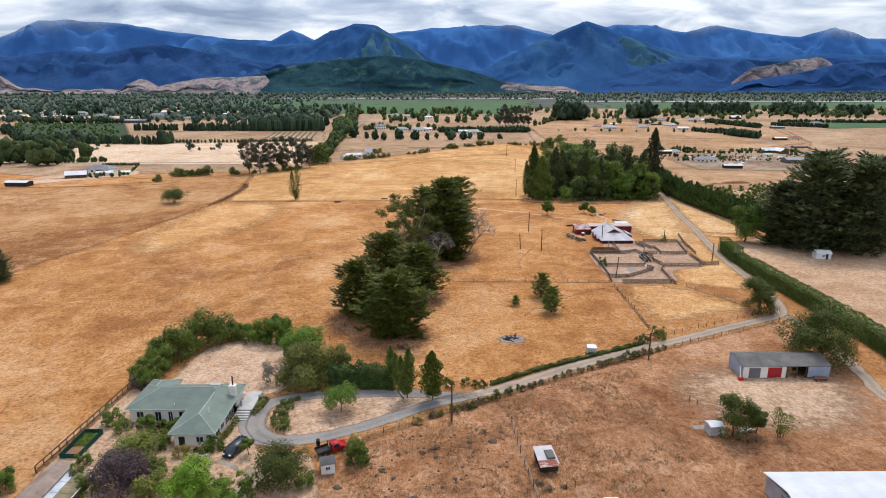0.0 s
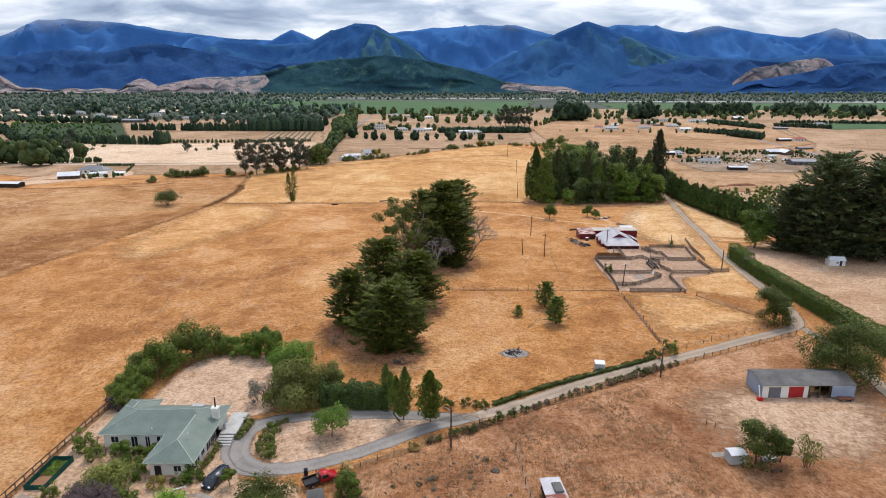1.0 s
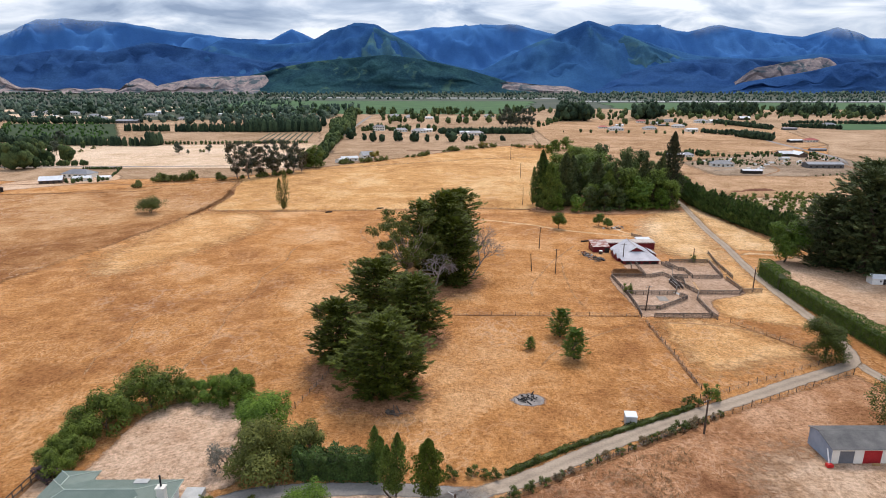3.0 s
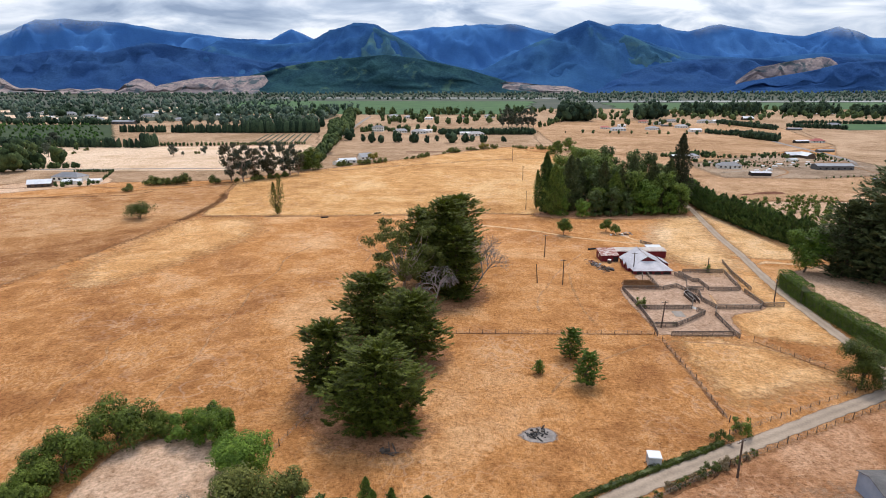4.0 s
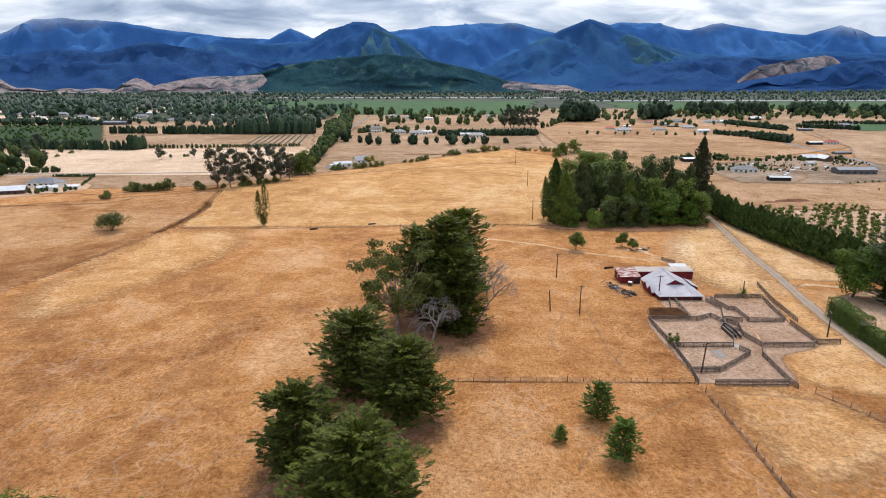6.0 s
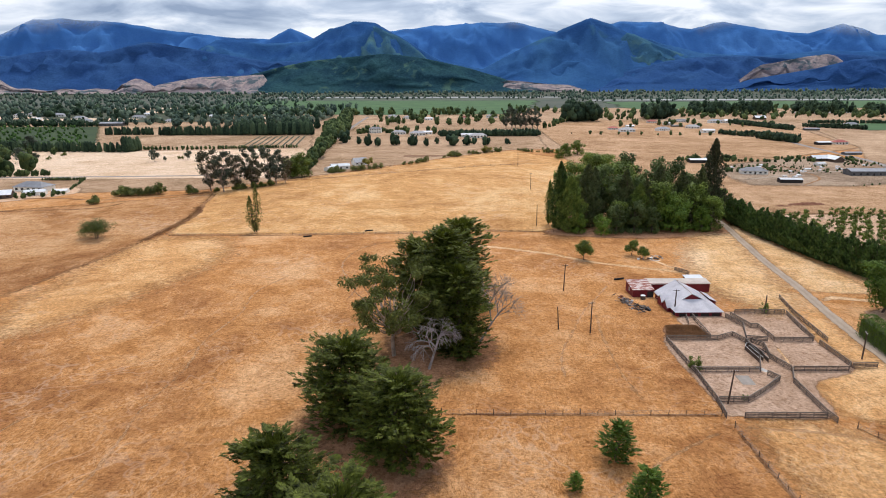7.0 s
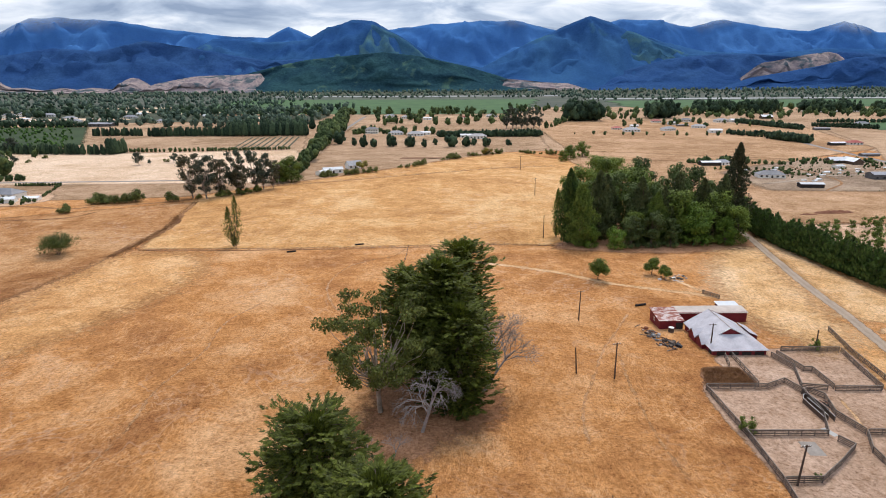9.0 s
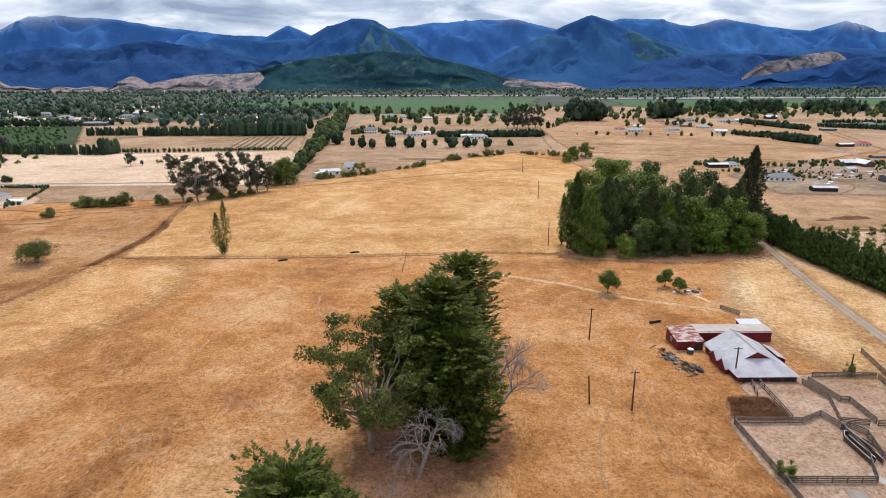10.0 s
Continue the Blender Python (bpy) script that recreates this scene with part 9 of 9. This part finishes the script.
junk_heap(15.8, 91.2, 34, (1.1, 0.7), "black charred burn pile of branches and scrap", ["char", "char", "black_metal", "rock"], 1, 0.42)
junk_heap(54.6, 202.5, 40, (1.0, 2.4), "grey heap of pipes and scrap by the woolshed", ["rock", "rock", "grey_timber", "stain_wall", "rust"], 2, 0.9)
junk_heap(57.2, 197.0, 26, (1.0, 1.1), "dark grey scrap machinery by the woolshed", ["black_metal", "rock", "grey_timber"], 3, 1.0)
junk_heap(79.4, 252.2, 22, (2.2, 1.3), "heap of white scrap and old vehicle bodies", ["white_paint", "concrete", "grey_timber", "rock"], 4, 1.1)
junk_heap(-9.6, 86.2, 9, (0.8, 0.5), "grey heap of rocks under the macrocarpa", ["rock"], 6, 0.8)
junk_heap(76.2, 166.5, 10, (0.6, 1.2), "dark rusty scrap beside the race", ["rust", "black_metal", "char"], 7, 0.7)
tkk = thing("round_tank", 60.2, 205.8, 0, "small round white-topped tank by the annex", "tank")
part("tank", Shape().tube((0, 0, -0.1), (0, 0, 1.2), 0.75, 0.7, 14), M["dark_timber"], tkk)
part("lid", Shape().tube((0, 0, 1.2), (0, 0, 1.35), 0.76, 0.5, 14), M["white_paint"], tkk)
for x, y in ((-58.5, 290.0), (-33.0, 300.5), (59.0, 226.0)):
    lg = thing("log", x, y, 15, "dark fallen log on dry grass", "log")
    part("log", bevelled(Shape().tube((-1.8, 0, 0.3), (1.8, 0.3, 0.3), 0.38, 0.3, 9), 0.05), M["char"], lg)

# ---- stones and tussocks of the rough paddock ----
def stone(seed, r):
    rr = np.random.default_rng(seed)
    bm = bmesh.new()
    bmesh.ops.create_icosphere(bm, subdivisions=2, radius=1)
    for v in bm.verts:
        v.co *= 1 + 0.55 * noise.noise(v.co * 1.9 + Vector((seed * 3.7, 0, 0)))
        v.co = Vector((v.co.x * r, v.co.y * r * 0.8, v.co.z * r * 0.6))
    out = Shape()
    out.v = [tuple(v.co) for v in bm.verts]
    bm.verts.index_update()
    out.f = [tuple(v.index for v in f.verts) for f in bm.faces]
    bm.free()
    return out


stones = [stone(i, 0.5).mesh("stone", M["rock"], True) for i in range(4)]
rs = random.Random(31)
for x, y, s_ in ((7.6, 46.2, 1.9), (3.6, 44.6, 1.2), (-2.0, 41.8, 1.2), (-16.6, 34.0, 1.6), (-2.6, 44.2, 1.3), (-11.0, 37.0, 1.0), (-8.4, 36.2, 1.1), (5.0, 50.0, 1.0), (9.4, 49.0, 0.9), (-5, 31.5, 1.5), (-12.0, 42.0, 0.7), (-9.0, 41.0, 0.6),
                 (1.0, 36.0, 1.0), (20.8, 31.0, 1.2), (31.5, 33.0, 0.9), (-14, 30, 1.2), (2, 30.5, 1.4), (8.0, 39.0, 0.8), (-1, 34, 0.8), (-6, 48, 0.7)):
    o = thing("fieldstone", x, y, rs.uniform(0, 360), "grey weathered fieldstone in dry grass", "stone", "stones of the rough paddock")
    p_ = part("stone", rs.choice(stones), None, o)
    o.scale = (s_ * 0.8, s_ * 0.8, s_ * 0.8)
for k in range(110):
    x, y = rs.gauss(-4, 9), rs.uniform(28, 50)
    if y > 44 + (x + 14) * 0.55 or x < -15 or x > 12:
        continue
    o = thing("fieldstone", x, y, rs.uniform(0, 360), "small weathered stone in dry grass", "stone", "stones of the rough paddock")
    part("stone", rs.choice(stones), None, o)
    s_ = rs.uniform(0.25, 0.6)
    o.scale = (s_, s_ * rs.uniform(0.7, 1.3), s_)


# ---- far houses and sheds of the plain ----
def far_house(name, w, d, h, rise, wall, roof, label, openings=5, hip=False):
    """A house seen far off: walls, a roof with eaves, windows and a door."""
    ob = tagged(new(name), label, "house")
    s_ = Shape().box(-w / 2, -d / 2, -0.5, w / 2, d / 2, h)
    if not hip:
        for sx in (-1, 1):
            x = sx * w / 2
            s_.add([(x, -d / 2, h), (x, d / 2, h), (x, 0, h + rise), (x - sx * 0.1, -d / 2, h), (x - sx * 0.1, d / 2, h), (x - sx * 0.1, 0, h + rise)], [(0, 1, 2), (5, 4, 3)])
    part("wall", s_, M[wall], ob)
    if hip:
        r, _, _ = hip_roof(-w / 2 - 0.5, -d / 2 - 0.5, w / 2 + 0.5, d / 2 + 0.5, h, rise / (d / 2))
        part("roof", r, M[roof], ob)
    else:
        for sd in (-1, 1):
            yy, zz = sd * (d / 2 + 0.5), h - rise * 0.5 / (d / 2)
            part("roof", Shape().add([(-w / 2 - 0.4, yy, zz), (w / 2 + 0.4, yy, zz), (w / 2 + 0.4, 0, h + rise), (-w / 2 - 0.4, 0, h + rise), (-w / 2 - 0.4, yy, zz + 0.15), (w / 2 + 0.4, yy, zz + 0.15), (w / 2 + 0.4, 0, h + rise + 0.15), (-w / 2 - 0.4, 0, h + rise + 0.15)],
                 [(3, 2, 1, 0), (4, 5, 6, 7), (0, 1, 5, 4), (1, 2, 6, 5), (2, 3, 7, 6), (3, 0, 4, 7)]), M[roof], ob)
    storeys = 2 if h > 4.5 else 1
    for st in range(storeys):
        for i in range(openings):
            x = -w / 2 + w * (i + 0.5) / openings
            z = st * 2.8
            if i == openings // 2 and st == 0:
                part("door", Shape().box(x - 0.6, -d / 2 - 0.08, 0, x + 0.6, -d / 2 + 0.02, 2.1), M["dark_fill"], ob)
            else:
                part("window", Shape().box(x - 0.8, -d / 2 - 0.07, z + 0.9, x + 0.8, -d / 2 + 0.02, z + 2.1), M["glass"], ob)
    return ob


hA = far_house("bungalow", 18, 9, 2.7, 2.2, "white_wall", "grey_roof", "single-storey far bungalow with grey roof", 5, True)
put(hA, 226.0, 468.0, -8, 0.95)
hB = far_house("shed", 19, 8, 3.4, 1.0, "dark_fill", "pale_roof", "dark-walled shed with pale roof", 4)
put(hB, 230.0, 428.0, -8, 0.72)
hC = far_house("farmhouse", 16, 9, 3.0, 2.6, "dark_timber", "pale_roof", "dark farmhouse with pale gabled roof", 4)
put(hC, 316.0, 538.0, 4, 0.85)
hD = far_house("long_barn", 32, 11, 3.8, 1.6, "roof_dark", "grey_roof", "long dark barn with grey roof", 6)
put(hD, 302.0, 459.0, -2, 0.86)
hE = far_house("town_house", 16, 9, 5.6, 2.2, "white_wall", "grey_roof", "two-storey white house with grey roof", 5, True)
put(hE, -86.0, 838.0, 0)
hF = far_house("cottage", 11, 8, 2.7, 3.0, "white_wall", "grey_roof", "far cottage with steep grey roof", 3)
put(hF, -67.0, 530.0, 30)
hG = far_house("bungalow", 14, 8, 2.6, 2.0, "white_wall", "red_roof", "far bungalow with red roof", 4, True)
put(hG, 329.0, 986.0, 0)
hH = far_house("shed", 14, 8, 3.0, 1.2, "white_wall", "pale_roof", "white far shed with pale roof", 3)
put(hH, -79.0, 505.0, 20)
for ob, x, y, r, s_, lb in ((hC, 325, 532, 94, 0.9, ""), (hB, 212, 530, 0, 0.8, ""), (hA, 222, 533, 10, 0.8, ""), (hH, 300, 510, 20, 0.6, ""), (hD, 300, 402, -12, 0.35, "small low white-roofed shed on dry ground"),
                            (hA, 245, 836, 0, 1.1, ""), (hA, 297, 850, 20, 1.0, ""), (hH, 338, 942, 0, 1.0, ""), (hA, 351, 884, -20, 1.0, ""), (hH, 343, 816, 0, 1.1, ""), (hA, 426, 982, 0, 1.1, ""), (hD, 340, 912, 0, 0.5, ""), (hH, 447, 981, 0, 1.2, ""),
                            (hC, 530, 1050, 0, 1.1, ""), (hD, 492, 842, -4, 0.6, ""), (hG, 236, 870, 0, 0.9, ""), (hA, 590, 910, 0, 1.0, ""), (hD, 372, 580, 4, 0.5, ""), (hB, 400, 668, 4, 0.8, ""), (hG, 420, 672, 4, 1.0, ""), (hA, 380, 1000, 0, 1.0, ""), (hH, 270, 905, 0, 0.8, ""),
                            (hA, -54, 819, 0, 1.0, ""), (hA, -29, 803, 0, 1.1, ""), (hH, -18, 817, 0, 1.0, ""), (hA, 45, 766, 0, 1.1, ""), (hH, 32, 779, 0, 1.0, ""), (hH, -84, 497, 60, 0.8, ""), (hA, -87, 1146, 0, 1.1, ""), (hA, -55, 1110, 0, 1.1, ""), (hA, 92, 1135, 0, 1.1, ""), (hH, -20, 1080, 0, 1.0, ""), (hG, 40, 1100, 10, 1.0, ""),
                            (hE, -791, 1192, 0, 1.2, ""), (hA, -751, 1245, 0, 1.4, ""), (hA, -602, 1072, 0, 1.2, ""), (hH, -640, 1036, 0, 1.3, ""), (hH, -586, 1274, 0, 1.3, ""), (hD, -509, 985, 0, 1.1, ""), (hG, -381, 1132, 0, 1.2, ""), (hA, -561, 1177, 0, 1.2, ""), (hE, -802, 1249, 0, 1.1, ""), (hH, -682, 1038, 0, 1.2, ""), (hA, -315, 1215, 0, 1.2, ""),
                            (hH, -720, 1130, 0, 1.1, ""), (hA, -655, 1150, 0, 1.2, ""), (hA, -450, 1060, 20, 1.1, ""), (hH, -430, 1200, 0, 1.1, ""),
                            (hB, -279, 352, -4, 0.8, "low dark shed at the western lane"), (hC, -262, 388, 20, 0.85, "white-roofed open shed at the western lane"), (hA, -258, 414, -10, 1.15, ""), (hH, -247, 398, 20, 0.8, ""), (hH, -236, 405, 10, 0.6, "")):
    again(ob, x, y, r, s_, label=lb)


def earth_mound(x, y, a, b, h, rz, label):
    """A low uneven heap of dug soil."""
    n, m = 30, 14
    s_ = Shape()
    for j_ in range(m + 1):
        for i_ in range(n + 1):
            u, w_ = i_ / n * 2 - 1, j_ / m * 2 - 1
            k = max(0.0, 1 - u * u - w_ * w_) ** 0.6
            s_.v.append((u * a, w_ * b, -0.15 + h * k * (0.75 + 0.55 * fbm(u * 4 + x, w_ * 3, 4))))
    s_.f = [(j_ * (n + 1) + i_, j_ * (n + 1) + i_ + 1, (j_ + 1) * (n + 1) + i_ + 1, (j_ + 1) * (n + 1) + i_) for j_ in range(m) for i_ in range(n)]
    ob = thing("earth_mound", x, y, rz, label, "earth")
    part("soil", s_, M["dug_soil"], ob, smooth=True)


M["dug_soil"] = two_tone("reddish_dug_soil", (0.13, 0.050, 0.028), (0.24, 0.105, 0.062), 0.5, 0.95, 4, bdist=0.1)
earth_mound(197.5, 354.5, 11.0, 2.6, 1.5, 3, "long low heap of dug reddish earth")
earth_mound(183.0, 351.0, 5.0, 1.6, 0.8, 0, "small low heap of dug reddish earth")
patch("ploughed_strip", [(-34, 582), (0, 584), (6, 590), (-30, 592)], M["earth"], "dark brown dug strip in a paddock", 0.4, category="earth", feather=1.5, cell=1.2)
patch("western_yard", [(-285, 350), (-232, 392), (-228, 412), (-245, 425), (-290, 395)], M["lawn"], "pale dry farm yard", 0.14, category="yard", feather=3, cell=3)

# ---- dry tufts over the pasture ----
def tufts(name, n, area, size, material, label, seed, keep=None):
    rng = np.random.default_rng(seed)
    x = rng.uniform(area[0], area[1], n); y = rng.uniform(area[2], area[3], n)
    if keep is not None:
        k = keep(x, y)
        x, y = x[k], y[k]
    z = np.interp(y, [-400, 0, 230, 300, 700], [11.6, 0, -6.67, -7.7, -7.6])
    m = len(x)
    per = 7
    c = np.repeat(np.column_stack([x, y, z]), per, 0)
    s_ = np.repeat(size * rng.uniform(0.4, 1.4, m) ** 1.3, per)[:, None]
    c = c + rng.normal(0, 0.42, c.shape) * s_ * (1, 1, 0)
    a = unit(rng.normal(0, 0.8, c.shape) * (1, 1, 0) + (0, 0, 1.0))
    w = unit(np.cross(a, rng.normal(0, 1, c.shape)))
    s_ = s_ * rng.uniform(0.6, 1.2, s_.shape)
    c = c + a * s_ * 0.42
    return tagged(new(name, quads_mesh(name, c, a * s_ * 0.5, w * s_ * 0.10, M[material])), label, "grass", kind="stuff")


M["tuft"] = leaf_mat("dry_brown_tuft", (0.26, 0.16, 0.08), (0.52, 0.34, 0.19), 0.25, 0.0)
M["tuft_gold"] = leaf_mat("dry_gold_tuft", (0.44, 0.24, 0.10), (0.72, 0.48, 0.26), 0.1, 0.0)
tufts("rough_grass_tufts", 6500, (-20, 40, 20, 78), 0.5, "tuft", "brown dry grass tufts of the rough paddock", 1, lambda x, y: (y < 48 + (x + 14) * 0.58 - 2.5) & (np.sin(x * 0.31 + y * 0.17) + np.sin(y * 0.43 - x * 0.11) > -0.5))

M["weed"] = leaf_mat("dark_brown_weeds", (0.14, 0.065, 0.03), (0.34, 0.18, 0.08), 0.4, 0.0)
tufts("dung_mound_weeds", 2200, (56.5, 67, 175.8, 184), 0.42, "weed", "rank dark brown weeds beside the yards", 3, lambda x, y: x > 56.2 + (y - 175.8) * 0.34)
line = spline([(-128.5, 284), (-126, 294), (-127.3, 337), (-132, 358)], 0.1)
rgd = np.random.default_rng(8)
pd = np.array(line) + rgd.normal(0, 1.1, (len(line), 2))
def ditch_keep(x, y):
    i = (np.arange(len(x)) * len(pd) // max(1, len(x)))
    x[:], y[:] = pd[i, 0], pd[i, 1]
    return np.ones(len(x), bool)
tufts("ditch_weeds", 900, (-142, -120, 200, 397), 0.55, "weed", "rank brown weeds along the ditch", 4, ditch_keep)

woods("eastern_nursery", [(x, y, h) for x, y, h in scatter(random.Random(3), 60, 238, 300, 462, 505, 0.7, 2.2)] + scatter(random.Random(4), 36, 255, 330, 498, 520, 0.7, 2.2) + scatter(random.Random(6), 24, 268, 300, 365, 395, 0.8, 1.6), "far_tree", "low nursery shrubs and garden plants round the eastern houses", 0.7, 8, 14, False, 2)
woods("eastern_garden_hedge", belt(random.Random(5), (300, 548), (340, 545), 3, 2.5, 4, 1) + belt(random.Random(7), (238, 536), (275, 530), 3, 2.5, 4.5, 1.5), "far_tree", "green garden hedges by the eastern houses", 0.8, 12, 15, False, 2)


# ---- drafting race of the stock yards ----
race = thing("drafting_race", 73.2, 165.0, 0, "narrow drafting race with pale cap rails", "race")
cap_mesh = Shape().box(0, -0.05, -0.03, 1, 0.05, 0.03).mesh("cap_rail", M["concrete"])
panel_mesh = Shape().box(0, -0.02, 0.0, 1, 0.02, 0.92).mesh("panel", M["dark_timber"])
for pts in (((73.2, 169.7), (72.1, 167.9), (71.8, 160.9)), ((73.1, 168.3), (72.9, 161.3)), ((73.2, 169.7), (73.9, 169.7), (74.4, 167.8), (73.9, 160.9))):
    for p, q in zip(pts[:-1], pts[1:]):
        a = (p[0] - 73.2, p[1] - 165.0, ground_z(p[1]) - ground_z(165.0))
        b = (q[0] - 73.2, q[1] - 165.0, ground_z(q[1]) - ground_z(165.0))
        laid("panel", panel_mesh, race, (a[0], a[1], a[2] + 0.08), (b[0], b[1], b[2] + 0.08))
        laid("cap_rail", cap_mesh, race, (a[0], a[1], a[2] + 1.08), (b[0], b[1], b[2] + 1.08))
        for c in (a, b):
            o = new("post", post_mesh); o.parent = race
            o.matrix_basis = pose(c[0], c[1], c[2] - 0.26)

woods("eastern_gardens", scatter(random.Random(31), 26, 205, 250, 474, 486, 2, 4) + scatter(random.Random(32), 30, 285, 345, 530, 545, 2, 5) + scatter(random.Random(33), 24, 200, 250, 536, 548, 3, 7) + scatter(random.Random(34), 20, 325, 350, 500, 530, 1.5, 3), "far_tree", "low garden shrubs round the eastern houses", 0.8, 12, 16, False, 2)
M["yard_soil"] = dry_grass("grey_brown_yard_soil", (0.40, 0.295, 0.21), (0.295, 0.21, 0.145), (0.205, 0.145, 0.10), 975, 0.2, 0.8)
patch("eastern_yard", [(200, 418), (262, 412), (318, 425), (352, 470), (358, 548), (300, 556), (236, 520), (202, 490)], M["yard_soil"], "grey-brown yard ground round the eastern houses", 0.16, category="yard", feather=9, cell=4)
for pts in ([(205, 505), (260, 500), (345, 498)], [(232, 415), (262, 450), (268, 520)], [(318, 425), (326, 470), (330, 520)], [(150, 335), (260, 335), (345, 410)], [(160, 560), (330, 568), (420, 640)], [(140, 700), (300, 690), (420, 700)], [(230, 800), (470, 780)]):
    ribbon("fence_line", pts, 1.4, M["fence_grass"], "dark rank grass under a far fence", 0.3, 6, 0.4, category="verge", softness=0)
ribbon("eastern_drive", [(344, 471), (310, 476), (262, 470), (232, 452), (205, 440)], 4.0, M["gravel"], "pale gravel drive to the eastern houses", 0.24, 4, 0.1)
# shrunken shed copies stand in for vehicles parked about the yard
for k, (x, y) in enumerate(((240, 452), (246, 450), (252, 455), (258, 476), (266, 474), (276, 486), (283, 482), (292, 494), (300, 486), (308, 500), (246, 500), (252, 508), (226, 500), (333, 505))):
    again(hH, x, y, k * 37, 0.22 + 0.05 * (k % 3), label="tiny pale shed copy standing in for a parked vehicle")
woods("fence_shrubs", belt(random.Random(51), (262, 412), (318, 425), 6, 0.8, 1.8, 1) + belt(random.Random(52), (300, 400), (345, 380), 6, 1, 2.2, 1) + belt(random.Random(53), (205, 505), (262, 500), 4, 1.5, 4, 2) + belt(random.Random(54), (285, 552), (352, 550), 4, 1.5, 4, 2) + belt(random.Random(55), (170, 800), (330, 778), 16, 2, 7, 5), "far_tree", "low shrubs along the eastern fences", 0.8, 10, 20, False, 2)
